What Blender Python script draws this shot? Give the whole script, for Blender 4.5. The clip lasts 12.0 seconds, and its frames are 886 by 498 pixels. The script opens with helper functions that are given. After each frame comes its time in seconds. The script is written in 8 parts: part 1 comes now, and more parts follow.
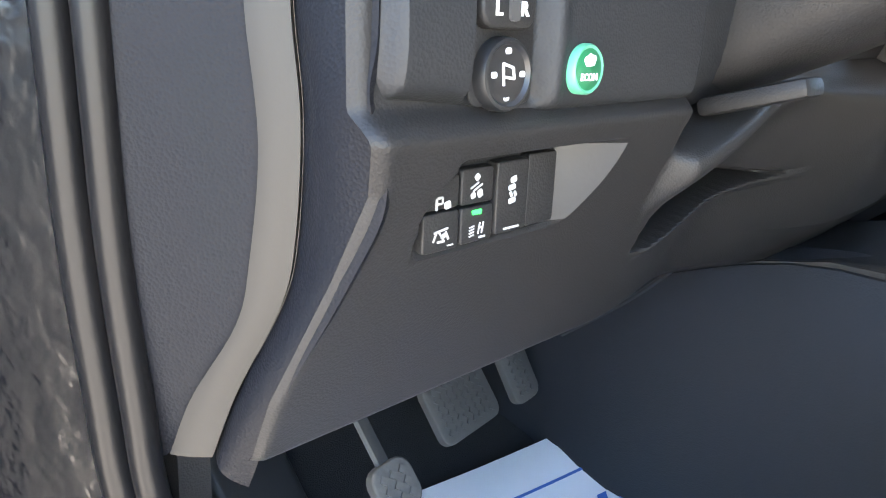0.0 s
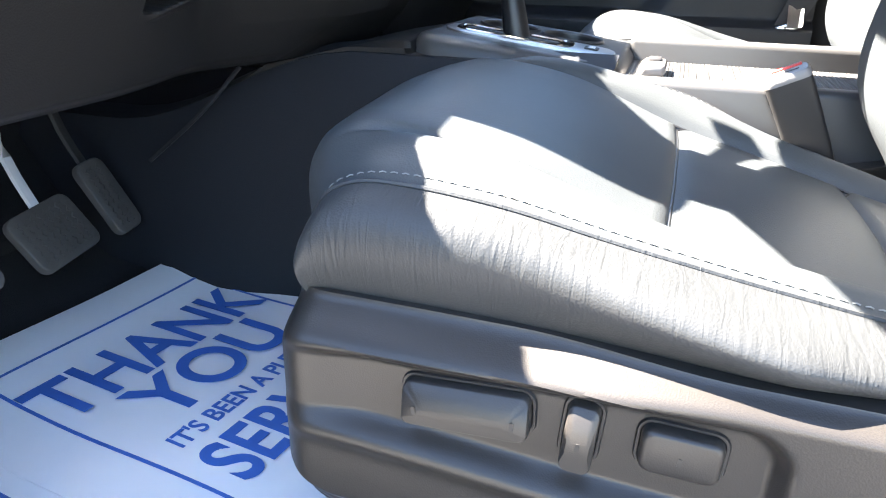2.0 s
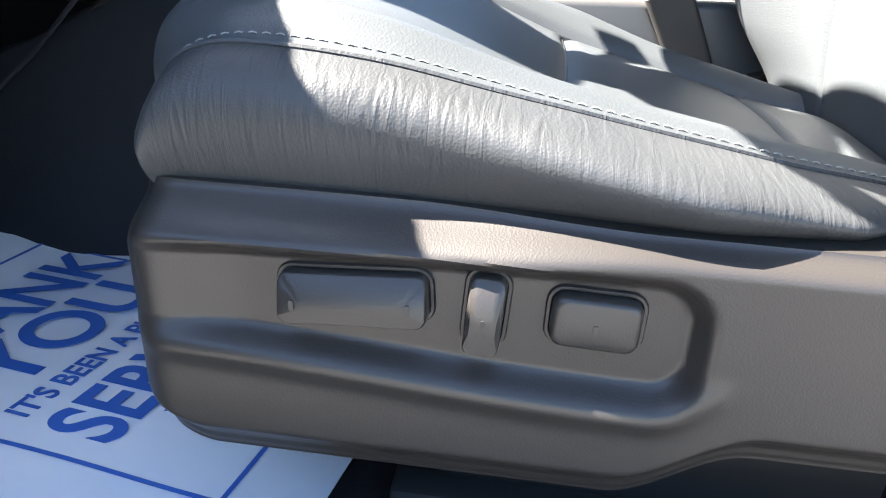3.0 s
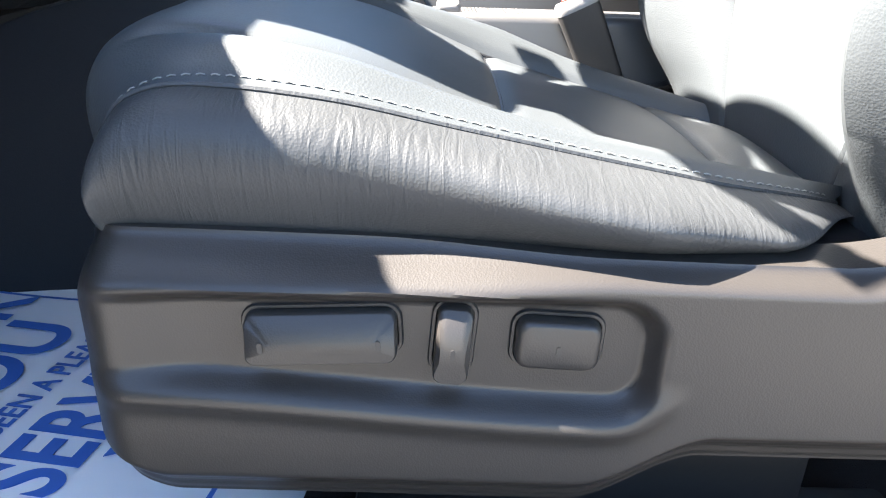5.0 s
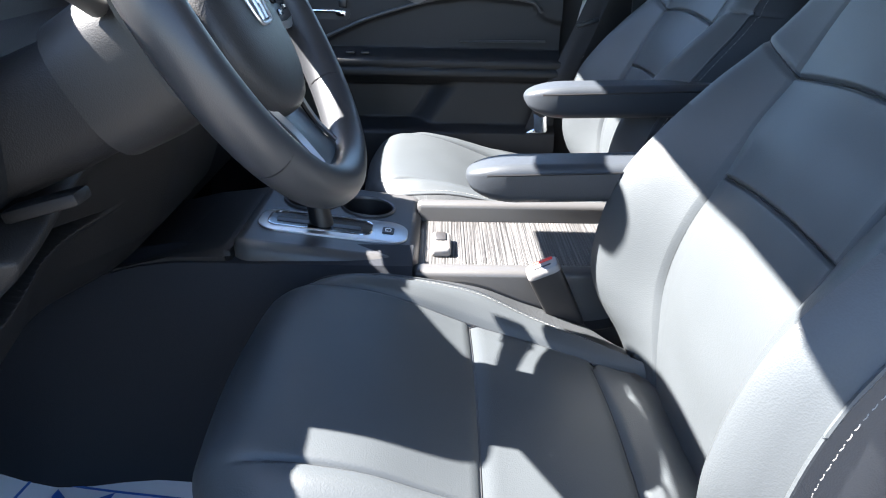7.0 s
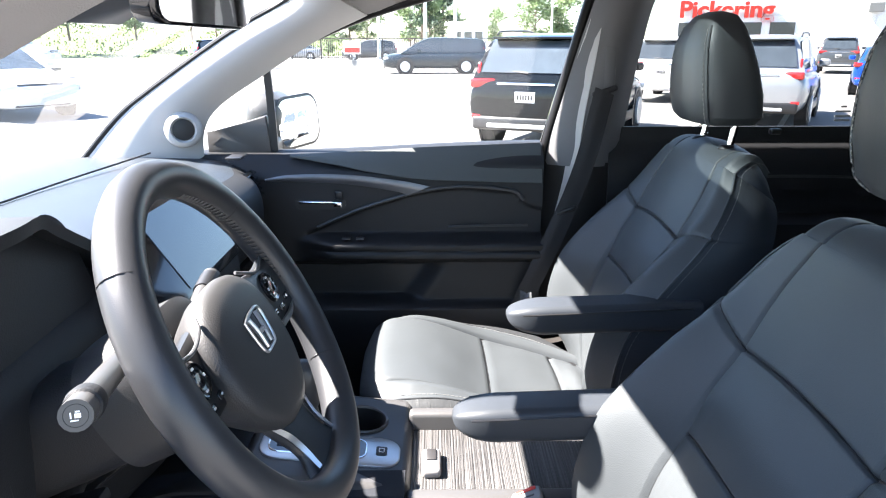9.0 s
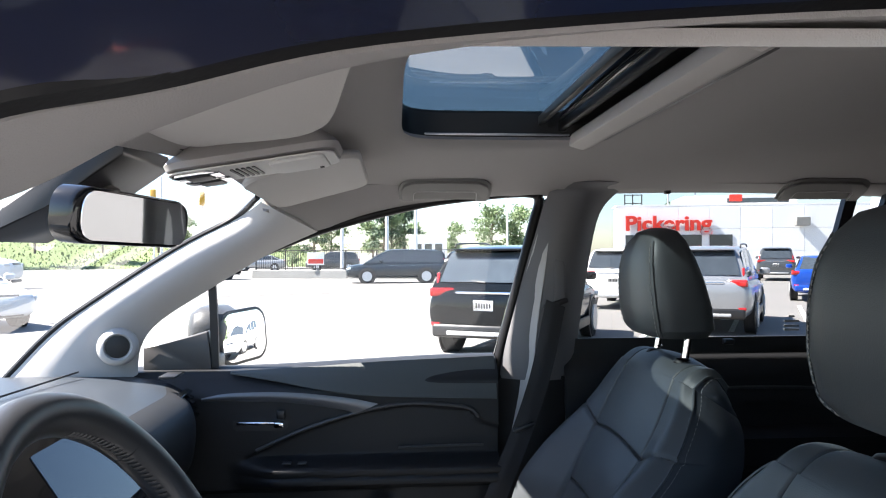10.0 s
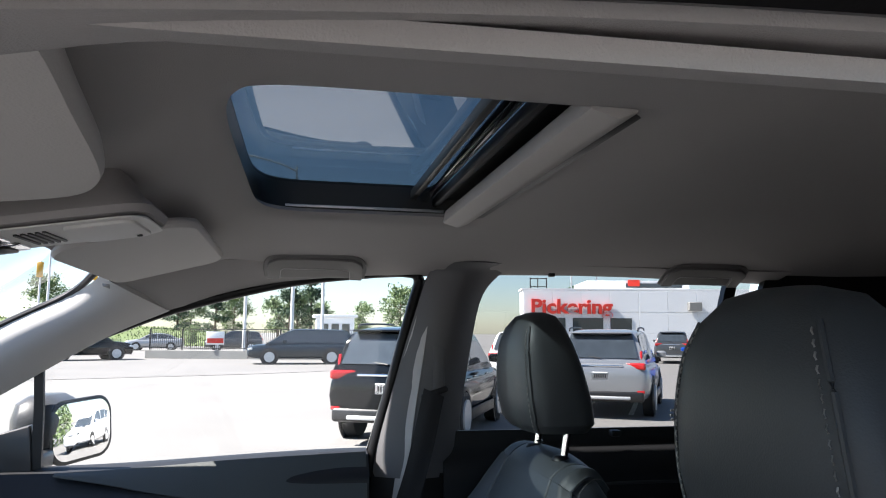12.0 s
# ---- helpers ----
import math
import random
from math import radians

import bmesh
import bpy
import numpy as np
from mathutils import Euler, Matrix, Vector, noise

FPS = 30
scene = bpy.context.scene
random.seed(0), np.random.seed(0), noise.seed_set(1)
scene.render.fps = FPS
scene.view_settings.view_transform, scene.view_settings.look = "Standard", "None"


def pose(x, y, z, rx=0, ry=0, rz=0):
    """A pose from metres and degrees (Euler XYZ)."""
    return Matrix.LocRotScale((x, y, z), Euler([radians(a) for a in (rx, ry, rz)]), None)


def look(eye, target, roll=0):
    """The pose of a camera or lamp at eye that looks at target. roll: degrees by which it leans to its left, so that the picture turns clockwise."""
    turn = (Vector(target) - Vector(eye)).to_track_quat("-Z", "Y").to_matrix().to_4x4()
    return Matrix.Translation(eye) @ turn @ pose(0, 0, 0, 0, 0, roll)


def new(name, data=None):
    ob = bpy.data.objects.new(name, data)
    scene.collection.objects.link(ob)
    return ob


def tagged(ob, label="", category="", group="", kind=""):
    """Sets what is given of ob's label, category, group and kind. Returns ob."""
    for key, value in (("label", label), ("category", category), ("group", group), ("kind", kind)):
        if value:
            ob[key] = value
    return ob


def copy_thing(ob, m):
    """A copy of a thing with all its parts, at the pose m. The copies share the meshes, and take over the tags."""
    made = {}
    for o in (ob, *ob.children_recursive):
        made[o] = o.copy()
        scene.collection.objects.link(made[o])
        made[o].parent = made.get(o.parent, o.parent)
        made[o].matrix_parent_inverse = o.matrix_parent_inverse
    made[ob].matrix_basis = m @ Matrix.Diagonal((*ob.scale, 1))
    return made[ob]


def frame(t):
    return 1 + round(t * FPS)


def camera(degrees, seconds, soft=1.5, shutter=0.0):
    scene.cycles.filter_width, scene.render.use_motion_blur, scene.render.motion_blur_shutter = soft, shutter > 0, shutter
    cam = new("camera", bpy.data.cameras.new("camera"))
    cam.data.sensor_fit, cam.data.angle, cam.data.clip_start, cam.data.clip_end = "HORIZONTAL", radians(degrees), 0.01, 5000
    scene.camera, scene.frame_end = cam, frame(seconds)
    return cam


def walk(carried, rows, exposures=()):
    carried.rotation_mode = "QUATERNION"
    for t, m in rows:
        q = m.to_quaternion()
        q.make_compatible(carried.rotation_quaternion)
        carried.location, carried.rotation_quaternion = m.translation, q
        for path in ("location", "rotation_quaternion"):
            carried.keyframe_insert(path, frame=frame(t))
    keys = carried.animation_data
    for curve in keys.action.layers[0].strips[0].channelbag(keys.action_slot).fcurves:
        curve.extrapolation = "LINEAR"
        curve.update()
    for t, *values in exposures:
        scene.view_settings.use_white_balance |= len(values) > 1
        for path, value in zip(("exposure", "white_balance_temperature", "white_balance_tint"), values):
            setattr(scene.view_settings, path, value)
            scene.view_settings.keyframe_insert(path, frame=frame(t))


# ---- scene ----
cam = camera(64.8, 12.0, soft=1.1)
PATH = [
    (0, (-0.899, -0.002, 0.987), (0.404, 1.383, 0.367), 1.9),
    (0.5, (-0.919, -0.034, 0.992), (0.479, 1.226, 0.317), 1.8),
    (1, (-0.953, -0.11, 0.981), (0.56, 0.979, 0.258), 1.8),
    (1.5, (-0.986, -0.162, 0.925), (0.669, 0.662, 0.162), 2.1),
    (2, (-0.985, -0.188, 0.884), (0.763, 0.376, 0.092), 1.2),
    (2.5, (-0.971, -0.193, 0.826), (0.831, 0.164, 0.035), 1.6),
    (3, (-0.961, -0.186, 0.8), (0.856, 0.069, 0.002), 1.8),
    (3.2, (-0.956, -0.181, 0.788), (0.867, 0.031, -0.007), 1.7),
    (5, (-0.966, -0.156, 0.819), (0.87, -0.17, 0.027), 1.8),
    (5.5, (-0.98, -0.154, 0.885), (0.859, -0.186, 0.1), 1.9),
    (6, (-0.996, -0.153, 0.99), (0.838, -0.201, 0.194), 1.8),
    (6.5, (-1.009, -0.145, 1.094), (0.819, -0.194, 0.284), 1.9),
    (6.7, (-1.014, -0.15, 1.127), (0.814, -0.178, 0.316), 1.4),
    (8.5, (-1.033, -0.157, 1.37), (0.791, -0.175, 0.549), 0.4),
    (9, (-1.027, -0.165, 1.398), (0.889, -0.191, 0.828), 0.0),
    (9.5, (-1.002, -0.177, 1.409), (0.977, -0.237, 1.128), -0.1),
    (10, (-0.964, -0.194, 1.406), (1.032, -0.331, 1.416), -0.2),
    (10.5, (-0.888, -0.214, 1.401), (1.08, -0.413, 1.697), -0.4),
    (11, (-0.868, -0.223, 1.398), (1.087, -0.45, 1.75), -0.4),
    (11.5, (-0.844, -0.246, 1.409), (1.105, -0.518, 1.764), -0.1),
    (12, (-0.858, -0.285, 1.413), (1.089, -0.675, 1.653), 0.4),
]
walk(cam, [(t, look(eye, target, roll)) for t, eye, target, roll in PATH], exposures=[(0, 5.9, 7000, 10), (0.5, 6.9, 7000, 8), (1, 6.65, 7300, 8), (1.5, 6.05, 7200, 8), (2, 4.92, 6600, 10), (2.5, 4.4, 6300, 10), (3, 4.3, 6400, 10), (5, 4.4, 6400, 10), (5.5, 4.1, 6200, 10), (6, 3.85, 6100, 10), (6.5, 3.85, 6000, 10), (8.5, 4.32, 6000, 12), (9, 3.75, 6200, 12), (9.5, 3.1, 6100, 12), (10, 2.95, 6200, 12), (10.5, 2.65, 6100, 12), (12, 2.3, 6100, 12)])

# ---- world, sun ----
SUN_AZ, SUN_EL = -4.0, 48.0   # degrees left of the car's nose, degrees up
world = bpy.data.worlds.new("sky")
scene.world = world
world.use_nodes = True
wn = world.node_tree
sky = wn.nodes.new("ShaderNodeTexSky")
sky.sky_type = "NISHITA"
sky.sun_disc = False
sky.dust_density = 0.5
sky.ozone_density = 2.0
sky.sun_elevation = radians(SUN_EL)
sky.sun_rotation = radians(-SUN_AZ)
wn.nodes["Background"].inputs["Strength"].default_value = 0.05
wn.links.new(sky.outputs[0], wn.nodes["Background"].inputs["Color"])
sun = new("sun", bpy.data.lights.new("sun", "SUN"))
sun.data.energy = 5.0
sun.data.angle = radians(0.53)
sun.data.color = (1.0, 0.92, 0.82)
to_sun = Vector((-math.sin(radians(SUN_AZ)) * math.cos(radians(SUN_EL)), math.cos(radians(SUN_AZ)) * math.cos(radians(SUN_EL)), math.sin(radians(SUN_EL))))
sun.matrix_world = look(to_sun * 30, (0, 0, 0))

# ---- materials ----


def mat(name, color, rough=0.5, metal=0.0, vary=0.12, scale=6.0, grain=180.0, bump=0.1, grain_bump=True, stretch=(1, 1, 1), coat=0.0, spec=0.5, rvary=0.1, voronoi=False, random_tint=0.0):
    """Principled surface with a broad and a fine variation in tone, roughness and relief (object space, metres)."""
    m = bpy.data.materials.new(name)
    m.use_nodes = True
    t = m.node_tree
    n, l = t.nodes, t.links
    p = n["Principled BSDF"]
    p.inputs["Metallic"].default_value = metal
    p.inputs["Specular IOR Level"].default_value = spec
    p.inputs["Coat Weight"].default_value = coat
    p.inputs["Coat Roughness"].default_value = 0.04
    co = n.new("ShaderNodeTexCoord")
    mp = n.new("ShaderNodeMapping")
    mp.inputs["Scale"].default_value = stretch
    l.new(co.outputs["Object"], mp.inputs["Vector"])
    a = n.new("ShaderNodeTexNoise")
    a.inputs["Scale"].default_value = scale
    a.inputs["Detail"].default_value = 6
    b = n.new("ShaderNodeTexVoronoi" if voronoi else "ShaderNodeTexNoise")
    b.inputs["Scale"].default_value = grain
    l.new(mp.outputs[0], a.inputs["Vector"])
    l.new(mp.outputs[0], b.inputs["Vector"])
    bo = b.outputs["Distance"] if voronoi else b.outputs[0]
    mx = n.new("ShaderNodeMix")
    mx.data_type = "RGBA"
    mx.inputs[6].default_value = (*[c * (1 - vary) for c in color], 1)
    mx.inputs[7].default_value = (*[min(1, c * (1 + vary)) for c in color], 1)
    add = n.new("ShaderNodeMath")
    add.operation = "MULTIPLY_ADD"
    l.new(bo, add.inputs[0])
    add.inputs[1].default_value = 0.35
    l.new(a.outputs[0], add.inputs[2])
    sub = n.new("ShaderNodeMath")
    sub.operation = "SUBTRACT"
    l.new(add.outputs[0], sub.inputs[0])
    sub.inputs[1].default_value = 0.17
    l.new(sub.outputs[0], mx.inputs[0])
    out = mx.outputs[2]
    if random_tint:
        oi = n.new("ShaderNodeObjectInfo")
        hs = n.new("ShaderNodeHueSaturation")
        ml = n.new("ShaderNodeMapRange")
        ml.inputs[3].default_value, ml.inputs[4].default_value = 1 - random_tint, 1 + random_tint
        l.new(oi.outputs["Random"], ml.inputs[0])
        l.new(ml.outputs[0], hs.inputs["Value"])
        l.new(out, hs.inputs["Color"])
        out = hs.outputs[0]
    l.new(out, p.inputs["Base Color"])
    rr = n.new("ShaderNodeMapRange")
    rr.inputs[3].default_value, rr.inputs[4].default_value = max(0.02, rough - rvary), min(1, rough + rvary)
    l.new(a.outputs[0], rr.inputs[0])
    l.new(rr.outputs[0], p.inputs["Roughness"])
    if bump:
        bp = n.new("ShaderNodeBump")
        bp.inputs["Strength"].default_value = bump
        bp.inputs["Distance"].default_value = 0.002 if grain > 20 else 0.02
        l.new(bo if grain_bump else a.outputs[0], bp.inputs["Height"])
        l.new(bp.outputs[0], p.inputs["Normal"])
    return m


def glass(name, tint, gloss=0.05, rough=0.0, edge=0.55):
    m = bpy.data.materials.new(name)
    m.use_nodes = True
    t = m.node_tree
    n, l = t.nodes, t.links
    n.remove(n["Principled BSDF"])
    tr = n.new("ShaderNodeBsdfTransparent")
    tr.inputs[0].default_value = (*tint, 1)
    gl = n.new("ShaderNodeBsdfGlossy")
    gl.inputs["Roughness"].default_value = rough
    lw = n.new("ShaderNodeLayerWeight")
    pw = n.new("ShaderNodeMath")
    pw.operation = "POWER"
    pw.inputs[1].default_value = 4.0
    l.new(lw.outputs["Facing"], pw.inputs[0])
    fr = n.new("ShaderNodeMath")
    fr.operation = "MULTIPLY_ADD"
    fr.inputs[1].default_value = edge
    fr.inputs[2].default_value = gloss
    l.new(pw.outputs[0], fr.inputs[0])
    mx = n.new("ShaderNodeMixShader")
    l.new(fr.outputs[0], mx.inputs[0])
    l.new(tr.outputs[0], mx.inputs[1])
    l.new(gl.outputs[0], mx.inputs[2])
    l.new(mx.outputs[0], n["Material Output"].inputs[0])
    return m


def emitter(name, color, strength):
    m = bpy.data.materials.new(name)
    m.use_nodes = True
    p = m.node_tree.nodes["Principled BSDF"]
    p.inputs["Base Color"].default_value = (*color, 1)
    p.inputs["Emission Color"].default_value = (*color, 1)
    p.inputs["Emission Strength"].default_value = strength
    return m


def leather(name, color, wrinkle=0.0, wrinkle_stretch=(1, 1, 1)):
    """Pebbled leather; wrinkle adds creases running along the stretched axis."""
    m = mat(name, color, rough=0.46, vary=0.10, scale=5, grain=640, bump=0.085, voronoi=True, spec=0.32, rvary=0.06)
    if wrinkle:
        t = m.node_tree
        n, l = t.nodes, t.links
        p = n["Principled BSDF"]
        old = p.inputs["Normal"].links[0].from_node
        co = n.new("ShaderNodeTexCoord")
        mp = n.new("ShaderNodeMapping")
        mp.inputs["Scale"].default_value = wrinkle_stretch
        w = n.new("ShaderNodeTexNoise")
        w.inputs["Scale"].default_value = 60
        w.inputs["Detail"].default_value = 3
        w.inputs["Distortion"].default_value = 1.2
        rg = n.new("ShaderNodeTexNoise")
        rg.inputs["Scale"].default_value = 7
        ml = n.new("ShaderNodeMath")
        ml.operation = "MULTIPLY"
        l.new(co.outputs["Object"], mp.inputs[0])
        l.new(mp.outputs[0], w.inputs["Vector"])
        l.new(co.outputs["Object"], rg.inputs["Vector"])
        l.new(w.outputs[0], ml.inputs[0])
        l.new(rg.outputs[0], ml.inputs[1])
        bp = n.new("ShaderNodeBump")
        bp.inputs["Strength"].default_value = wrinkle
        bp.inputs["Distance"].default_value = 0.003
        l.new(ml.outputs[0], bp.inputs["Height"])
        l.new(bp.outputs[0], old.inputs["Normal"])
    return m


LEATHER = leather("grey_leather", (0.0450, 0.0500, 0.0535))
# the seat leather darkened: shade on armrests and backrest sides is in the colour
LEATHER_SHADED = leather("shaded_grey_leather", (0.030, 0.034, 0.040))
# creases are real; the darker tone puts the cushion side's shade into the colour
LEATHER_SIDE = leather("shaded_leather_creased", (0.032, 0.034, 0.036), 0.60, (0.5, 2.2, 0.28))
LEATHER_WHEEL = mat("wheel_leather", (0.026, 0.027, 0.030), 0.38, vary=0.12, scale=6, grain=900, bump=0.05, voronoi=True, rvary=0.05)
DARK_SILVER = mat("dark_satin_trim", (0.16, 0.16, 0.165), 0.35, 0.6, vary=0.08, bump=0.02)
JAMB_PAINT = mat("black_jamb_paint", (0.006, 0.006, 0.007), 0.22, vary=0.3, scale=9, grain=60, bump=0.7, coat=0.0, spec=0.6, rvary=0.08)
THREAD = mat("pale_thread", (0.22, 0.22, 0.21), 0.8, bump=0.3)
SHIELD = mat("seat_trim_plastic", (0.026, 0.0235, 0.0218), 0.36, vary=0.10, scale=4, grain=900, bump=0.06, voronoi=True, spec=0.4, rvary=0.05)
HUB = mat("grained_hub", (0.032, 0.0315, 0.032), 0.5, vary=0.12, scale=6, grain=620, bump=0.14, voronoi=True, spec=0.4, rvary=0.05)
SHROUD = mat("column_plastic", (0.022, 0.021, 0.0205), 0.5, vary=0.12, scale=6, grain=700, bump=0.10, voronoi=True, spec=0.4, rvary=0.05)
PLASTIC = mat("dark_grain_plastic", (0.0130, 0.0124, 0.0126), 0.55, spec=0.32, vary=0.10, scale=4, grain=600, bump=0.14, voronoi=True, rvary=0.05)
EDGE = mat("warm_smooth_plastic", (0.025, 0.022, 0.019), 0.5, vary=0.08, scale=5, grain=300, bump=0.04, spec=0.3)
PLASTIC_SMOOTH = mat("dark_smooth_plastic", (0.05, 0.049, 0.049), 0.38, vary=0.08, scale=5, grain=300, bump=0.04)
PLASTIC_SOFT = mat("soft_dash_plastic", (0.0140, 0.0148, 0.0168), 0.58, spec=0.32, vary=0.10, scale=3, grain=520, bump=0.15, voronoi=True, rvary=0.05)
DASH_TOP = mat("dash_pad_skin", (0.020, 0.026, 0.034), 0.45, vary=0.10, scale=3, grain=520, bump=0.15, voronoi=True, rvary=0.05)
SIDE_SKIN = mat("navy_grain_plastic", (0.0080, 0.0084, 0.0108), 0.55, vary=0.12, scale=4, grain=520, bump=0.20, voronoi=True, spec=0.14, rvary=0.05)
TUNNEL = mat("tunnel_trim", (0.010, 0.0115, 0.0155), 0.65, vary=0.15, scale=4, grain=500, bump=0.15, spec=0.3)
FRAME_PAINT = mat("blue_black_body_paint", (0.005, 0.008, 0.028), 0.28, vary=0.1, bump=0.0, coat=0.8, spec=0.4, rvary=0.04)
# darker twin of DASH_TOP; shade on hood and dash front is in the colour
HOOD_SKIN = mat("shaded_hood_skin", (0.012, 0.013, 0.015), 0.6, vary=0.12, scale=4, grain=520, bump=0.12, voronoi=True, spec=0.35, rvary=0.05)
DOOR_SKIN = mat("door_skin", (0.013, 0.0135, 0.015), 0.5, vary=0.12, scale=4, grain=560, bump=0.12, voronoi=True, spec=0.4, rvary=0.05)
BLACK = mat("black_plastic", (0.012, 0.012, 0.013), 0.4, vary=0.2, bump=0.05)
GLOSS_BLACK = mat("gloss_black", (0.008, 0.008, 0.009), 0.1, vary=0.2, bump=0.0, coat=0.5, rvary=0.04)
RUBBER = mat("rubber_seal", (0.009, 0.0085, 0.009), 0.34, spec=0.22, vary=0.2, bump=0.1)
PEDAL = mat("pedal_rubber", (0.062, 0.060, 0.058), 0.7, vary=0.25, scale=30, bump=0.3)
CARPET = mat("black_carpet", (0.008, 0.008, 0.009), 0.95, vary=0.3, scale=12, grain=700, bump=0.8)
SILVER = mat("satin_silver", (0.55, 0.56, 0.57), 0.3, 0.9, vary=0.06, bump=0.02)
CHROME = mat("chrome", (0.85, 0.85, 0.86), 0.08, 1.0, vary=0.04, bump=0.0, rvary=0.03)
HEADLINER = mat("grey_headliner_cloth", (0.34, 0.325, 0.315), 0.92, vary=0.05, scale=3, grain=900, bump=0.35)
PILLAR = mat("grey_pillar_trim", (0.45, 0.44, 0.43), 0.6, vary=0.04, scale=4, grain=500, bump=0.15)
GRAB = mat("grey_handle_plastic", (0.17, 0.165, 0.16), 0.55, vary=0.08, scale=5, grain=400, bump=0.1)
# lighter than DOOR_SKIN: window light on the door top is in the colour
BELT_PAD = mat("lit_belt_line_skin", (0.072, 0.078, 0.076), 0.6, vary=0.08, scale=5, grain=500, bump=0.12, voronoi=True, spec=0.3)
# PILLAR trim made darker: the post's shade is put into this colour
POST = mat("shaded_post_trim", (0.12, 0.12, 0.124), 0.6, vary=0.05, scale=4, grain=500, bump=0.15)
# raised above the visor tone: light bounced off the dash is in the colour
CONSOLE_FACE = mat("bounce_lit_console_face", (0.62, 0.61, 0.59), 0.55, vary=0.04, scale=4, grain=500, bump=0.1)
VISOR = mat("beige_visor_vinyl", (0.47, 0.45, 0.43), 0.7, vary=0.05, scale=4, grain=500, bump=0.2)
BELT = mat("black_webbing", (0.018, 0.018, 0.02), 0.7, vary=0.15, grain=900, bump=0.5)
PAPER = mat("white_paper", (0.74, 0.75, 0.77), 0.75, vary=0.04, scale=9, grain=40, bump=0.15)
INK = mat("blue_ink", (0.035, 0.12, 0.42), 0.6, vary=0.08, bump=0.0)
SYMBOL = mat("grey_white_symbol", (0.40, 0.40, 0.40), 0.5, vary=0.03, bump=0.0)
WHITE = mat("white_print", (0.8, 0.8, 0.8), 0.5, vary=0.03, bump=0.0)
GREEN = mat("green_button", (0.012, 0.13, 0.055), 0.3, vary=0.1, bump=0.0)
GREEN_RIM = mat("pale_green_ring", (0.08, 0.34, 0.20), 0.3, vary=0.1, bump=0.0)
LED = emitter("green_led", (0.01, 0.45, 0.06), 0.12)
SCREEN = mat("display_glass", (0.03, 0.035, 0.04), 0.12, vary=0.1, bump=0.0, spec=0.9, rvary=0.03)
RED = mat("red_button", (0.55, 0.03, 0.02), 0.4, vary=0.1, bump=0.0)
BUCKLE = mat("grey_buckle_plastic", (0.024, 0.0225, 0.0225), 0.45, vary=0.12, bump=0.1)
LATCH = mat("pale_latch_plastic", (0.20, 0.19, 0.185), 0.4, vary=0.1, bump=0.05)
GLASS = glass("clear_glass", (0.93, 0.95, 0.94))
PRIVACY = glass("privacy_glass", (0.50, 0.51, 0.51))
ROOF_GLASS = glass("roof_glass", (0.40, 0.44, 0.45), 0.21, 0.0, 0.10)
MIRROR = mat("mirror_silver", (0.92, 0.92, 0.92), 0.02, 1.0, vary=0.01, bump=0.0, rvary=0.015)
PAINT_BLACK = mat("black_car_paint", (0.006, 0.006, 0.008), 0.12, vary=0.1, bump=0.0, coat=1.0, rvary=0.03)
ASPHALT = mat("asphalt", (0.162, 0.156, 0.149), 0.9, vary=0.18, scale=0.35, grain=60, bump=0.5, rvary=0.05)
ROAD = mat("road_asphalt", (0.14, 0.135, 0.13), 0.9, vary=0.2, scale=0.3, grain=40, bump=0.3)
GRASS = mat("grass", (0.10, 0.135, 0.045), 0.9, vary=0.35, scale=0.6, grain=25, bump=0.6)
CONCRETE = mat("concrete", (0.22, 0.22, 0.21), 0.85, vary=0.15, scale=1.5, grain=30, bump=0.4)
IRON = mat("black_iron", (0.02, 0.02, 0.02), 0.5, vary=0.1, bump=0.1)
PANEL = mat("white_cladding", (0.84, 0.85, 0.86), 0.5, vary=0.04, scale=0.8, grain=12, bump=0.05, random_tint=0.03)
DARK_WINDOW = mat("dark_window", (0.045, 0.055, 0.065), 0.06, vary=0.35, bump=0.0, coat=0.3, spec=0.6, rvary=0.02)
SIGN_RED = mat("red_sign", (0.62, 0.035, 0.02), 0.4, vary=0.05, bump=0.0)
BARK = mat("bark", (0.10, 0.075, 0.055), 0.9, vary=0.3, scale=4, grain=25, bump=0.8)
LEAF = mat("leaf", (0.115, 0.165, 0.065), 0.6, vary=0.45, scale=0.9, grain=8, bump=0.0)
CONIFER = mat("needles", (0.03, 0.06, 0.03), 0.7, vary=0.4, scale=0.9, grain=8, bump=0.0)
TYRE = mat("tyre", (0.02, 0.02, 0.02), 0.85, vary=0.2, bump=0.2)
RIM = mat("alloy", (0.50, 0.51, 0.52), 0.35, 0.2, vary=0.08, bump=0.0)
TAIL = mat("tail_lamp_red", (0.40, 0.012, 0.012), 0.12, vary=0.1, bump=0.0, coat=0.6, rvary=0.03)
LAMP = mat("head_lamp", (0.6, 0.62, 0.64), 0.1, 0.3, vary=0.1, bump=0.0, rvary=0.03)
POLE = mat("galvanised_pole", (0.58, 0.59, 0.60), 0.5, 0.1, vary=0.08, bump=0.05)
LINE = mat("line_paint", (0.62, 0.62, 0.60), 0.8, vary=0.2, scale=3, bump=0.1)


def paint(name, color, metal=0.3):
    return mat(name, color, 0.3, metal, vary=0.05, scale=2, bump=0.0, coat=0.7, spec=0.3, rvary=0.04)


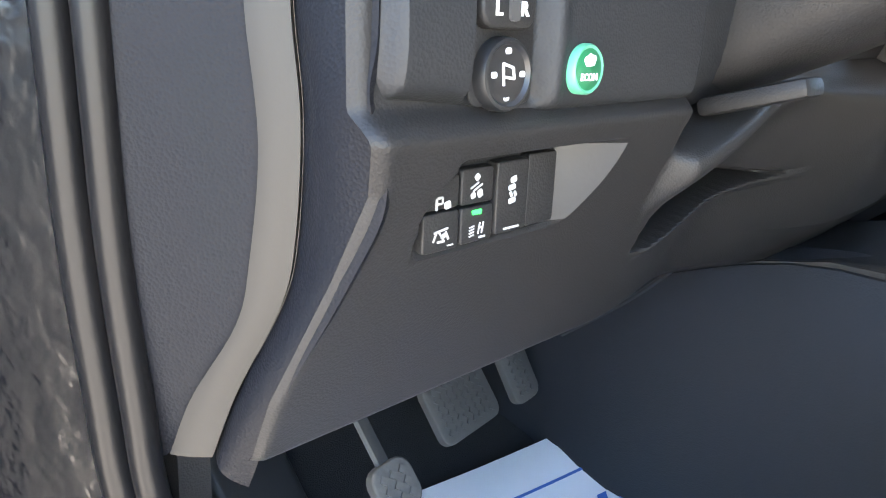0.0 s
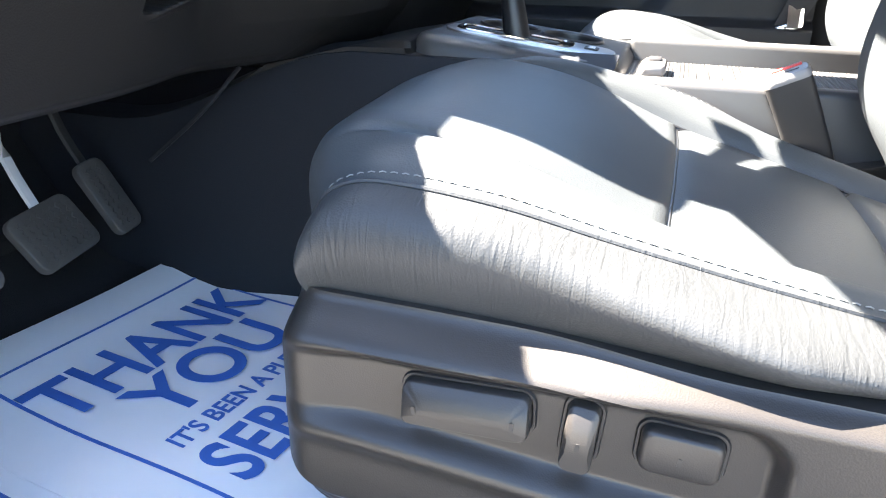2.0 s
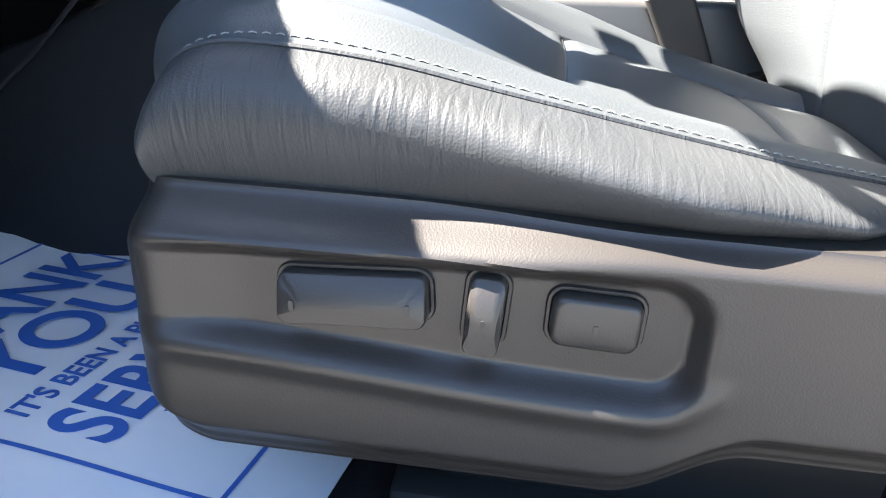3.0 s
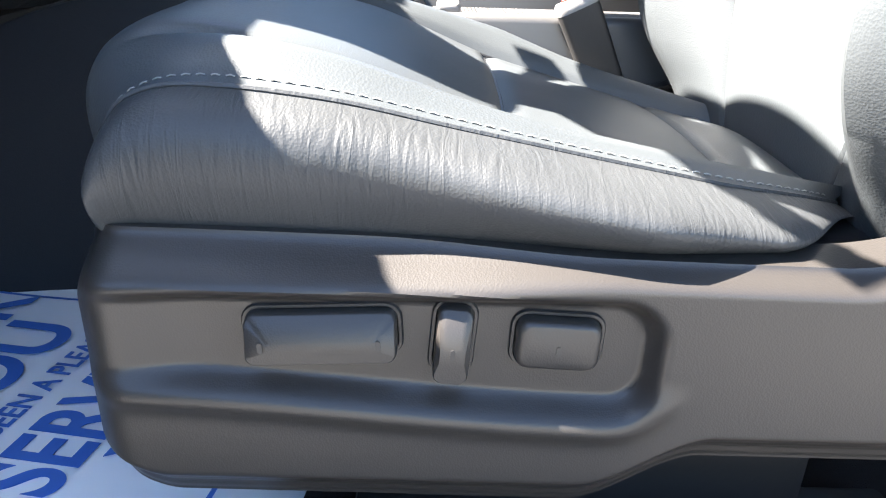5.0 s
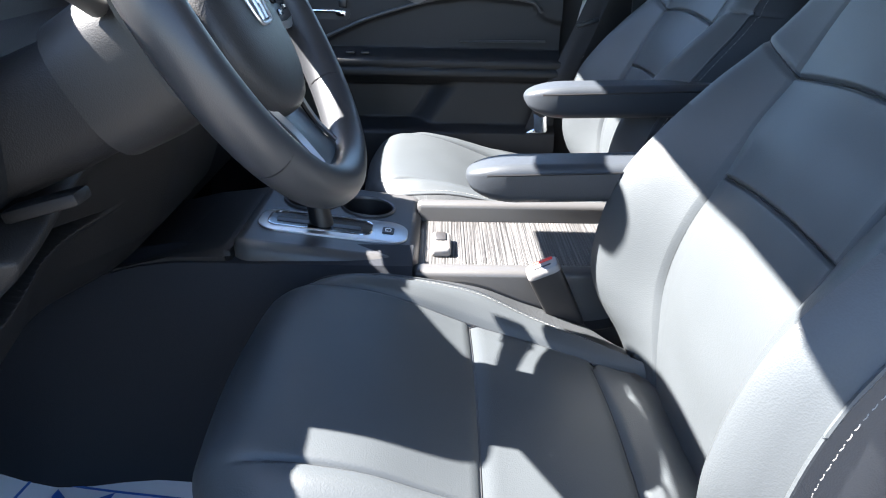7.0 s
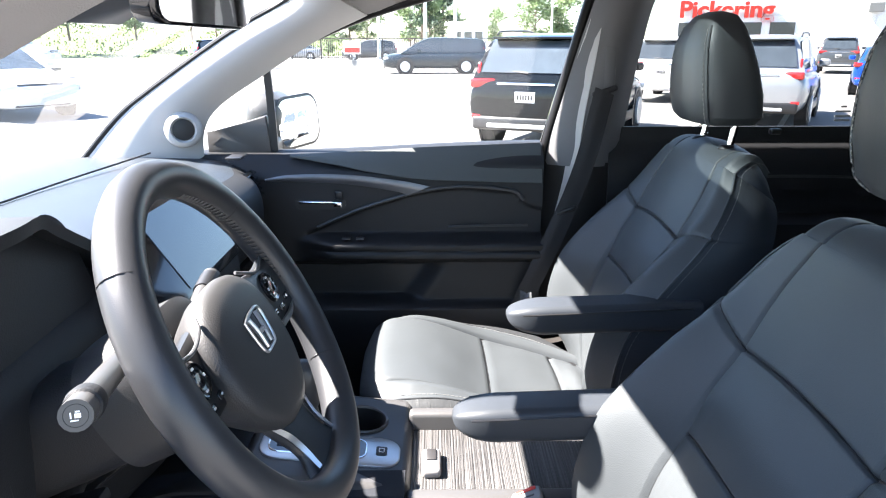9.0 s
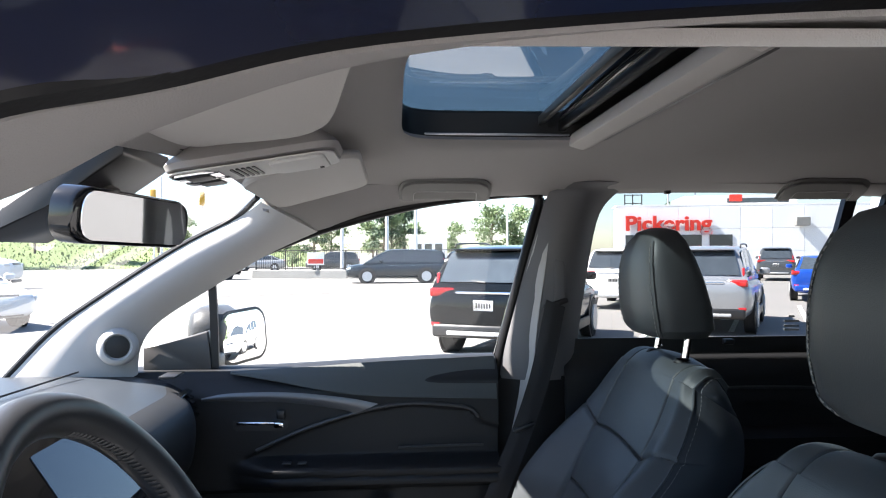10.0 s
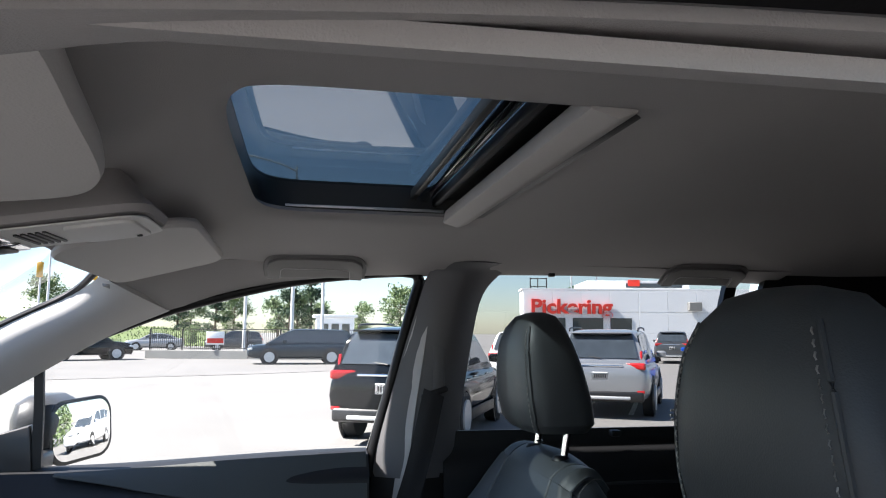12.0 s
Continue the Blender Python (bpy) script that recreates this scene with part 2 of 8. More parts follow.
# ribbed wood-look cover: stripes across the car
def stripes():
    m = mat("ribbed_woodgrain", (0.050, 0.048, 0.047), 0.55, vary=0.70, scale=14, grain=60, bump=0.5, grain_bump=False, stretch=(0.3, 34, 1))
    t = m.node_tree
    mix = next(n for n in t.nodes if n.type == "MIX")
    src = mix.inputs[0].links[0].from_socket
    sharp = t.nodes.new("ShaderNodeMapRange")
    sharp.inputs[1].default_value, sharp.inputs[2].default_value = 0.36, 0.64
    t.links.new(src, sharp.inputs[0])
    t.links.new(sharp.outputs[0], mix.inputs[0])
    return m


WOOD = stripes()

# ---- building helpers ----


def finish(bm, name, material, smooth=True):
    bmesh.ops.recalc_face_normals(bm, faces=bm.faces)
    me = bpy.data.meshes.new(name)
    bm.to_mesh(me)
    bm.free()
    for mm in (material if isinstance(material, (list, tuple)) else [material]):
        me.materials.append(mm)
    if smooth:
        me.polygons.foreach_set("use_smooth", [True] * len(me.polygons))
        me.set_sharp_from_angle(angle=radians(38))
    return me


def thing(name, at, label, category, group="", kind=""):
    e = new(name)
    e.location = at
    e.empty_display_size = 0.05
    return tagged(e, label, category, group, kind)


def world_of(ob):
    m = ob.matrix_basis.copy()
    while ob.parent:
        m = ob.parent.matrix_basis @ ob.matrix_parent_inverse @ m
        ob = ob.parent
    return m


def part(name, bm, material, parent, label="", smooth=True, shadow=True):
    """Links a bmesh, given in world metres, as one mesh under a thing or a part."""
    ob = new(name, finish(bm, name, material, smooth))
    ob.parent = parent
    ob.matrix_parent_inverse = world_of(parent).inverted()
    ob.visible_shadow = shadow
    if label:
        ob["label"] = label
    return ob


def solo(name, bm, material, label, category, kind="", group="", smooth=True):
    return tagged(new(name, finish(bm, name, material, smooth)), label, category, group, kind)


def B():
    return bmesh.new()


def box(bm, c, s, bev=0.0, seg=2, rot=None):
    r = bmesh.ops.create_cube(bm, size=1.0)
    vs = r["verts"]
    bmesh.ops.scale(bm, vec=s, verts=vs)
    if bev:
        es = list({e for v in vs for e in v.link_edges})
        r = bmesh.ops.bevel(bm, geom=es, offset=bev, segments=seg, profile=0.5, affect="EDGES")
        seen = set(r["verts"])
        stack = list(seen)
        while stack:
            v = stack.pop()
            for e in v.link_edges:
                o = e.other_vert(v)
                if o not in seen:
                    seen.add(o)
                    stack.append(o)
        vs = list(seen)
    m = Matrix.Translation(c)
    if rot is not None:
        m = m @ rot
    bmesh.ops.transform(bm, matrix=m, verts=vs)
    return bm


def turn(rx=0, ry=0, rz=0):
    return pose(0, 0, 0, rx, ry, rz)


def sheet(bm, rows, close_u=False, close_v=False):
    """Faces over a grid of points."""
    vs = [[bm.verts.new(p) for p in r] for r in rows]
    nu, nv = len(vs), len(vs[0])
    for i in range(nu if close_u else nu - 1):
        for j in range(nv if close_v else nv - 1):
            a, b, c, d = vs[i][j], vs[i][(j + 1) % nv], vs[(i + 1) % nu][(j + 1) % nv], vs[(i + 1) % nu][j]
            if len({a, b, c, d}) == 4:
                bm.faces.new((a, b, c, d))
    return vs


def shell(bm, t):
    """Gives an open sheet the thickness t, behind its faces."""
    bmesh.ops.recalc_face_normals(bm, faces=bm.faces)
    bm.normal_update()
    bm.verts.index_update()
    bm.edges.index_update()
    verts, faces = list(bm.verts), list(bm.faces)
    rim = [e for e in bm.edges if len(e.link_faces) == 1]
    rims = [(l.vert, l.link_loop_next.vert) for e in rim for l in e.link_loops]
    back = [bm.verts.new(v.co - v.normal * t) for v in verts]
    for f in faces:
        bm.faces.new([back[v.index] for v in reversed(f.verts)])
    for a, b in rims:
        bm.faces.new((b, a, back[a.index], back[b.index]))
    return bm


def loft(bm, rings, cap=True):
    vs = sheet(bm, rings, close_v=True)
    if cap:
        bm.faces.new(vs[0])
        bm.faces.new(list(reversed(vs[-1])))
    return bm


def curve(pts, n):
    """n points on a smooth curve through pts."""
    pts = [Vector(p) for p in pts]
    ext = [pts[0] * 2 - pts[1]] + pts + [pts[-1] * 2 - pts[-2]]
    out = []
    for k in range(n):
        s = k / (n - 1) * (len(pts) - 1)
        i = min(int(s), len(pts) - 2)
        f = s - i
        p0, p1, p2, p3 = ext[i], ext[i + 1], ext[i + 2], ext[i + 3]
        out.append(0.5 * ((2 * p1) + (p2 - p0) * f + (2 * p0 - 5 * p1 + 4 * p2 - p3) * f * f + (3 * p1 - p0 - 3 * p2 + p3) * f ** 3))
    return out


def lerp_tab(tab, v):
    """Linear look-up in ((key, value), ...) sorted by key."""
    if v <= tab[0][0]:
        return tab[0][1]
    for (a, x), (b, y) in zip(tab, tab[1:]):
        if v <= b:
            return x + (y - x) * (v - a) / (b - a)
    return tab[-1][1]


def smooth(a, b, x):
    t = max(0.0, min(1.0, (x - a) / (b - a)))
    return t * t * (3 - 2 * t)


def dent(x, at, w):
    return math.exp(-((x - at) / w) ** 2)


def tube(bm, pts, r, n=10, closed=False, flat=1.0, up=(0, 0, 1), cap=True):
    """A swept tube; r a number or a function of 0..1; flat squeezes it along the up side."""
    pts = [Vector(p) for p in pts]
    k = len(pts)
    rings = []
    for i, p in enumerate(pts):
        d = (pts[(i + 1) % k] - pts[i - 1]) if closed else (pts[min(i + 1, k - 1)] - pts[max(i - 1, 0)])
        d.normalize()
        u = Vector(up)
        if abs(d.dot(u)) > 0.95:
            u = Vector((1, 0, 0))
        s = d.cross(u).normalized()
        u = s.cross(d).normalized()
        rr = r(i / max(1, k - 1)) if callable(r) else r
        rings.append([p + (s * math.cos(2 * math.pi * j / n) + u * math.sin(2 * math.pi * j / n) * flat) * rr for j in range(n)])
    if closed:
        sheet(bm, rings, close_u=True, close_v=True)
    else:
        loft(bm, rings, cap)
    return bm


def lathe(bm, prof, m, n=24, cap=True):
    """Profile of (radius, height) turned about z, placed by m."""
    rings = [[m @ Vector((r * math.cos(2 * math.pi * j / n), r * math.sin(2 * math.pi * j / n), h)) for j in range(n)] for r, h in prof]
    return loft(bm, rings, cap)


def superloft(bm, rows, m=None, n=28, power=3.0):
    """Rings of rounded rectangles: rows of (z, half x, half y, centre y)."""
    m = m or Matrix()
    rings = []
    for z, a, b, cy in rows:
        ring = []
        for j in range(n):
            t = 2 * math.pi * j / n
            c, s = math.cos(t), math.sin(t)
            ring.append(m @ Vector((a * math.copysign(abs(c) ** (2 / power), c), cy + b * math.copysign(abs(s) ** (2 / power), s), z)))
        rings.append(ring)
    return loft(bm, rings)


def prism(bm, pts, axis, lo, hi, bev=0.0, seg=2):
    """A polygon in the two other axes (x<y<z order), run along axis from lo to hi."""
    def put(p, h):
        q = list(p)
        q.insert("xyz".index(axis), h)
        return q
    a = [bm.verts.new(put(p, lo)) for p in pts]
    b = [bm.verts.new(put(p, hi)) for p in pts]
    fs = [bm.faces.new(a), bm.faces.new(list(reversed(b)))]
    for i in range(len(pts)):
        j = (i + 1) % len(pts)
        fs.append(bm.faces.new((a[j], a[i], b[i], b[j])))
    if bev:
        bmesh.ops.bevel(bm, geom=list({e for f in fs for e in f.edges}), offset=bev, segments=seg, profile=0.5, affect="EDGES")
    return bm


def rounded(w, h, r, n=6):
    """Outline of a rounded rectangle about 0, counter-clockwise."""
    out = []
    for cx, cy, a0 in ((w / 2 - r, h / 2 - r, 0), (-w / 2 + r, h / 2 - r, 90), (-w / 2 + r, -h / 2 + r, 180), (w / 2 - r, -h / 2 + r, 270)):
        for k in range(n + 1):
            a = radians(a0 + 90 * k / n)
            out.append((cx + r * math.cos(a), cy + r * math.sin(a)))
    return out


def plate(bm, outline, m, depth, bev=0.0):
    """An outline in the local xy plane, raised by depth along local z, placed by m; the upper rim may be bevelled."""
    base = [m @ Vector((x, y, 0)) for x, y in outline]
    rings = [base]
    cx, cy = sum(p[0] for p in outline) / len(outline), sum(p[1] for p in outline) / len(outline)
    size = max(abs(p[0] - cx) + abs(p[1] - cy) for p in outline)
    if bev:
        for k in range(4):
            a = radians(90 * k / 3)
            f = 1 - (bev * (1 - math.cos(a))) / size * 1.3
            rings.append([m @ Vector((cx + (x - cx) * f, cy + (y - cy) * f, depth - bev + bev * math.sin(a))) for x, y in outline])
    else:
        rings.append([m @ Vector((x, y, depth)) for x, y in outline])
    return loft(bm, rings)


def frame_of(o, xdir, normal):
    """Pose with local x along xdir and local z along normal."""
    z = Vector(normal).normalized()
    x = Vector(xdir)
    x = (x - z * x.dot(z)).normalized()
    y = z.cross(x)
    m = Matrix((x, y, z)).transposed().to_4x4()
    m.translation = o
    return m


def letters(name, text, m, size, material, parent, bold=0.0, depth=0.0004, squeeze=1.0, align="LEFT", label=""):
    cu = bpy.data.curves.new(name, "FONT")
    cu.body, cu.size, cu.offset, cu.extrude, cu.align_x = text, size, bold, depth, align
    tmp = bpy.data.objects.new(name, cu)
    me = bpy.data.meshes.new_from_object(tmp)
    bpy.data.objects.remove(tmp)
    bm = bmesh.new()
    bm.from_mesh(me)
    bpy.data.meshes.remove(me)
    bmesh.ops.transform(bm, matrix=m @ Matrix.Diagonal((squeeze, 1, 1, 1)), verts=bm.verts)
    return part(name, bm, material, parent, label, smooth=False)


def stitches(bm, pts, length=0.005, gap=0.0035, r=0.0007, lift=None):
    """Short threads along a line."""
    pts = [Vector(p) for p in pts]
    acc, todo = 0.0, 0.0
    start = None
    seglen = [(b - a).length for a, b in zip(pts, pts[1:])]
    total = sum(seglen)

    def at(d):
        for s, a, b in zip(seglen, pts, pts[1:]):
            if d <= s:
                return a.lerp(b, d / s if s else 0)
            d -= s
        return pts[-1]
    d = 0.0
    while d + length < total:
        a, b = at(d), at(d + length)
        tube(bm, [a, (a + b) / 2 + (lift or Vector((0, 0, 0.0006))), b], r, 4)
        d += length + gap
    return bm

# ---- ground and cabin shell ----
GROUND = -0.16
FLOOR = 0.418
bm = B()
# one sheet to the horizon, gently finer near the car
edge = [-1500, -300, -80, -30, -12, -5, 0, 5, 12, 20, 30, 45, 80, 300, 1500]
sheet(bm, [[(x, y, GROUND) for y in edge] for x in edge])
solo("ground", bm, ASPHALT, "pale worn asphalt of a sunlit car park", "ground", "structure")


def zh(x, y):
    """Height of the headliner."""
    return 1.617 - 0.35 * max(0, abs(x) - 0.3) ** 2 - 0.65 * max(0, y + 0.25) ** 2 - 0.056 * smooth(-0.48, -0.625, x)


SRX0, SRX1, SRY0, SRY1 = -0.285, 0.365, -0.60, -0.200
bm = B()
N = 120


def rect_point(t, x0, x1, y0, y1, r):
    """Point at angle t on a rounded rectangle."""
    cx, cy, a, b = (x0 + x1) / 2, (y0 + y1) / 2, (x1 - x0) / 2, (y1 - y0) / 2
    c, s = math.cos(t), math.sin(t)
    return cx + a * math.copysign(abs(c) ** r, c), cy + b * math.copysign(abs(s) ** r, s)


rings = []
for k in range(15):
    f = (k / 14) ** 1.3
    ring = []
    for j in range(N):
        t = 2 * math.pi * j / N
        ax, ay = rect_point(t, SRX0, SRX1, SRY0, SRY1, 0.32)
        bx, by = rect_point(t, -0.660, 0.67, -2.3, 0.082, 0.06)
        x, y = ax + (bx - ax) * f, ay + (by - ay) * f
        lip = 0.012 * math.exp(-f * 30)
        ring.append((x, y, zh(x, y) + lip))
    rings.append(ring)
sheet(bm, rings, close_v=True)
shell(bm, 0.008)
ceiling = solo("ceiling", bm, HEADLINER, "grey woven cloth headliner with a sunroof opening", "headliner", "structure")

# sunroof: black well, glass, shade lip
sunroof = thing("sunroof", (0.0, -0.42, 1.63), "tinted glass sunroof with black frame and pale sliding shade", "sunroof", kind="structure")
bm = B()
ra = [[(*rect_point(2 * math.pi * j / N, SRX0 - 0.006, SRX1 + 0.006, SRY0 - 0.006, SRY1 + 0.006, 0.32), z) for j in range(N)] for z in (1.628, 1.6780)]
sheet(bm, ra, close_v=True)
shell(bm, 0.004)
part("well", bm, BLACK, sunroof, "black plastic well")
bm = B()
box(bm, (0.04, -0.41, 1.676), (0.94, 0.62, 0.005), 0.002)
part("pane", bm, ROOF_GLASS, sunroof, "dark tinted glass")
bm = B()
box(bm, (SRX1 - 0.002, -0.37, 1.632), (0.008, 0.32, 0.004), 0.001)
part("edge_trim", bm, SILVER, sunroof, "thin bright edge")
for yy, zz, ww, nm in ((-0.475, 1.660, 0.012, "frame"), (-0.495, 1.655, 0.014, "track"), (-0.515, 1.648, 0.012, "seal")):
    bm = B()
    box(bm, (0.04, yy, zz), (0.65, ww, 0.018), 0.004)
    part(nm, bm, GLOSS_BLACK if nm == "track" else BLACK, sunroof)
bm = B()
box(bm, (0.04, -0.562, 1.656), (0.655, 0.082, 0.006), 0.002)
part("cover", bm, BLACK, sunroof, "black cover behind the glass edge")
bm = B()
prof = [(-0.528, 1.610), (-0.532, 1.632), (-0.545, 1.640), (-0.568, 1.634), (-0.577, 1.611), (-0.556, 1.602)]
prism(bm, prof, "x", -0.300, 0.362, 0.004)
part("shade_lip", bm, VISOR, sunroof, "pale grey lip of the sliding shade")
bm = B()
box(bm, (0.03, -0.587, 1.621), (0.66, 0.020, 0.006), 0.001)
part("gap_seal", bm, RUBBER, sunroof, "dark gap behind the lip")
bm = B()
sheet(bm, [[(x, y, 1.634) for y in (-0.555, -0.68)] for x in (-0.31, 0.39)])
part("shade", bm, HEADLINER, sunroof)

# outer roof with the same opening
bm = B()
rings = []
for k in range(6):
    f = k / 5
    ring = []
    for j in range(N):
        t = 2 * math.pi * j / N
        ax, ay = rect_point(t, SRX0 - 0.155, SRX1 + 0.155, SRY0 - 0.10, SRY1 + 0.09, 0.2)
        bx, by = rect_point(t, -0.70, 0.74, -2.7, 0.12, 0.06)
        x, y = ax + (bx - ax) * f, ay + (by - ay) * f
        ring.append((x, y, 1.680 - 0.20 * max(0, abs(x) - 0.35) ** 2 - 0.65 * max(0, y + 0.25) ** 2 + 0.01))
    rings.append(ring)
sheet(bm, rings, close_v=True)
shell(bm, 0.006)
solo("roof", bm, PAINT_BLACK, "black painted steel roof of the car", "car roof", "structure")

# passenger-side pillars and rails


def strip(bm, pairs, n, thick, m=8, bulge=0.0):
    """A band between two smooth edges, bulging towards the cabin (-x side by sign of bulge)."""
    a = curve([p[0] for p in pairs], n)
    b = curve([p[1] for p in pairs], n)
    rows = []
    for p, q in zip(a, b):
        rows.append([p.lerp(q, k / m) + Vector((bulge * math.sin(math.pi * k / m), 0, 0)) for k in range(m + 1)])
    sheet(bm, rows)
    shell(bm, thick)
    return bm


def mx(p):
    """Mirror to the driver's side."""
    return (-p[0] - 0.0, p[1], p[2])


APIL = [((0.70, 0.70, 1.10), (0.72, 0.41, 1.10)), ((0.685, 0.585, 1.215), (0.72, 0.405, 1.19)), ((0.675, 0.49, 1.285), (0.722, 0.362, 1.255)),
        ((0.668, 0.30, 1.408), (0.72, 0.247, 1.33)), ((0.66, 0.16, 1.482), (0.712, 0.110, 1.412)), ((0.60, 0.095, 1.525), (0.705, -0.007, 1.466))]
a_pillar = thing("pillar_trim", (0.70, 0.4, 1.1), "pale grey windscreen pillar trim with a round tweeter", "pillar trim", kind="structure")
bm = strip(B(), APIL, 26, 0.012, bulge=-0.034)
part("trim_panel", bm, PILLAR, a_pillar)
m = frame_of((0.655, 0.430, 1.196), (0.3, 1, 0), (-0.93, -0.36, 0.05))
bm = lathe(B(), [(0.045, -0.03), (0.042, -0.004), (0.036, 0.004), (0.030, 0.006), (0.027, 0.002), (0.0265, -0.004)], m, 32)
tw = part("speaker_ring", bm, PILLAR, a_pillar, "round pale tweeter pod")
bm = lathe(B(), [(0.0258, -0.006), (0.025, -0.001), (0.012, 0.0015), (0.002, 0.002)], m, 28)
part("speaker_grille", bm, BLACK, tw, "dark grille")

WTOP = [(0.705, -0.007, 1.466), (0.72, -0.12, 1.497), (0.725, -0.25, 1.523), (0.725, -0.40, 1.542), (0.725, -0.55, 1.552), (0.725, -0.76, 1.560), (0.725, -1.05, 1.562), (0.725, -1.45, 1.552)]
HEDGE = [(0.60, 0.098, 1.505), (0.63, -0.06, 1.556), (0.64, -0.22, 1.574), (0.64, -0.40, 1.576), (0.64, -0.55, 1.577), (0.64, -0.76, 1.577), (0.64, -1.05, 1.577), (0.64, -1.45, 1.575)]
bm = strip(B(), list(zip(WTOP, HEDGE)), 40, 0.01, bulge=-0.006)
solo("roof_rail_trim", bm, HEADLINER, "grey cloth roof edge above the side windows", "trim", "structure")

b_pillar = thing("pillar_trim", (0.71, -0.55, 0.5), "grey door pillar trim with seat belt guide, dark below", "pillar trim", kind="structure")
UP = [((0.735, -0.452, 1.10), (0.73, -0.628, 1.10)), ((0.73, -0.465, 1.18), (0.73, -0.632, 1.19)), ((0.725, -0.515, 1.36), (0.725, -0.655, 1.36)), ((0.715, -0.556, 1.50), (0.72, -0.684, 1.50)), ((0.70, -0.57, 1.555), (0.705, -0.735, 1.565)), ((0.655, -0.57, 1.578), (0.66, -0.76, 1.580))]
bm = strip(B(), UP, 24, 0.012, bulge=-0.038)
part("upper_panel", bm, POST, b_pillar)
# lighter strip stands for sunlight on the pillar's forward edge
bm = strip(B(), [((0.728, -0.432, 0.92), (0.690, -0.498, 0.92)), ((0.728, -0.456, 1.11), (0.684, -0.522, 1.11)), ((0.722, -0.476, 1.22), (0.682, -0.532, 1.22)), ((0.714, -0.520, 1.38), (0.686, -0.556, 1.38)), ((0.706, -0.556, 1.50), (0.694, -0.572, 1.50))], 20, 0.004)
part("edge_strip", bm, PILLAR, b_pillar, "forward edge of the pillar trim, paled to look sunlit")
LOW = [((0.735, -0.40, 0.46), (0.73, -0.64, 0.46)), ((0.735, -0.43, 0.9), (0.73, -0.64, 0.9)), ((0.735, -0.452, 1.108), (0.728, -0.632, 1.108))]
bm = strip(B(), LOW, 12, 0.012, bulge=-0.034)
part("lower_panel", bm, PLASTIC, b_pillar)
bm = B()
box(bm, (0.682, -0.585, 1.335), (0.016, 0.028, 0.11), 0.006)
part("height_slider", bm, POST, b_pillar)
bm = B()
box(bm, (0.674, -0.575, 1.283), (0.014, 0.064, 0.014), 0.006, 3, turn(-18, 0, 0))
part("belt_guide", bm, BUCKLE, b_pillar, "grey belt guide loop")

# seat belt of the passenger: webbing from guide to buckle end
belt = thing("seat_belt", (0.66, -0.45, 0.75), "black seat belt hanging beside the passenger seat", "seat belt")
path = curve([(0.664, -0.572, 1.285), (0.640, -0.535, 1.14), (0.625, -0.485, 1.0), (0.63, -0.43, 0.86), (0.655, -0.385, 0.74), (0.66, -0.37, 0.62)], 30)
bm = B()
sheet(bm, [[p + Vector((0.004 * math.sin(i * 0.5), 0.022, 0.009)), p + Vector((-0.003, 0.010, 0.004)), p + Vector((-0.005, 0.0, 0.0)), p + Vector((-0.001, -0.010, -0.004)), p - Vector((0.002, 0.022, 0.009))] for i, p in enumerate(path)])
shell(bm, 0.0014)
part("webbing", bm, BELT, belt)
bm = B()
box(bm, (0.620, -0.487, 1.005), (0.008, 0.052, 0.010), 0.003, 2, turn(-20, 0, 0))
part("stop_bar", bm, BLACK, belt)
bm = B()
plate(bm, rounded(0.030, 0.055, 0.006), frame_of((0.640, -0.398, 0.775), (0.2, -1, 0), (-1, -0.1, 0.35)), 0.003)
box(bm, (0.645, -0.385, 0.745), (0.012, 0.045, 0.022), 0.004, 2, turn(-25, 0, 0))
part("tongue", bm, CHROME, belt, "bright metal belt tongue")

# rear of the cabin, passenger side: pillar, door panel
bm = B()
strip(bm, [((0.72, -1.265, 1.10), (0.72, -1.30, 1.10)), ((0.72, -1.225, 1.205), (0.72, -1.252, 1.205)), ((0.722, -1.318, 1.545), (0.722, -1.348, 1.545))], 10, 0.02)
solo("window_bar", bm, BLACK, "black divider bar of the rear side window", "window bar", "structure")
bm = strip(B(), [((0.73, -1.34, 1.10), (0.72, -2.3, 1.10)), ((0.725, -1.335, 1.20), (0.70, -2.3, 1.20)), ((0.72, -1.405, 1.50), (0.66, -2.3, 1.50)), ((0.69, -1.43, 1.60), (0.60, -2.3, 1.60))], 10, 0.02)
solo("pillar_trim", bm, BLACK, "dark rear pillar trim", "pillar trim", "structure")


def rear_panel(y, z):
    x = 0.725 - 0.03 * smooth(1.16, 1.10, z)
    x -= 0.06 * smooth(0.98, 0.955, z) * smooth(0.88, 0.90, z) * smooth(-0.7, -0.76, y)
    x -= 0.012 * dent(z, 1.05 - 0.05 * ((y + 0.95) / 0.3) ** 2 * 0.5, 0.008)
    return x


bm = B()
sheet(bm, [[(rear_panel(-0.600 - 0.935 * i / 50, 0.45 + 0.745 * j / 44), -0.600 - 0.935 * i / 50, 0.45 + 0.745 * j / 44) for j in range(45)] for i in range(51)])
shell(bm, 0.01)
rear_door = thing("door_2", (0.72, -0.95, 0.45), "dark rear passenger door panel with armrest", "car door", kind="structure")
part("door_panel", bm, DOOR_SKIN, rear_door)
bm = B()
tube(bm, curve([(0.69, -0.66, 1.03), (0.688, -0.85, 1.065), (0.688, -1.1, 1.075), (0.69, -1.5, 1.06)], 24), 0.005, 8)
part("trim_strip", bm, PLASTIC_SMOOTH, rear_door)
for yy in (-0.86, -1.2):
    bm = B()
    box(bm, (0.705, yy, 1.556), (0.014, 0.016, 0.018), 0.004)
    part("shade_hook", bm, BLACK, rear_door)
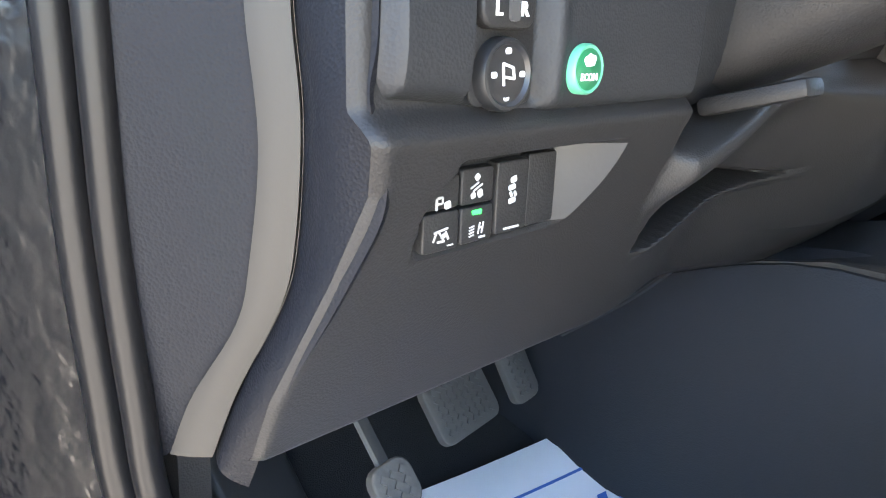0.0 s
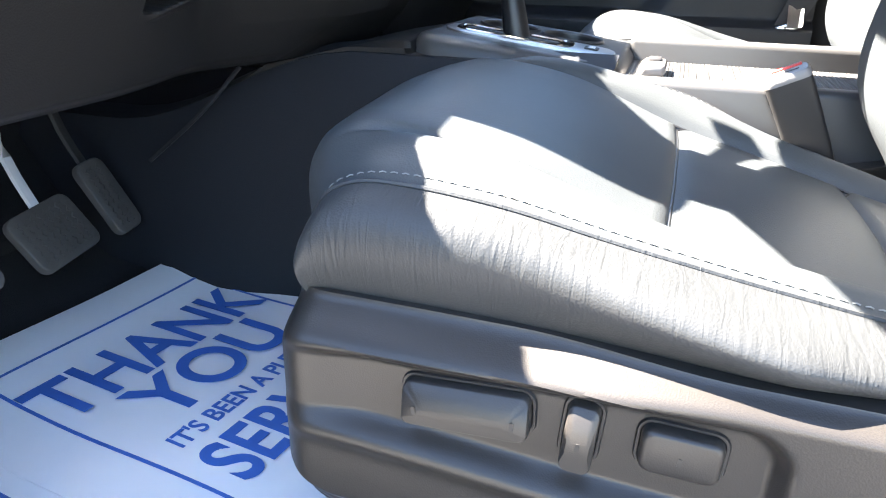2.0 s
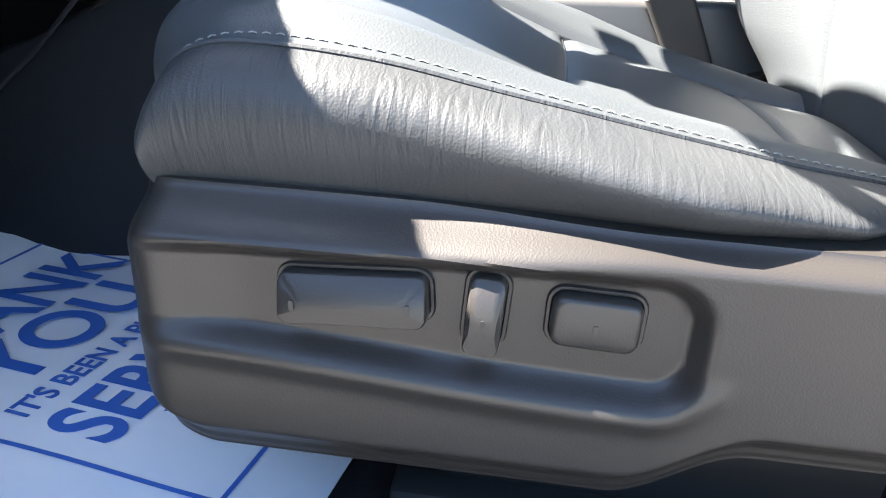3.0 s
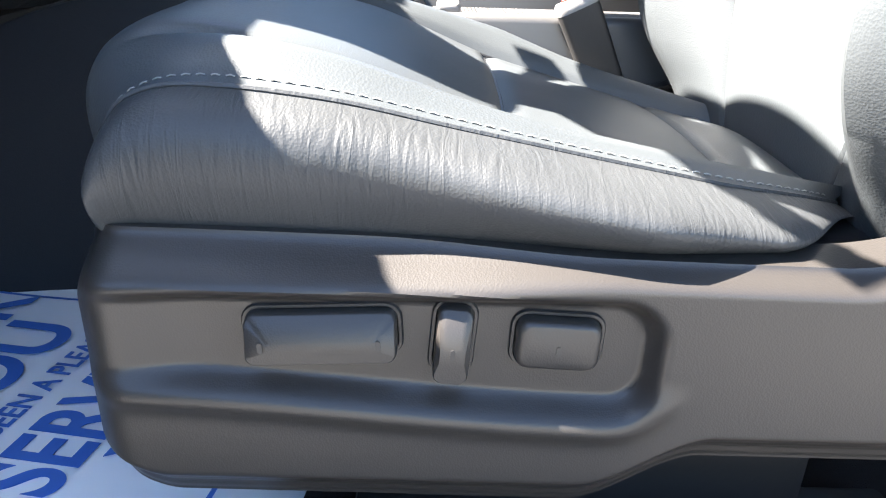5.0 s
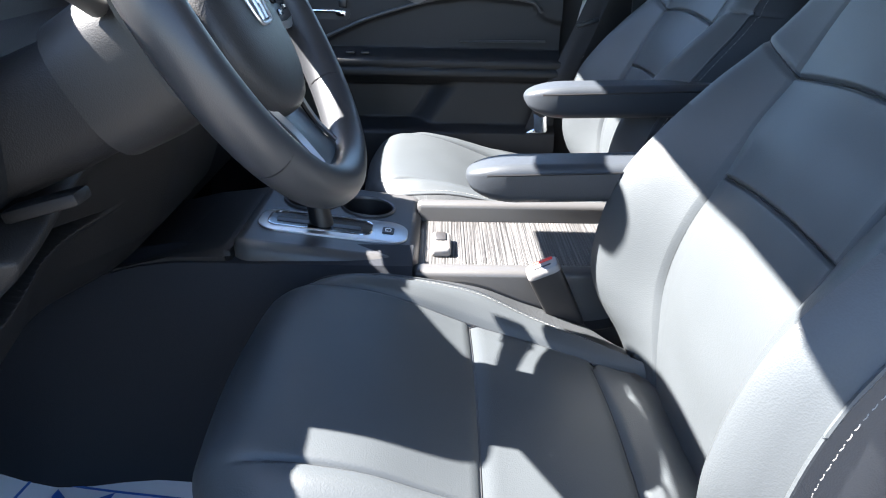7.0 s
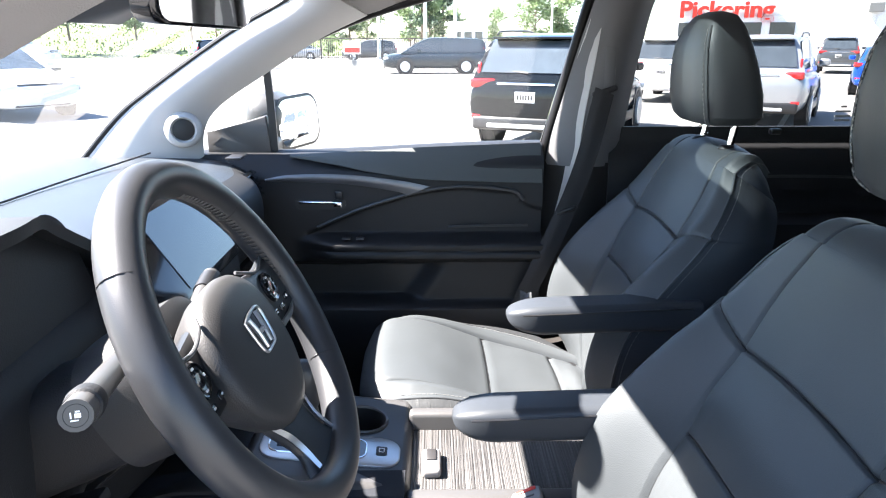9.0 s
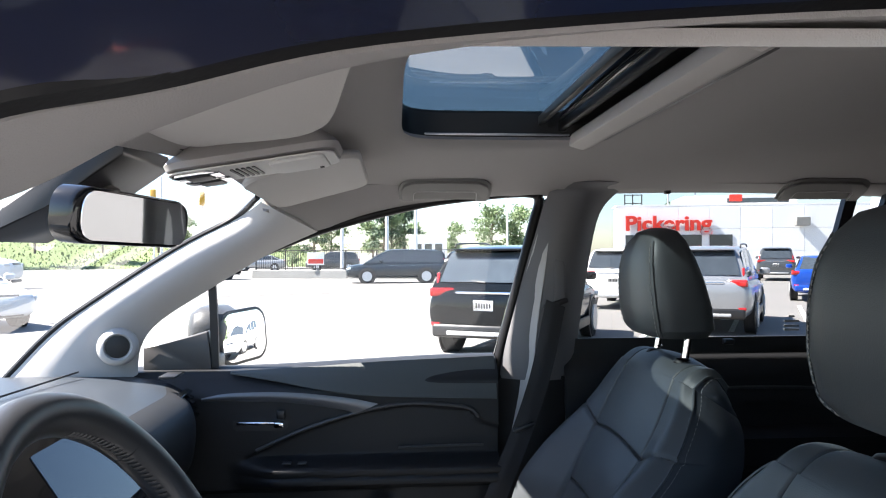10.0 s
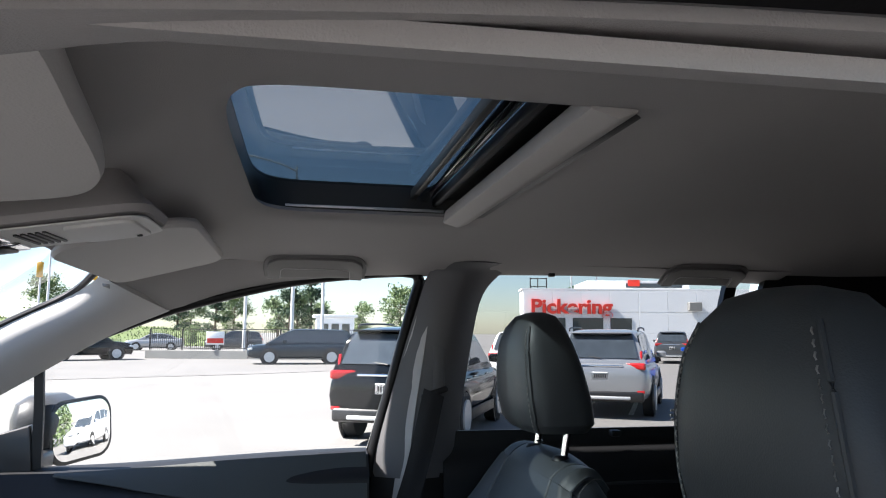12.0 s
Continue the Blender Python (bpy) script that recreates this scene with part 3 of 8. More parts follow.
bm = B()
box(bm, (0.70, -1.01, 1.185), (0.02, 0.026, 0.014), 0.004)
part("lock_knob", bm, BLACK, rear_door)

# passenger door
door = thing("door_1", (0.72, 0.0, 0.45), "closed front passenger door, dark panel with chrome handle", "car door", kind="structure")


SWEEP = [(-0.435, 1.0), (-0.392, 1.012), (-0.372, 1.040), (-0.233, 1.055), (-0.125, 1.041), (0.013, 1.0), (0.125, 0.951), (0.17, 0.925), (0.42, 0.80)]


def panel(y, z):
    """Inner face of the door: shoulder, sculpted sweep, armrest, hollow, bottle pocket."""
    zb = 1.14 + 0.03 * smooth(0.2, -0.43, y)
    x = 0.715 - 0.05 * smooth(zb, zb - 0.07, z)
    top = lerp_tab(SWEEP, y)
    x += 0.012 * smooth(top + 0.002, top - 0.010, z) * smooth(0.920, 0.940, z)
    arm = smooth(0.938, 0.914, z) * smooth(0.858, 0.884, z) * smooth(0.19, 0.07, y)
    x -= 0.042 * arm
    x += 0.005 * dent(z, 0.899, 0.0035) * arm
    x += 0.030 * smooth(0.864, 0.846, z) * smooth(0.752, 0.770, z) * smooth(-0.17 - (z - 0.80) * 0.7, -0.10 - (z - 0.80) * 0.7, y)
    x -= 0.030 * smooth(0.762, 0.742, z) * smooth(0.36, 0.26, y)
    return x


bm = B()
rows = []
for i in range(91):
    y = 0.42 - 0.855 * i / 90
    zt = 1.128 + 0.022 * smooth(0.23, -0.43, y)
    rows.append([(panel(y, 0.45 + (zt - 0.45) * j / 190), y, 0.45 + (zt - 0.45) * j / 190) for j in range(191)] + [(0.74, y, zt + 0.006), (0.765, y, zt + 0.006)])
sheet(bm, rows)
shell(bm, 0.006)
part("door_panel", bm, DOOR_SKIN, door)
# pale belt wedge: its lighter skin stands for daylight on the door top
bm = B()
strip(bm, [((0.694, 0.19, 1.124), (0.705, 0.19, 1.130)), ((0.672, 0.08, 1.110), (0.705, 0.08, 1.134)), ((0.657, -0.02, 1.092), (0.705, -0.02, 1.139)), ((0.651, -0.15, 1.076), (0.705, -0.15, 1.147)), ((0.651, -0.43, 1.066), (0.705, -0.43, 1.157))], 24, 0.004, bulge=-0.006)
part("belt_pad", bm, BELT_PAD, door, "grey belt line pad, paled as if window-lit")
# silver strip and its continuation
bm = B()
strip(bm, [((0.654, 0.245, 1.077), (0.656, 0.245, 1.070)), ((0.650, 0.18, 1.088), (0.653, 0.18, 1.070)), ((0.650, 0.05, 1.088), (0.653, 0.05, 1.064)), ((0.650, -0.08, 1.074), (0.653, -0.07, 1.046)), ((0.652, -0.155, 1.058), (0.654, -0.10, 1.036))], 24, 0.004, bulge=-0.004)
part("silver_strip", bm, DARK_SILVER, door, "satin silver strip")
bm = B()
tube(bm, curve([(0.664, 0.125, 0.953), (0.660, 0.013, 1.002), (0.657, -0.125, 1.043), (0.656, -0.233, 1.057), (0.658, -0.356, 1.046), (0.661, -0.388, 1.022)], 30), 0.0042, 8)
part("sweep_edge", bm, PLASTIC_SMOOTH, door)
m = frame_of((0.668, 0.115, 1.022), (0, -1, 0), (-1, 0, 0.1))
bm = plate(B(), rounded(0.125, 0.048, 0.012), m, 0.003)
cup = part("handle_recess", bm, BLACK, door)
bm = B()
box(bm, (0.657, 0.125, 1.018), (0.010, 0.085, 0.007), 0.003, 2)
box(bm, (0.655, 0.072, 1.014), (0.014, 0.024, 0.014), 0.004, 2)
part("door_handle", bm, CHROME, door, "chrome door handle")
bm = B()
box(bm, (0.657, 0.068, 1.036), (0.008, 0.020, 0.022), 0.004, 2)
part("lock_button", bm, BLACK, door)
bm = B()
for yy in (0.052, 0.018):
    box(bm, (0.640, yy, 0.930), (0.016, 0.020, 0.005), 0.002)
part("window_switch", bm, PLASTIC_SMOOTH, door)
bm = B()
tube(bm, curve([(0.668, -0.20, 0.952), (0.662, -0.30, 0.956), (0.662, -0.40, 0.957)], 12), 0.003, 6)
part("crease", bm, PLASTIC_SMOOTH, door)
# door frame and seal round the glass
bm = B()
tube(bm, curve([(0.722, 0.12, 1.41), (0.716, -0.03, 1.466), (0.716, -0.25, 1.523), (0.716, -0.42, 1.546), (0.718, -0.512, 1.552), (0.721, -0.545, 1.535), (0.725, -0.528, 1.46), (0.732, -0.452, 1.168), (0.735, -0.44, 1.10)], 60), 0.013, 10)
part("seal", bm, RUBBER, door)
bm = B()
strip(bm, [((0.742, -0.432, 1.15), (0.742, -0.470, 1.15)), ((0.735, -0.522, 1.47), (0.735, -0.556, 1.47)), ((0.733, -0.538, 1.53), (0.733, -0.575, 1.54))], 12, 0.01)
part("frame", bm, GLOSS_BLACK, door)
bm = B()
strip(bm, [((0.745, 0.246, 1.13), (0.745, 0.226, 1.13)), ((0.742, 0.246, 1.24), (0.742, 0.228, 1.24)), ((0.738, 0.25, 1.335), (0.738, 0.232, 1.335))], 8, 0.01)
part("divider", bm, BLACK, door)
bm = B()
prism(bm, [(0.40, 1.10), (0.40, 1.185), (0.36, 1.19), (0.25, 1.222), (0.24, 1.12)], "x", 0.728, 0.752, 0.004)
part("mirror_sail", bm, PLASTIC_SMOOTH, door, "dark sail panel below the quarter glass")
bm = B()
vs = [bm.verts.new((0.758, y, z)) for y, z in ((0.42, 1.11), (0.42, 1.27), (0.245, 1.345), (0.12, 1.42), (-0.03, 1.475), (-0.25, 1.535), (-0.54, 1.565), (-0.545, 1.54), (-0.44, 1.13))]
bm.faces.new(vs)
part("pane", bm, GLASS, door, "clear side glass", shadow=False)
bm = B()
vs = [bm.verts.new((0.758, y, z)) for y, z in ((-0.61, 1.15), (-0.67, 1.53), (-0.76, 1.58), (-1.43, 1.58), (-1.33, 1.15))]
bm.faces.new(vs)
part("pane", bm, PRIVACY, rear_door, "dark tinted privacy glass", shadow=False)
for yy, zz in ((-1.204, 1.240), (-1.204, 1.228), (-1.204, 1.216), (-1.204, 1.206), (-1.285, 1.240), (-1.285, 1.228), (-1.285, 1.216), (-1.285, 1.206)):
    w = 0.016 if zz > 1.235 else 0.040
    bm = plate(B(), rounded(w, 0.005, 0.001, 2), frame_of((0.7555, yy, zz), (0, -1, 0), (-1, 0, 0)), 0.0008)
    part("etched_mark", bm, CONCRETE, rear_door)

# door mirror
mirror = thing("door_mirror", (0.93, 0.25, 1.12), "dark blue-grey door mirror with black rim", "door mirror")
bm = B()
superloft(bm, [(-0.075, 0.050, 0.03, 0.02), (-0.07, 0.085, 0.045, 0.02), (-0.03, 0.105, 0.055, 0.02), (0.03, 0.108, 0.055, 0.02), (0.065, 0.09, 0.05, 0.02), (0.08, 0.06, 0.03, 0.02)], Matrix.Translation((0.945, 0.27, 1.185)), 28, 3.2)
part("housing", bm, PLASTIC_SMOOTH, mirror)
mm = frame_of((0.945, 0.215, 1.185), (1, 0.0, 0), (-0.46, -1, 0.075))
bm = plate(B(), rounded(0.20, 0.145, 0.045, 8), mm, 0.006, 0.003)
part("rim", bm, BLACK, mirror)
face = rounded(0.182, 0.128, 0.04, 8)
bm = B()
sheet(bm, [[mm @ Vector((x * f, y * f, 0.0105 - (x * x + y * y) * f * f / (2 * 1.4))) for x, y in face] for f in (0.002, 0.15, 0.3, 0.45, 0.6, 0.75, 0.88, 1.0)], close_v=True)
part("mirror_glass", bm, MIRROR, mirror, "convex silvered mirror glass")
bm = B()
box(bm, (0.80, 0.27, 1.135), (0.13, 0.06, 0.04), 0.012, 3)
part("stalk", bm, PLASTIC_SMOOTH, mirror)

# windscreen
bm = B()
sheet(bm, [[(0.70, 0.96, 1.06), (-0.70, 0.96, 1.06)], [(0.66, 0.45, 1.36), (-0.66, 0.45, 1.36)], [(0.62, 0.13, 1.555), (-0.62, 0.13, 1.555)]])
ws = solo("windscreen", bm, GLASS, "clear laminated windscreen", "windscreen", "structure")
ws.visible_shadow = False
bm = tube(B(), curve([(p[0][0] - 0.006, p[0][1] + 0.012, p[0][2] + 0.004) for p in APIL], 30), 0.007, 8)
solo("windscreen_seal", bm, BLACK, "black edge of the windscreen along the pillar", "seal", "structure")
bm = B()
prism(bm, [(0.070, 1.532), (0.11, 1.555), (0.14, 1.570), (0.09, 1.60), (0.06, 1.60)], "x", -0.62, 0.62, 0.006)
solo("windscreen_header", bm, PAINT_BLACK, "black header above the windscreen", "header", "structure")

# driver's side: pillar, roof rail, seal, sill
INNER = [(-0.608, -1.3, 1.532), (-0.608, -0.7, 1.532), (-0.612, -0.3, 1.529), (-0.618, -0.18, 1.513), (-0.628, -0.075, 1.475), (-0.65, -0.035, 1.447), (-0.68, 0.012, 1.418), (-0.70, 0.12, 1.356), (-0.73, 0.35, 1.226), (-0.745, 0.60, 1.10)]
OUTER = [(-0.674, -1.3, 1.535), (-0.674, -0.7, 1.530), (-0.674, -0.45, 1.523), (-0.674, -0.3, 1.514), (-0.676, -0.175, 1.500), (-0.692, -0.105, 1.479), (-0.727, -0.065, 1.461), (-0.750, -0.03, 1.438), (-0.766, 0.08, 1.376), (-0.79, 0.30, 1.241), (-0.805, 0.52, 1.114)]
bm = B()
sheet(bm, [[a.lerp(b, k / 8) for k in range(9)] for a, b in zip(curve(INNER, 48), curve(OUTER, 48))])
shell(bm, 0.012)
solo("pillar_trim", bm, HEADLINER, "pinkish grey trim along the open door frame", "pillar trim", "structure")
SEAL = [(p[0] - 0.014, p[1] - 0.002, p[2] - 0.001) for p in OUTER]
bm = tube(B(), curve(SEAL, 60), 0.013, 8)
solo("door_seal", bm, RUBBER, "black rubber seal round the open driver doorway", "seal", "structure")
FR = [(p[0] - 0.11, p[1] - 0.02, p[2] + 0.026) for p in OUTER]
bm = strip(B(), list(zip([(p[0] - 0.022, p[1], p[2] - 0.009) for p in OUTER], FR)), 48, 0.004)
solo("door_frame", bm, FRAME_PAINT, "black painted body frame round the driver doorway", "door frame", "structure")
# floor, firewall, tunnel, kick panel, sill
bm = B()
sheet(bm, [[(x, y, FLOOR - 0.002 + 0.10 * smooth(0.55, 0.72, y)) for x in (-0.70, -0.45, -0.2, 0, 0.2, 0.45, 0.72)] for y in [-2.3 + 0.1 * k for k in range(33)]])
shell(bm, 0.02)
solo("floor", bm, CARPET, "black carpet on the car floor", "floor", "structure")
bm = B()
prism(bm, [(0.66, 0.50), (0.80, 0.62), (0.86, 1.05), (0.92, 1.05), (0.92, 0.45), (0.66, 0.45)], "x", -0.76, 0.74)
solo("firewall", bm, CARPET, "black carpeted firewall", "wall", "structure")
bm = B()
prism(bm, [(0.44, 0.42), (0.42, 0.60), (0.42, 0.72), (0.60, 0.72), (0.80, 0.60), (0.80, 0.42)], "x", -0.757, -0.730, 0.008)
solo("kick_panel", bm, PLASTIC, "dark plastic kick panel beside the footwell", "trim", "structure")
sill = thing("door_sill", (-0.75, -0.2, 0.40), "dark plastic door sill with scuff ledge", "door sill", kind="structure")
bm = B()
prism(bm, [(-0.70, 0.40), (-0.70, 0.455), (-0.725, 0.475), (-0.80, 0.475), (-0.82, 0.455), (-0.82, 0.36), (-0.70, 0.36)], "y", -1.2, 0.32, 0.004)
part("scuff_plate", bm, PLASTIC_SMOOTH, sill)
bm = B()
prism(bm, [(-0.82, 0.10), (-0.82, 0.45), (-0.86, 0.44), (-0.93, 0.34), (-0.95, 0.15), (-0.90, 0.05)], "y", -1.2, 0.60, 0.01)
part("rocker_panel", bm, PAINT_BLACK, sill, "glossy black painted rocker")
# plain front of the body: bonnet, wings, bulkhead sides
bm = B()
rows = []
for k in range(14):
    y = 0.93 + 1.15 * k / 13
    z = 1.055 - 0.02 * k / 13 - 0.20 * smooth(0.55, 1.0, k / 13)
    rows.append([(-0.94, y, 0.25), (-0.95, y, 0.6), (-0.93, y, z - 0.12), (-0.84, y, z - 0.04), (-0.5, y, z), (0, y, z + 0.02), (0.5, y, z), (0.84, y, z - 0.04), (0.93, y, z - 0.12), (0.95, y, 0.6), (0.94, y, 0.25)])
rows.append([(x * 0.95, 2.12, max(0.25, z - 0.08)) for x, y, z in rows[-1]])
rows.append([(x * 0.9, 2.15, 0.25) for x, y, z in rows[-1]])
sheet(bm, rows)
shell(bm, 0.01)
solo("bonnet", bm, PAINT_BLACK, "black painted bonnet and front wings of the car", "bonnet", "structure")
bm = B()
prism(bm, [(-0.95, 0.25), (-0.95, 1.0), (-0.84, 1.04), (-0.76, 1.06), (-0.72, 0.25)], "y", 0.56, 0.94, 0.01)
prism(bm, [(0.95, 0.25), (0.95, 1.0), (0.84, 1.04), (0.76, 1.06), (0.735, 0.25)], "y", 0.44, 0.94, 0.01)
prism(bm, [(-0.76, 0.36), (-0.76, 1.06), (0.76, 1.06), (0.76, 0.36)], "y", 0.925, 0.945)
solo("cowl_side", bm, PAINT_BLACK, "black painted body beside the dash", "car body", "structure")
bm = B()
prism(bm, [(0.42, 0.42), (0.39, 0.74), (0.39, 1.05), (0.92, 1.05), (0.92, 0.42)], "x", -0.757, -0.735)
solo("wall_foot", bm, PLASTIC, "dark side wall of the driver footwell", "wall", "structure")
# driver's side behind the doorway: post and closed rear door
bm = B()
prism(bm, [(-0.60, 0.40), (-0.60, 1.12), (-0.66, 1.50), (-0.80, 1.50), (-0.76, 1.12), (-0.76, 0.40)], "x", -0.80, -0.70, 0.01)
solo("pillar_trim", bm, POST, "grey door post behind the open driver doorway", "pillar trim", "structure")
rd = thing("door_4", (-0.76, -1.1, 0.40), "closed rear door behind the driver, dark panel", "car door", kind="structure")
bm = B()
prism(bm, [(-0.76, 0.36), (-0.76, 1.13), (-2.3, 1.13), (-2.3, 0.36)], "x", -0.80, -0.72, 0.012)
part("door_panel", bm, DOOR_SKIN, rd)
bm = B()
vs = [bm.verts.new((-0.75, y, z)) for y, z in ((-0.77, 1.12), (-0.80, 1.51), (-2.3, 1.51), (-2.3, 1.12))]
bm.faces.new(vs)
part("pane", bm, PRIVACY, rd, "dark tinted privacy glass", shadow=False)
# open driver door, swung out ahead of the doorway
odoor = thing("door_3", (-0.92, 0.52, 0.25), "open driver door seen edge-on, dark inner panel", "car door", kind="structure")
R = Matrix.Translation((-0.93, 0.54, 0.0)) @ Matrix.Rotation(radians(193), 4, "Z")
bm = B()
prism(bm, [(0.0, 0.28), (0.0, 1.02), (0.10, 1.06), (0.95, 1.10), (1.0, 0.9), (0.98, 0.30)], "y", -0.05, 0.05, 0.015)
bmesh.ops.transform(bm, matrix=R, verts=bm.verts)
part("skin", bm, PAINT_BLACK, odoor)
bm = B()
prism(bm, [(0.04, 0.32), (0.04, 0.99), (0.94, 1.05), (0.95, 0.34)], "y", 0.05, 0.085, 0.012)
bmesh.ops.transform(bm, matrix=R, verts=bm.verts)
part("inner_panel", bm, PLASTIC, odoor)
# far wall of the cabin behind
bm = B()
box(bm, (0, -2.32, 1.0), (1.5, 0.03, 1.25))
solo("wall_rear", bm, BLACK, "dark rear end of the cabin", "wall", "structure")
bm = B()
box(bm, (0.785, 0.05, 0.75), (0.05, 0.98, 0.70))
box(bm, (0.775, -1.4, 0.75), (0.05, 2.0, 0.70))
solo("wall_side", bm, PAINT_BLACK, "black lower body side", "wall", "structure")
bm = B()
box(bm, (-0.72, -1.75, 1.0), (0.04, 1.1, 1.15))
solo("wall_left", bm, PLASTIC, "dark trim behind the driver doorway", "wall", "structure")

# ---- dashboard and controls ----
dash = thing("dashboard", (0.0, 0.5, 0.95), "dark soft-grained dashboard, sunlit on top", "dashboard", kind="structure")


def dash_prof(x):
    """Cross-section of the dash pad at x, from the knee edge up over the top to the windscreen."""
    e = smooth(0.50, 0.70, abs(x))
    base = [(0.285, 0.90), (0.235, 0.95), (0.222, 1.0), (0.222, 1.05), (0.24, 1.085), (0.29, 1.108), (0.40, 1.122), (0.60, 1.128), (0.80, 1.115), (0.95, 1.075), (0.98, 1.05)]
    return [(y + 0.05 * e * (1 if y < 0.5 else 0), z + 0.012 * math.cos(x * 2.2)) for y, z in base]


xs = [-0.705 + 1.415 * k / 60 for k in range(61)]
rows = []
for x in xs:
    rows.append([Vector((x, p.x, p.y)) for p in curve([Vector((y, z, 0)) for y, z in dash_prof(x)], 44)])
# top and front split so the front can take the darker, shaded skin
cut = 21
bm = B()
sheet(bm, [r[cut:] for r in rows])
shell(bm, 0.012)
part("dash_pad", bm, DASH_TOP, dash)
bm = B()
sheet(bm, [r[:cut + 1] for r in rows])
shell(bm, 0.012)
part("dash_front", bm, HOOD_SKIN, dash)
bm = tube(B(), curve([(x, 0.52 + 0.03 * math.cos(x * 3), 1.143) for x in (-0.05, 0.1, 0.3, 0.5, 0.64)], 20), 0.0022, 6)
part("pad_seam", bm, BLACK, dash)

# passenger-side end vent
bm = B()
for k in range(5):
    box(bm, (0.60, 0.255 + 0.004 * k, 1.045 + 0.013 * k), (0.10, 0.016, 0.006), 0.002, 1, turn(20, 0, 0))
part("vent", bm, GLOSS_BLACK, dash, "black air vent slats")
bm = B()
box(bm, (0.62, 0.30, 1.137), (0.07, 0.035, 0.006), 0.002)
part("defroster_vent", bm, BLACK, dash)
bm = B()
prism(bm, [(0.30, 0.72), (0.27, 0.90), (0.36, 0.92), (0.60, 0.80), (0.60, 0.70)], "x", 0.16, 0.71, 0.01)
part("glovebox", bm, PLASTIC, dash, "dark glovebox door")

# driver's switch panel: upper block and sloped lower panel
lower = thing("dash_panel", (-0.6, 0.25, 0.9), "dark plastic lower dash panel with switches", "dash panel", kind="structure")


WAX = ((0.733, -0.750), (0.80, -0.745), (0.87, -0.726), (0.913, -0.718), (0.95, -0.727))


def knee(x, z):
    """Front of the lower panel."""
    e = lerp_tab(WAX, z)
    return 0.217 + 0.42 * (0.945 - min(z, 0.945)) + 0.05 * smooth(e + 0.004, e - 0.03, x) + 0.032 * smooth(-0.46, -0.25, x) + 0.016 * smooth(0.936, 0.952, z)




def pocket(x, z):
    """Recess that holds the switches."""
    deep = max(0.0, 0.250 - knee(x, z))
    right = -0.536 - 0.030 * max(0.0, (0.922 - z) / 0.047) ** 2
    left = -0.688 + 0.014 * smooth(0.895, 0.925, z)
    cheek = 1.0 if x < -0.580 else max(0.0, 1 - (x + 0.580) / (right + 0.580))
    return deep * smooth(left, left + 0.004, x) * cheek * smooth(0.873, 0.875, z) * smooth(0.926, 0.923, z)


def bolster(x, z):
    """Column surround right of the switch panel: rounded band, open tray below it, recess above it."""
    w = smooth(-0.474, -0.458, x)
    band = 0.893 + (x + 0.461) * 0.33
    c = 0.826 + (x + 0.443) * 0.175
    top = c + 0.050 - 0.050 * smooth(-0.42, -0.205, x)
    roll = -0.020 * math.exp(-((z - band) / 0.024) ** 2)
    gap = 0.07 * smooth(band + 0.010, band + 0.040, z) * smooth(-0.10, -0.16, x)
    tray = 0.06 * smooth(-0.452, -0.436, x) * smooth(c - 0.001, c + 0.004, z) * smooth(top + 0.002, top - 0.006, z) * smooth(-0.200, -0.215, x)
    lip = -0.006 * dent(z, c - 0.004, 0.004) * smooth(-0.45, -0.43, x) * smooth(-0.19, -0.22, x)
    seam = 0.004 * dent(z, 0.748 + (x + 0.173) * 0.95, 0.003) * smooth(-0.19, -0.17, x)
    return w * (roll + gap + tray + lip + seam)


zz = [0.746 + 0.304 * k / 152 for k in range(153)]
bm = B()
rows = []
for k in range(301):
    r = []
    for z in zz:
        e = lerp_tab(WAX, z) - 0.003
        x = e + (0.03 - e) * k / 300
        w2 = smooth(-0.34, -0.10, x)
        face = lerp_tab(((0.72, 0.32), (0.80, 0.24), (0.90, 0.20), (0.99, 0.17), (1.05, 0.175)), z) - 0.004
        own = knee(x, z) + pocket(x, z) + bolster(x, z) + 0.02 * smooth(0.76, 0.746, z)
        r.append((x, own + (face - own) * w2 * smooth(0.99, 0.93, z), z))
    rows.append(r)
sheet(bm, rows)
shell(bm, 0.004)
part("knee_panel", bm, PLASTIC, lower)
# upper block with a rolled bottom edge
bm = B()
rows = []
for k in range(161):
    x = -0.7205 + 0.2605 * k / 160
    zb = 0.957 - 0.012 * smooth(-0.72, -0.60, x)
    prof = [(0.262, zb + 0.002), (0.246, zb - 0.004), (0.228, zb), (0.221, zb + 0.012), (0.2205, 1.0), (0.226, 1.05), (0.25, 1.09)]
    end = 0.012 * smooth(-0.712, -0.7205, x) + 0.02 * smooth(-0.475, -0.460, x)
    row = []
    for p in curve([Vector((y, z, 0)) for y, z in prof], 90):
        well = 0.009 * smooth(-0.675, -0.671, x) * smooth(-0.616, -0.626, x) * smooth(zb - 0.003, zb + 0.007, p.y) * smooth(0.235, 0.225, p.x)
        well -= 0.0015 * dent(x, -0.614, 0.004) * smooth(zb - 0.003, zb + 0.007, p.y)
        row.append(Vector((x, p.x + end + well, p.y)))
    rows.append(row)
sheet(bm, rows)
shell(bm, 0.004)
part("upper_panel", bm, PLASTIC_SOFT, lower)
# outer wing: textured edge, smooth curved strip, side cover
WA = [(-0.720, 0.230, 1.06), (-0.720, 0.230, 0.985), (-0.723, 0.232, 0.955), (-0.716, 0.229, 0.913), (-0.724, 0.246, 0.87), (-0.743, 0.279, 0.80), (-0.749, 0.310, 0.735)]
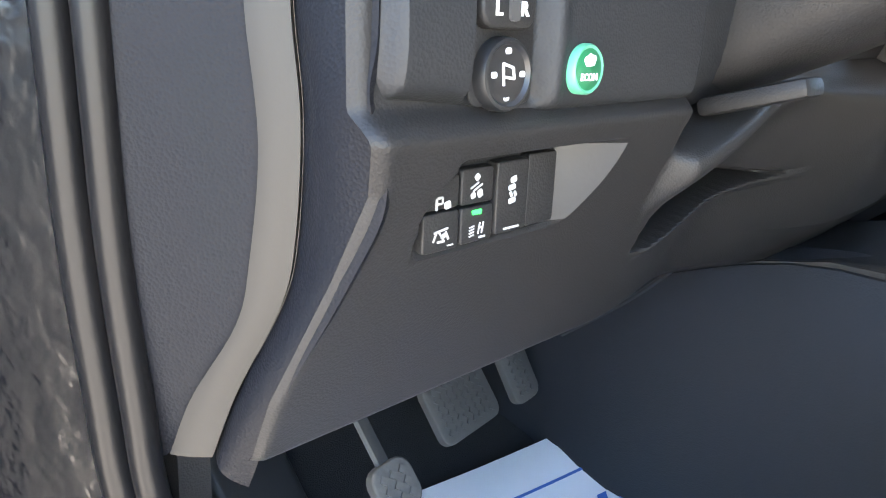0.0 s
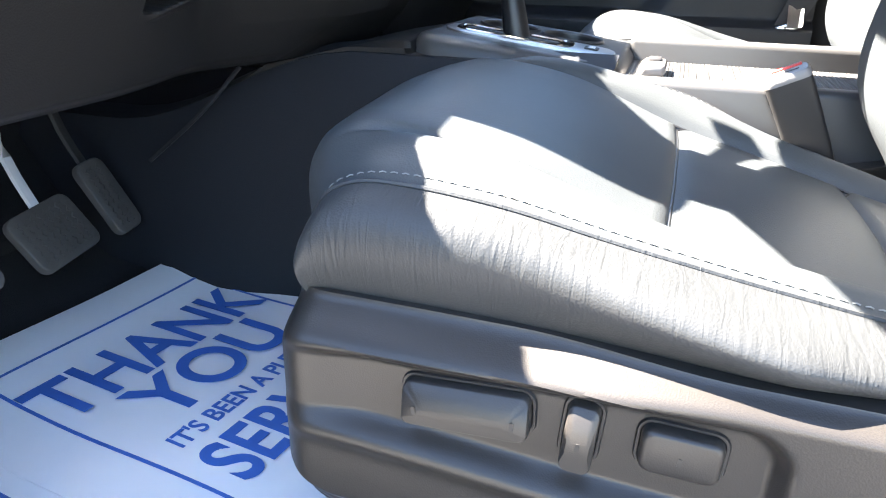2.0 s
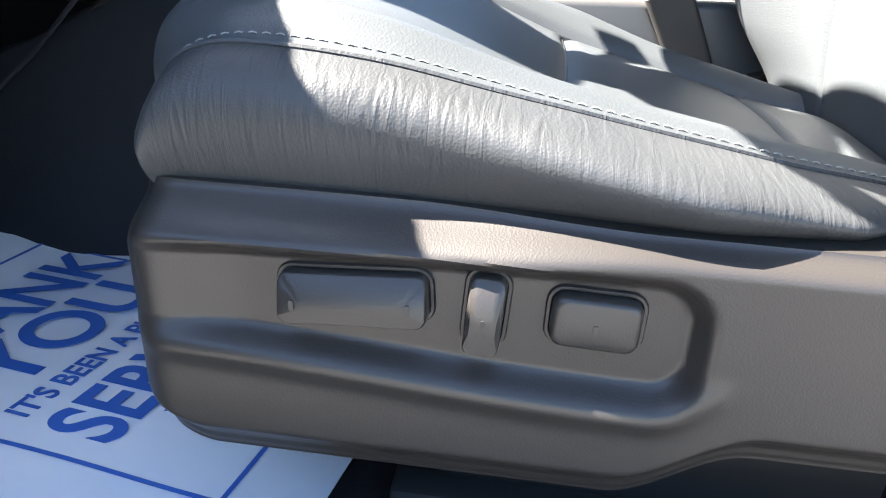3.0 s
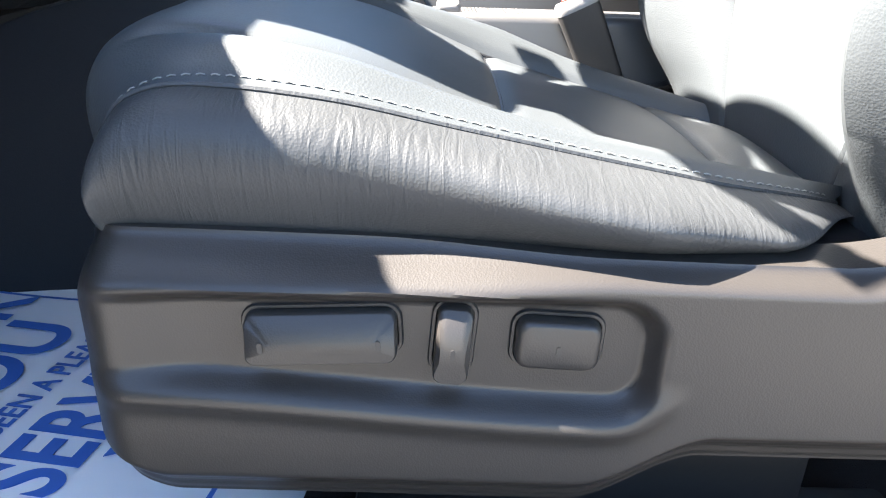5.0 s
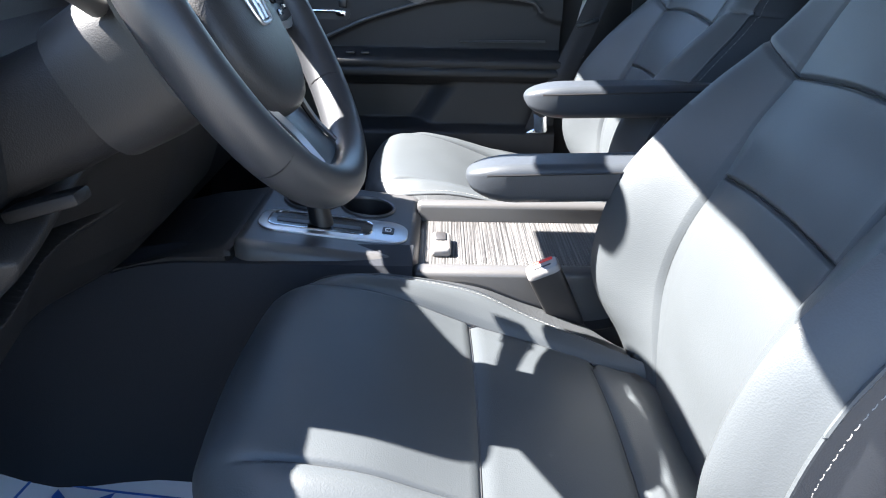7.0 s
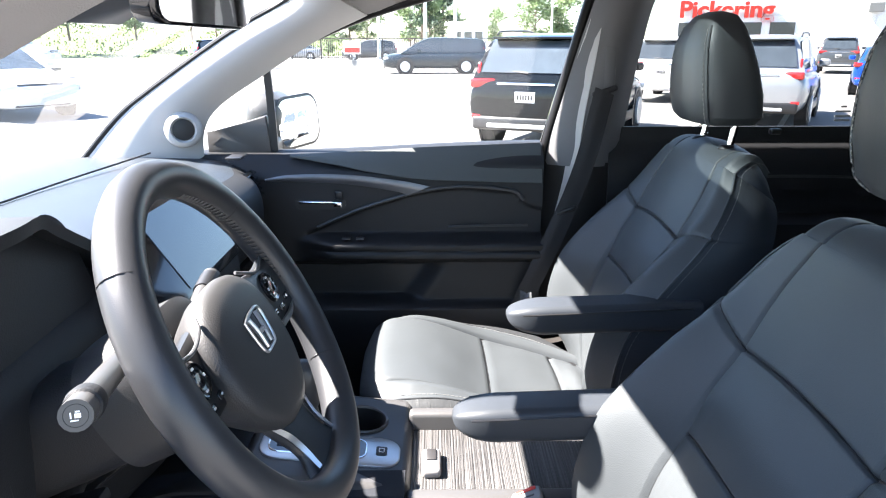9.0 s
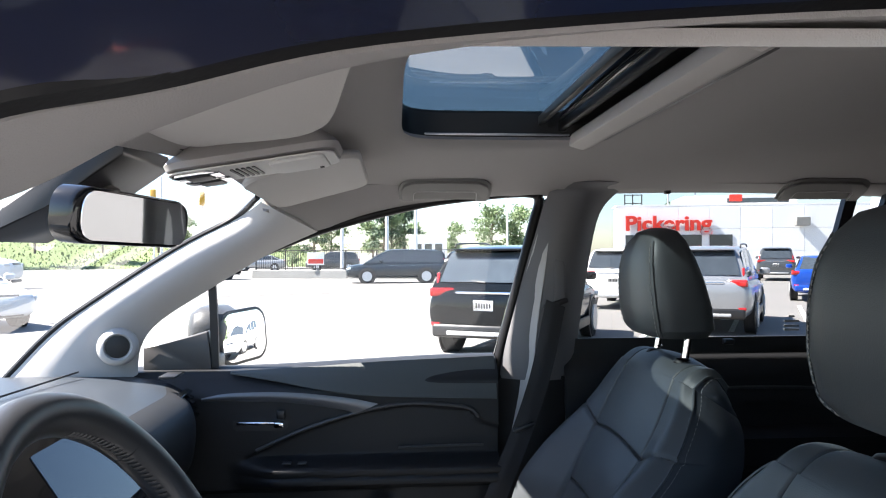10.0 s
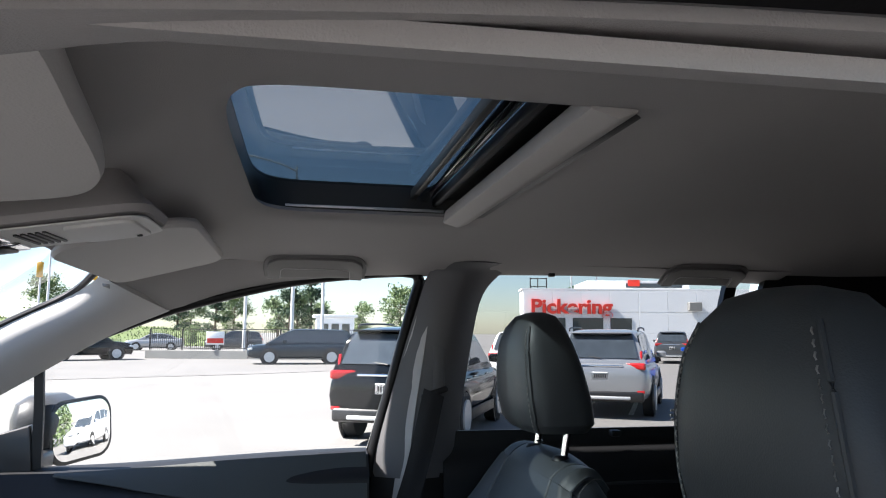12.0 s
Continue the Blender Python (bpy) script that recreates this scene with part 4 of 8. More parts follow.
WB = [(-0.722, 0.285, 1.06), (-0.724, 0.287, 0.994), (-0.722, 0.285, 0.94), (-0.725, 0.289, 0.88), (-0.731, 0.296, 0.845), (-0.748, 0.315, 0.795), (-0.759, 0.327, 0.754)]
WC = [(-0.736, 0.301, 1.06), (-0.738, 0.303, 0.994), (-0.736, 0.300, 0.93), (-0.741, 0.306, 0.87), (-0.747, 0.313, 0.835), (-0.765, 0.334, 0.79), (-0.775, 0.346, 0.753)]
WD = [(-0.788, 0.352, 1.06), (-0.788, 0.352, 0.992), (-0.789, 0.354, 0.94), (-0.790, 0.356, 0.884), (-0.789, 0.356, 0.83), (-0.788, 0.356, 0.789), (-0.784, 0.356, 0.74)]
bm = strip(B(), list(zip(WA, WB)), 40, 0.004, bulge=-0.006)
part("end_wing", bm, SIDE_SKIN, lower, "coarse-grained end of the dash")
bm = strip(B(), list(zip([(p[0] - 0.004, p[1] - 0.004, p[2]) for p in WB], [(p[0] - 0.004, p[1] - 0.004, p[2]) for p in WC])), 40, 0.006, bulge=-0.0015)
part("edge_strip", bm, EDGE, lower, "smooth curved edge strip catching the sky")
bm = strip(B(), list(zip(WC, WD)), 40, 0.004)
part("side_cover", bm, SIDE_SKIN, lower)
# door jamb seals at the front of the doorway
jamb = thing("door_jamb", (-0.80, 0.38, 0.5), "black ribbed rubber seal on the front door jamb", "door seal", kind="structure")
JA = [(-0.788, 0.350, 1.10), (-0.789, 0.354, 0.99), (-0.791, 0.356, 0.88), (-0.790, 0.352, 0.79), (-0.788, 0.345, 0.72), (-0.775, 0.325, 0.62), (-0.765, 0.29, 0.50)]
for off, r, nm in ((0.000, 0.009, "inner_rib"), (0.022, 0.010, "outer_rib")):
    bm = tube(B(), curve([(p[0] - off * 0.5, p[1] + off, p[2]) for p in JA], 50), r, 10)
    part(nm, bm, RUBBER, jamb)
bm = strip(B(), list(zip([(p[0] - 0.012, p[1] + 0.030, p[2]) for p in JA], [(p[0] - 0.11, p[1] + 0.16, p[2]) for p in JA])), 30, 0.01)
part("painted_frame", bm, JAMB_PAINT, jamb, "glossy black painted hinge pillar")
bm = strip(B(), [((-0.885, 0.50, 1.12), (-1.02, 0.50, 1.12)), ((-0.89, 0.50, 0.8), (-1.05, 0.52, 0.8)), ((-0.885, 0.48, 0.25), (-1.02, 0.50, 0.25))], 20, 0.02, bulge=0.0)
part("fender_edge", bm, JAMB_PAINT, jamb, "glossy black fender edge")


def on_panel(x, z, lift=0.0):
    """Pose on the switch recess: local x to the right, local z out towards the driver."""
    m = frame_of((x, 0.2500, z), (1, 0, 0), (0, -1, 0))
    return m @ Matrix.Translation((0, 0, lift))


def switch(x0, x1, z0, z1, name="switch", tall=0.0065):
    w, h = x1 - x0, z1 - z0
    ob = part(name, plate(B(), rounded(w, h, 0.0018, 3), on_panel((x0 + x1) / 2, (z0 + z1) / 2), tall, 0.0012), PLASTIC, lower)
    return ob


s1 = switch(-0.6810, -0.6580, 0.8980, 0.9150)
s2 = switch(-0.6820, -0.6575, 0.8760, 0.8965)
s3 = switch(-0.6565, -0.6330, 0.8975, 0.9165)
s4 = switch(-0.6560, -0.6325, 0.8765, 0.8962)
s5 = switch(-0.6315, -0.6065, 0.8780, 0.9180, tall=0.0080)
switch(-0.6050, -0.5810, 0.8780, 0.9195)
ICONS = ((s1, -0.6700, 0.9015, ((-0.0040, 0.0, 0.0016, 0.0085, 0), (-0.0015, 0.0030, 0.0050, 0.0015, 0), (0.0006, 0.0012, 0.0014, 0.0040, 0), (-0.0015, -0.0004, 0.0040, 0.0013, 0), (0.0045, -0.0018, 0.0052, 0.0048, 12))),
         (s2, -0.6700, 0.8845, ((0.0, 0.0030, 0.0115, 0.0014, 8), (-0.0048, -0.0005, 0.0014, 0.0060, -25), (0.0048, -0.0005, 0.0014, 0.0060, 25), (0.0, -0.0036, 0.0060, 0.0014, 0), (0.0, 0.0, 0.0012, 0.0075, 35), (0.0022, -0.0004, 0.0050, 0.0030, 20), (0.0075, -0.0068, 0.0050, 0.0010, 0))),
         (s3, -0.6455, 0.9065, ((0.0, 0.0058, 0.0042, 0.0042, 45), (-0.0020, 0.0010, 0.0080, 0.0012, 25), (0.0006, -0.0006, 0.0090, 0.0012, 25), (-0.0030, -0.0048, 0.0040, 0.0040, 20), (0.0026, -0.0042, 0.0046, 0.0050, 20))),
         (s4, -0.6445, 0.8830, ((-0.0042, 0.0026, 0.0045, 0.0010, 10), (-0.0042, 0.0008, 0.0045, 0.0010, 10), (-0.0042, -0.0010, 0.0045, 0.0010, 10), (-0.0042, -0.0028, 0.0045, 0.0010, 10), (0.0020, 0.0010, 0.0012, 0.0075, -12), (0.0050, 0.0010, 0.0012, 0.0075, -12), (0.0036, 0.0012, 0.0035, 0.0012, 0), (0.0050, -0.0048, 0.0058, 0.0014, 0))),
         (s5, -0.6190, 0.9020, ((0.0, 0.0062, 0.0056, 0.0042, 10), (-0.0012, 0.0014, 0.0066, 0.0036, 10), (-0.0016, -0.0030, 0.0024, 0.0040, 30), (0.0020, -0.0030, 0.0024, 0.0040, 30), (-0.0006, -0.0070, 0.0066, 0.0036, 10))))
for sw, cx, cz, bars in ICONS:
    bm = B()
    for dx, dz, w, h, a in bars:
        plate(bm, rounded(w * 0.85, h * 0.85, min(w, h) * 0.25, 3), on_panel(cx + dx * 0.88, cz + dz * 0.88, 0.0081 if sw is s5 else 0.0066) @ Matrix.Rotation(radians(a), 4, "Z"), 0.0003)
    part("icon", bm, SYMBOL, sw, "white symbol")
bm = plate(B(), rounded(0.0070, 0.0026, 0.0007, 2), on_panel(-0.6450, 0.8930, 0.0066), 0.0005)
part("indicator", bm, LED, s4, "lit green indicator")
bm = plate(B(), rounded(0.0125, 0.0013, 0.0004, 2), on_panel(-0.6190, 0.8805, 0.0081), 0.0003)
part("icon", bm, SYMBOL, s5)


# smooth cheek at the inner end of the switch recess
bm = B()
rows = []
for k in range(15):
    z = 0.8760 + 0.0460 * k / 14
    xr = -0.537 - 0.030 * max(0.0, (0.922 - z) / 0.047) ** 2
    rows.append([(-0.5785 + (xr + 0.5785) * u / 12, knee(-0.5785 + (xr + 0.5785) * u / 12, z) + pocket(-0.5785 + (xr + 0.5785) * u / 12, z) - 0.0012, z) for u in range(13)])
sheet(bm, rows)
shell(bm, 0.0008)
# lighter plastic overlay stands for the sky light on this face
part("recess_cheek", bm, PLASTIC_SMOOTH, lower, "smooth cheek of the switch recess, its tan light put in as paler plastic")


def on_upper(x, z, lift=0.0):
    return frame_of((x, 0.2205, z), (1, 0, 0), (0, -1, 0.03)) @ Matrix.Translation((0, 0, lift))


# mirror adjuster, set into the recess
adj = part("mirror_control", plate(B(), rounded(0.043, 0.096, 0.006, 5), on_upper(-0.6495, 0.998, -0.0085), 0.001, 0.0005), PLASTIC, lower)
bm = lathe(B(), [(0.0172, 0.0), (0.0172, 0.006), (0.0162, 0.0085), (0.0148, 0.0088), (0.0138, 0.0075), (0.0132, 0.0068), (0.0, 0.0072)], on_upper(-0.6520, 0.9645, -0.0080), 32)
knob = part("knob", bm, BLACK, adj, "round mirror adjuster knob")
bm = B()
for dx, dz in ((0, 0.0118), (0, -0.0118), (0.0115, 0), (-0.0100, 0)):
    plate(bm, rounded(0.004, 0.0028, 0.0012, 3), on_upper(-0.6515 + dx * 0.9, 0.9645 + dz * 0.9, -0.0012), 0.0004)
for a, b in (((-0.004, 0.005), (0.003, 0.003)), ((0.003, 0.003), (0.004, -0.002)), ((0.004, -0.002), (-0.003, -0.001)), ((-0.004, 0.005), (-0.003, -0.005))):
    tube(bm, [on_upper(-0.651 + a[0], 0.9645 + a[1], -0.0006) @ Vector((0, 0, 0)), on_upper(-0.651 + b[0], 0.9645 + b[1], -0.0006) @ Vector((0, 0, 0))], 0.0007, 5)
part("icon", bm, WHITE, knob)
sel = part("selector", plate(B(), rounded(0.036, 0.020, 0.008, 5), on_upper(-0.6520, 0.9945, -0.008), 0.0075, 0.002), PLASTIC, adj)
bm = plate(B(), rounded(0.006, 0.013, 0.002, 3), on_upper(-0.6505, 0.9945, -0.0006), 0.002)
part("ridge", bm, PLASTIC_SMOOTH, sel)
letters("letter", "L", on_upper(-0.6625, 0.9905, 0.0), 0.009, WHITE, sel, 0.0002)
letters("letter", "R", on_upper(-0.6460, 0.9905, 0.0), 0.009, WHITE, sel, 0.0002)
# green economy button
bm = lathe(B(), [(0.0128, -0.002), (0.0128, 0.004), (0.0118, 0.0055), (0.0108, 0.005)], on_upper(-0.5970, 0.966), 36)
eco = part("economy_button", bm, GREEN_RIM, lower, "round green economy mode button")
bm = lathe(B(), [(0.0110, 0.002), (0.0110, 0.0046), (0.0102, 0.0052), (0.0, 0.0056)], on_upper(-0.5970, 0.966), 36)
part("cap", bm, GREEN, eco)
letters("lettering", "ECON", on_upper(-0.5970, 0.9605, 0.0056), 0.0050, WHITE, eco, 0.0001, align="CENTER")
bm = B()
for a in (-35, 5, 45):
    m = on_upper(-0.5970, 0.9675, 0.0056) @ Matrix.Rotation(radians(a), 4, "Z")
    plate(bm, [(-0.0022, 0.0022), (0, 0.0), (0.0022, 0.0022), (0.0018, 0.0055), (0, 0.0065), (-0.0018, 0.0055)], m, 0.0004)
part("icon", bm, WHITE, eco)
# release handle in the column gap and its neighbours
bm = B()
box(bm, (-0.418, 0.205, 0.945), (0.030, 0.075, 0.013), 0.004, 2, turn(-16, 0, 0))
part("release_handle", bm, PLASTIC, lower)
# instrument hood
hood = thing("instrument_hood", (-0.38, 0.2, 1.1), "dark hood over the instruments", "instrument hood")
bm = B()
rows = []
for p in curve([(-0.500, 0.265, 1.09), (-0.490, 0.250, 1.165), (-0.470, 0.242, 1.208), (-0.43, 0.240, 1.222), (-0.36, 0.240, 1.224), (-0.300, 0.252, 1.220), (-0.27, 0.252, 1.203), (-0.24, 0.250, 1.185), (-0.17, 0.245, 1.142), (-0.12, 0.245, 1.10)], 40):
    mid = -0.35 + (p.x + 0.35) * 0.95
    rows.append([p, (p.x, p.y + 0.05, p.z - 0.002), (mid, 0.44, 1.09 + (p.z - 1.09) * 0.65), (mid, 0.57, 1.10)])
sheet(bm, rows)
shell(bm, 0.014)
part("shell", bm, HOOD_SKIN, hood)
bm = plate(B(), rounded(0.26, 0.15, 0.04), frame_of((-0.345, 0.268, 1.135), (1, 0, 0), (0, -1, 0.3)), 0.01)
part("instrument_panel", bm, HOOD_SKIN, hood, "dark instrument face")

# centre stack with display
stack = thing("centre_stack", (0, 0.25, 0.85), "dark centre stack with tilted touch display", "centre stack", kind="structure")
m = frame_of((-0.035, 0.208, 1.115), (1, 0, 0), (0, -0.835, 0.55))
bm = plate(B(), rounded(0.335, 0.150, 0.02), m @ Matrix.Translation((0, 0, -0.012)), 0.012, 0.004)
part("bezel", bm, GLOSS_BLACK, stack)
bm = plate(B(), rounded(0.225, 0.118, 0.004), m @ Matrix.Translation((0.045, 0, 0.0005)), 0.001)
part("display", bm, SCREEN, stack, "blank touch display reflecting the sky")
bm = B()
prism(bm, [(0.175, 1.05), (0.17, 0.99), (0.20, 0.90), (0.24, 0.80), (0.32, 0.72), (0.45, 0.72), (0.45, 1.08), (0.24, 1.10)], "x", -0.10, 0.145, 0.012)
part("stack_body", bm, PLASTIC, stack)
bm = B()
for k in range(4):
    box(bm, (-0.065 + 0.055 * k, 0.165, 0.985), (0.05, 0.01, 0.02), 0.004)
part("button_row", bm, PLASTIC_SMOOTH, stack)
bm = B()
for kx in (0.09,):
    lathe(bm, [(0.022, 0), (0.021, 0.016), (0.018, 0.02), (0, 0.02)], frame_of((kx, 0.185, 0.93), (1, 0, 0), (0, -1, 0)), 24)
part("dial", bm, BLACK, stack)
# small access panel on the side of the stack
bm = plate(B(), rounded(0.085, 0.040, 0.006), frame_of((-0.155, 0.268, 0.864), (1, 0, 0.45), (0.0, -1, -0.42)), 0.003, 0.001)
part("access_cover", bm, PLASTIC, stack)

# steering wheel and column
WC0, WR, WA0 = Vector((-0.376, 0.022, 1.117)), 0.1755, 29.0
wheel = thing("steering_wheel", WC0, "black leather steering wheel with stitched rim", "steering wheel")
WM = Matrix.Translation(WC0) @ turn(90 - WA0, 0, 0)      # local x right, y up the wheel, z towards the driver


def on_wheel(x, y, z=0.0):
    return WM @ Vector((x, y, z))


wn_axis = (WM.to_3x3() @ Vector((0, 0, 1))).normalized()
bm = tube(B(), [on_wheel(WR * math.cos(2 * math.pi * k / 96), WR * math.sin(2 * math.pi * k / 96)) for k in range(96)], 0.0192, 16, closed=True, up=wn_axis, flat=1.08)
rim = part("rim", bm, LEATHER_WHEEL, wheel)
for s in (1, -1):
    bm = B()
    for k in range(10, 42):
        a = s * radians(-20 + k * 2.2) + (0 if s > 0 else math.pi)
        r = WR - 0.0188
        p = on_wheel(r * math.cos(a), r * math.sin(a), 0.004)
        q = on_wheel(r * math.cos(a + 0.02), r * math.sin(a + 0.02), -0.004)
        tube(bm, [p, (p + q) / 2 + (on_wheel(0, 0) - p).normalized() * 0.0012, q], 0.0014, 5)
    part("stitching", bm, BLACK, rim)
for a in (40, 140, 217, 323):
    ra = radians(a)
    c = on_wheel(WR * math.cos(ra), WR * math.sin(ra))
    d = (on_wheel(WR * math.cos(ra + .01), WR * math.sin(ra + .01)) - c).normalized()
    bm = lathe(B(), [(0.0200, -0.0006), (0.0202, 0.0), (0.0200, 0.0006)], frame_of(c, wn_axis, d), 20)
    part("rim_joint", bm, BLACK, rim)
# shield-shaped cover, broad above and drawn in below
bm = B()
rings = []
for z, w, h in ((-0.060, 0.055, 0.058), (-0.030, 0.080, 0.080), (-0.010, 0.088, 0.087), (-0.002, 0.087, 0.086), (0.004, 0.081, 0.081), (0.0085, 0.069, 0.070), (0.0118, 0.050, 0.052), (0.0137, 0.028, 0.029), (0.0142, 0.008, 0.008)):
    ring = []
    for k in range(56):
        a = 2 * math.pi * k / 56
        x = w * math.copysign(abs(math.cos(a)) ** 0.8, math.cos(a))
        y = h * math.copysign(abs(math.sin(a)) ** 0.8, math.sin(a))
        ring.append(on_wheel(x * (1 - 0.16 * smooth(0.0, -0.09, y)), y * 0.93 - 0.019, z))
    rings.append(ring)
loft(bm, rings)
part("airbag_cover", bm, HUB, wheel, "grained airbag cover")
mlogo = WM @ Matrix.Translation((-0.003, -0.002, 0.0125))
bm = tube(B(), curve([mlogo @ Vector((x, y, 0.002)) for x, y in [(-0.0235, 0.017), (0, 0.020), (0.0235, 0.017), (0.0215, -0.008), (0.016, -0.019), (0, -0.0205), (-0.016, -0.019), (-0.0215, -0.008), (-0.0235, 0.017)]], 48)[:-1], 0.0019, 8, closed=True, up=wn_axis)
for g in (1, -1):
    tube(bm, curve([mlogo @ Vector((g * 0.0125, 0.017, 0.002)), mlogo @ Vector((g * 0.0098, 0.0, 0.0028)), mlogo @ Vector((g * 0.0082, -0.017, 0.002))], 8), 0.0028, 8)
tube(bm, [mlogo @ Vector((-0.010, -0.001, 0.0022)), mlogo @ Vector((0.010, -0.001, 0.0022))], 0.0026, 8)
part("emblem", bm, SILVER, wheel, "satin chrome emblem on the airbag cover")
for g in (1, -1):
    # broad flat side spoke with its switch pad
    back = 0.0 if g > 0 else -0.014
    bm = B()
    rows = []
    for k in range(17):
        f = k / 16
        x = 0.060 + 0.102 * f
        hi, lo = 0.043 - 0.014 * f + 0.012 * f ** 4, -0.030 - 0.010 * f ** 4
        ring = []
        for j in range(20):
            t = 2 * math.pi * j / 20
            cc, ss = math.cos(t), math.sin(t)
            ring.append(on_wheel(g * x, (hi + lo) / 2 + (hi - lo) / 2 * math.copysign(abs(cc) ** 0.5, cc), back - 0.008 + 0.009 * math.copysign(abs(ss) ** 0.5, ss)))
        rows.append(ring)
    loft(bm, rows)
    sp = part("spoke", bm, BLACK, wheel, "black switch panel spoke")
    bm = lathe(B(), [(0.0185, 0), (0.0185, 0.003), (0.0165, 0.0045), (0.0150, 0.0038), (0.0075, 0.0034), (0.0065, 0.0050), (0.0, 0.0052)], WM @ Matrix.Translation((g * 0.110, 0.010, 0.0004 + back)), 32)
    part("control_pad", bm, GLOSS_BLACK, sp, "round thumb control")
    for dx, dy in ((-0.022, -0.022), (0.004, -0.024), (0.030, -0.020)):
        bm = plate(B(), rounded(0.015, 0.007, 0.002, 3), WM @ Matrix.Translation((g * (0.110 + dx), 0.006 + dy, 0.0004 + back)), 0.002, 0.0008)
        part("switch_key", bm, GLOSS_BLACK, sp)
    for dx, dy, w, h in ((0, 0.0115, 0.005, 0.0022), (0, -0.0115, 0.005, 0.0022), (0.0115, 0, 0.003, 0.0035), (-0.0115, 0, 0.003, 0.0035), (0, 0, 0.006, 0.0014), (-0.022, -0.026, 0.005, 0.0018), (0.004, -0.028, 0.006, 0.0018), (0.030, -0.024, 0.004, 0.0030)):
        bm = plate(B(), rounded(w, h, 0.0006, 2), WM @ Matrix.Translation((g * (0.110 + dx), 0.010 + dy, back + (0.0044 if dy > -0.02 else 0.0025))), 0.0006)
        part("icon", bm, WHITE, sp)
    # satin line over the top of the spoke and the strip below the keys
    bm = tube(B(), curve([on_wheel(g * 0.066, 0.050, -0.004), on_wheel(g * 0.080, 0.042, 0.0), on_wheel(g * 0.110, 0.034, 0.0), on_wheel(g * 0.152, 0.040, -0.003)], 16), 0.0020, 8)
    part("silver_line", bm, DARK_SILVER, sp)
    if g > 0:
        bm = B()
        strip(bm, [(on_wheel(g * 0.084, -0.027, 0.005), on_wheel(g * 0.083, -0.034, 0.002)), (on_wheel(g * 0.100, -0.028, 0.004), on_wheel(g * 0.100, -0.035, 0.001)), (on_wheel(g * 0.130, -0.029, 0.003), on_wheel(g * 0.130, -0.036, 0.0)), (on_wheel(g * 0.154, -0.026, 0.001), on_wheel(g * 0.154, -0.033, -0.002))], 12, 0.003)
        part("silver_accent", bm, SILVER, sp, "satin silver strip under the switches")
# lower spoke: a dished web from the cover to the rim, silver along both edges
bm = B()
rows = []
for k in range(15):
    f = k / 14
    y = -0.070 - 0.098 * f
    w = 0.050 - 0.016 * smooth(0.0, 0.6, f) + 0.022 * smooth(0.6, 1.0, f)
    ring = []
    for j in range(24):
        t = 2 * math.pi * j / 24
        cc, ss = math.cos(t), math.sin(t)
        x = w * math.copysign(abs(cc) ** 0.6, cc)
        ring.append(on_wheel(x, y, -0.024 + 0.020 * f + 0.010 * math.copysign(abs(ss) ** 0.6, ss) - 0.006 * (1 - (x / w) ** 2) * max(0, ss)))
    rows.append(ring)
loft(bm, rows)
lower = part("lower_spoke", bm, LEATHER_WHEEL, wheel, "smooth dark lower spoke")
for g in (1, -1):
    bm = B()
    strip(bm, [(on_wheel(g * 0.048, -0.086, -0.008), on_wheel(g * 0.053, -0.084, -0.012)), (on_wheel(g * 0.036, -0.104, -0.006), on_wheel(g * 0.040, -0.106, -0.010)), (on_wheel(g * 0.032, -0.125, -0.003), on_wheel(g * 0.036, -0.127, -0.007)), (on_wheel(g * 0.036, -0.148, 0.002), on_wheel(g * 0.039, -0.149, -0.001))], 12, 0.003)
    part("silver_accent", bm, SILVER, lower, "satin silver edge of the lower spoke")
column = thing("steering_column", (-0.376, 0.2, 1.0), "grey grained steering column shroud with stalks", "steering column")
CM = Matrix.Translation(WC0) @ turn(90 - WA0, 0, 0)
bm = superloft(B(), [(-0.150, 0.060, 0.056, 0.0), (-0.146, 0.070, 0.066, 0.0), (-0.10, 0.073, 0.069, 0.0), (-0.060, 0.070, 0.066, 0.0), (-0.052, 0.055, 0.05, 0.0)], CM, 32, 3.0)
part("shroud", bm, SHROUD, column)
bm = superloft(B(), [(-0.27, 0.058, 0.056, 0.008), (-0.20, 0.060, 0.058, 0.004), (-0.145, 0.060, 0.056, 0.0)], CM, 28, 3.0)
part("collar", bm, PLASTIC, column, "dark collar where the column enters the dash")
bm = tube(B(), curve([CM @ Vector((0.06, 0.02, -0.085)), CM @ Vector((0.12, 0.035, -0.08)), CM @ Vector((0.17, 0.045, -0.075))], 12), lambda f: 0.008 + 0.004 * f, 12)
st = part("wiper_stalk", bm, PLASTIC_SMOOTH, column)
bm = tube(B(), [CM @ Vector((0.135, 0.038, -0.079)), CM @ Vector((0.165, 0.044, -0.0755))], 0.0125, 14)
part("stalk_knob", bm, BLACK, st)
tip, root = Vector((-0.622, 0.067, 1.166)), Vector((-0.44, 0.118, 1.122))
way = (tip - root).normalized()
bm = tube(B(), [root, root.lerp(tip, 0.5), tip], lambda f: 0.010 + 0.001 * f, 16)
st = part("light_stalk", bm, PLASTIC_SMOOTH, column)
sm = frame_of(tip - way * 0.03, (0, 0, 1), way)
bm = lathe(B(), [(0.009, -0.010), (0.0130, -0.007), (0.0135, 0.004), (0.0125, 0.008), (0.0096, 0.010), (0.0096, 0.026), (0.0086, 0.0295), (0.0076, 0.0302), (0.0072, 0.0295), (0.0, 0.0295)], sm, 36)
kn = part("stalk_knob", bm, HOOD_SKIN, st, "round black switch end of the stalk")
bm = B()
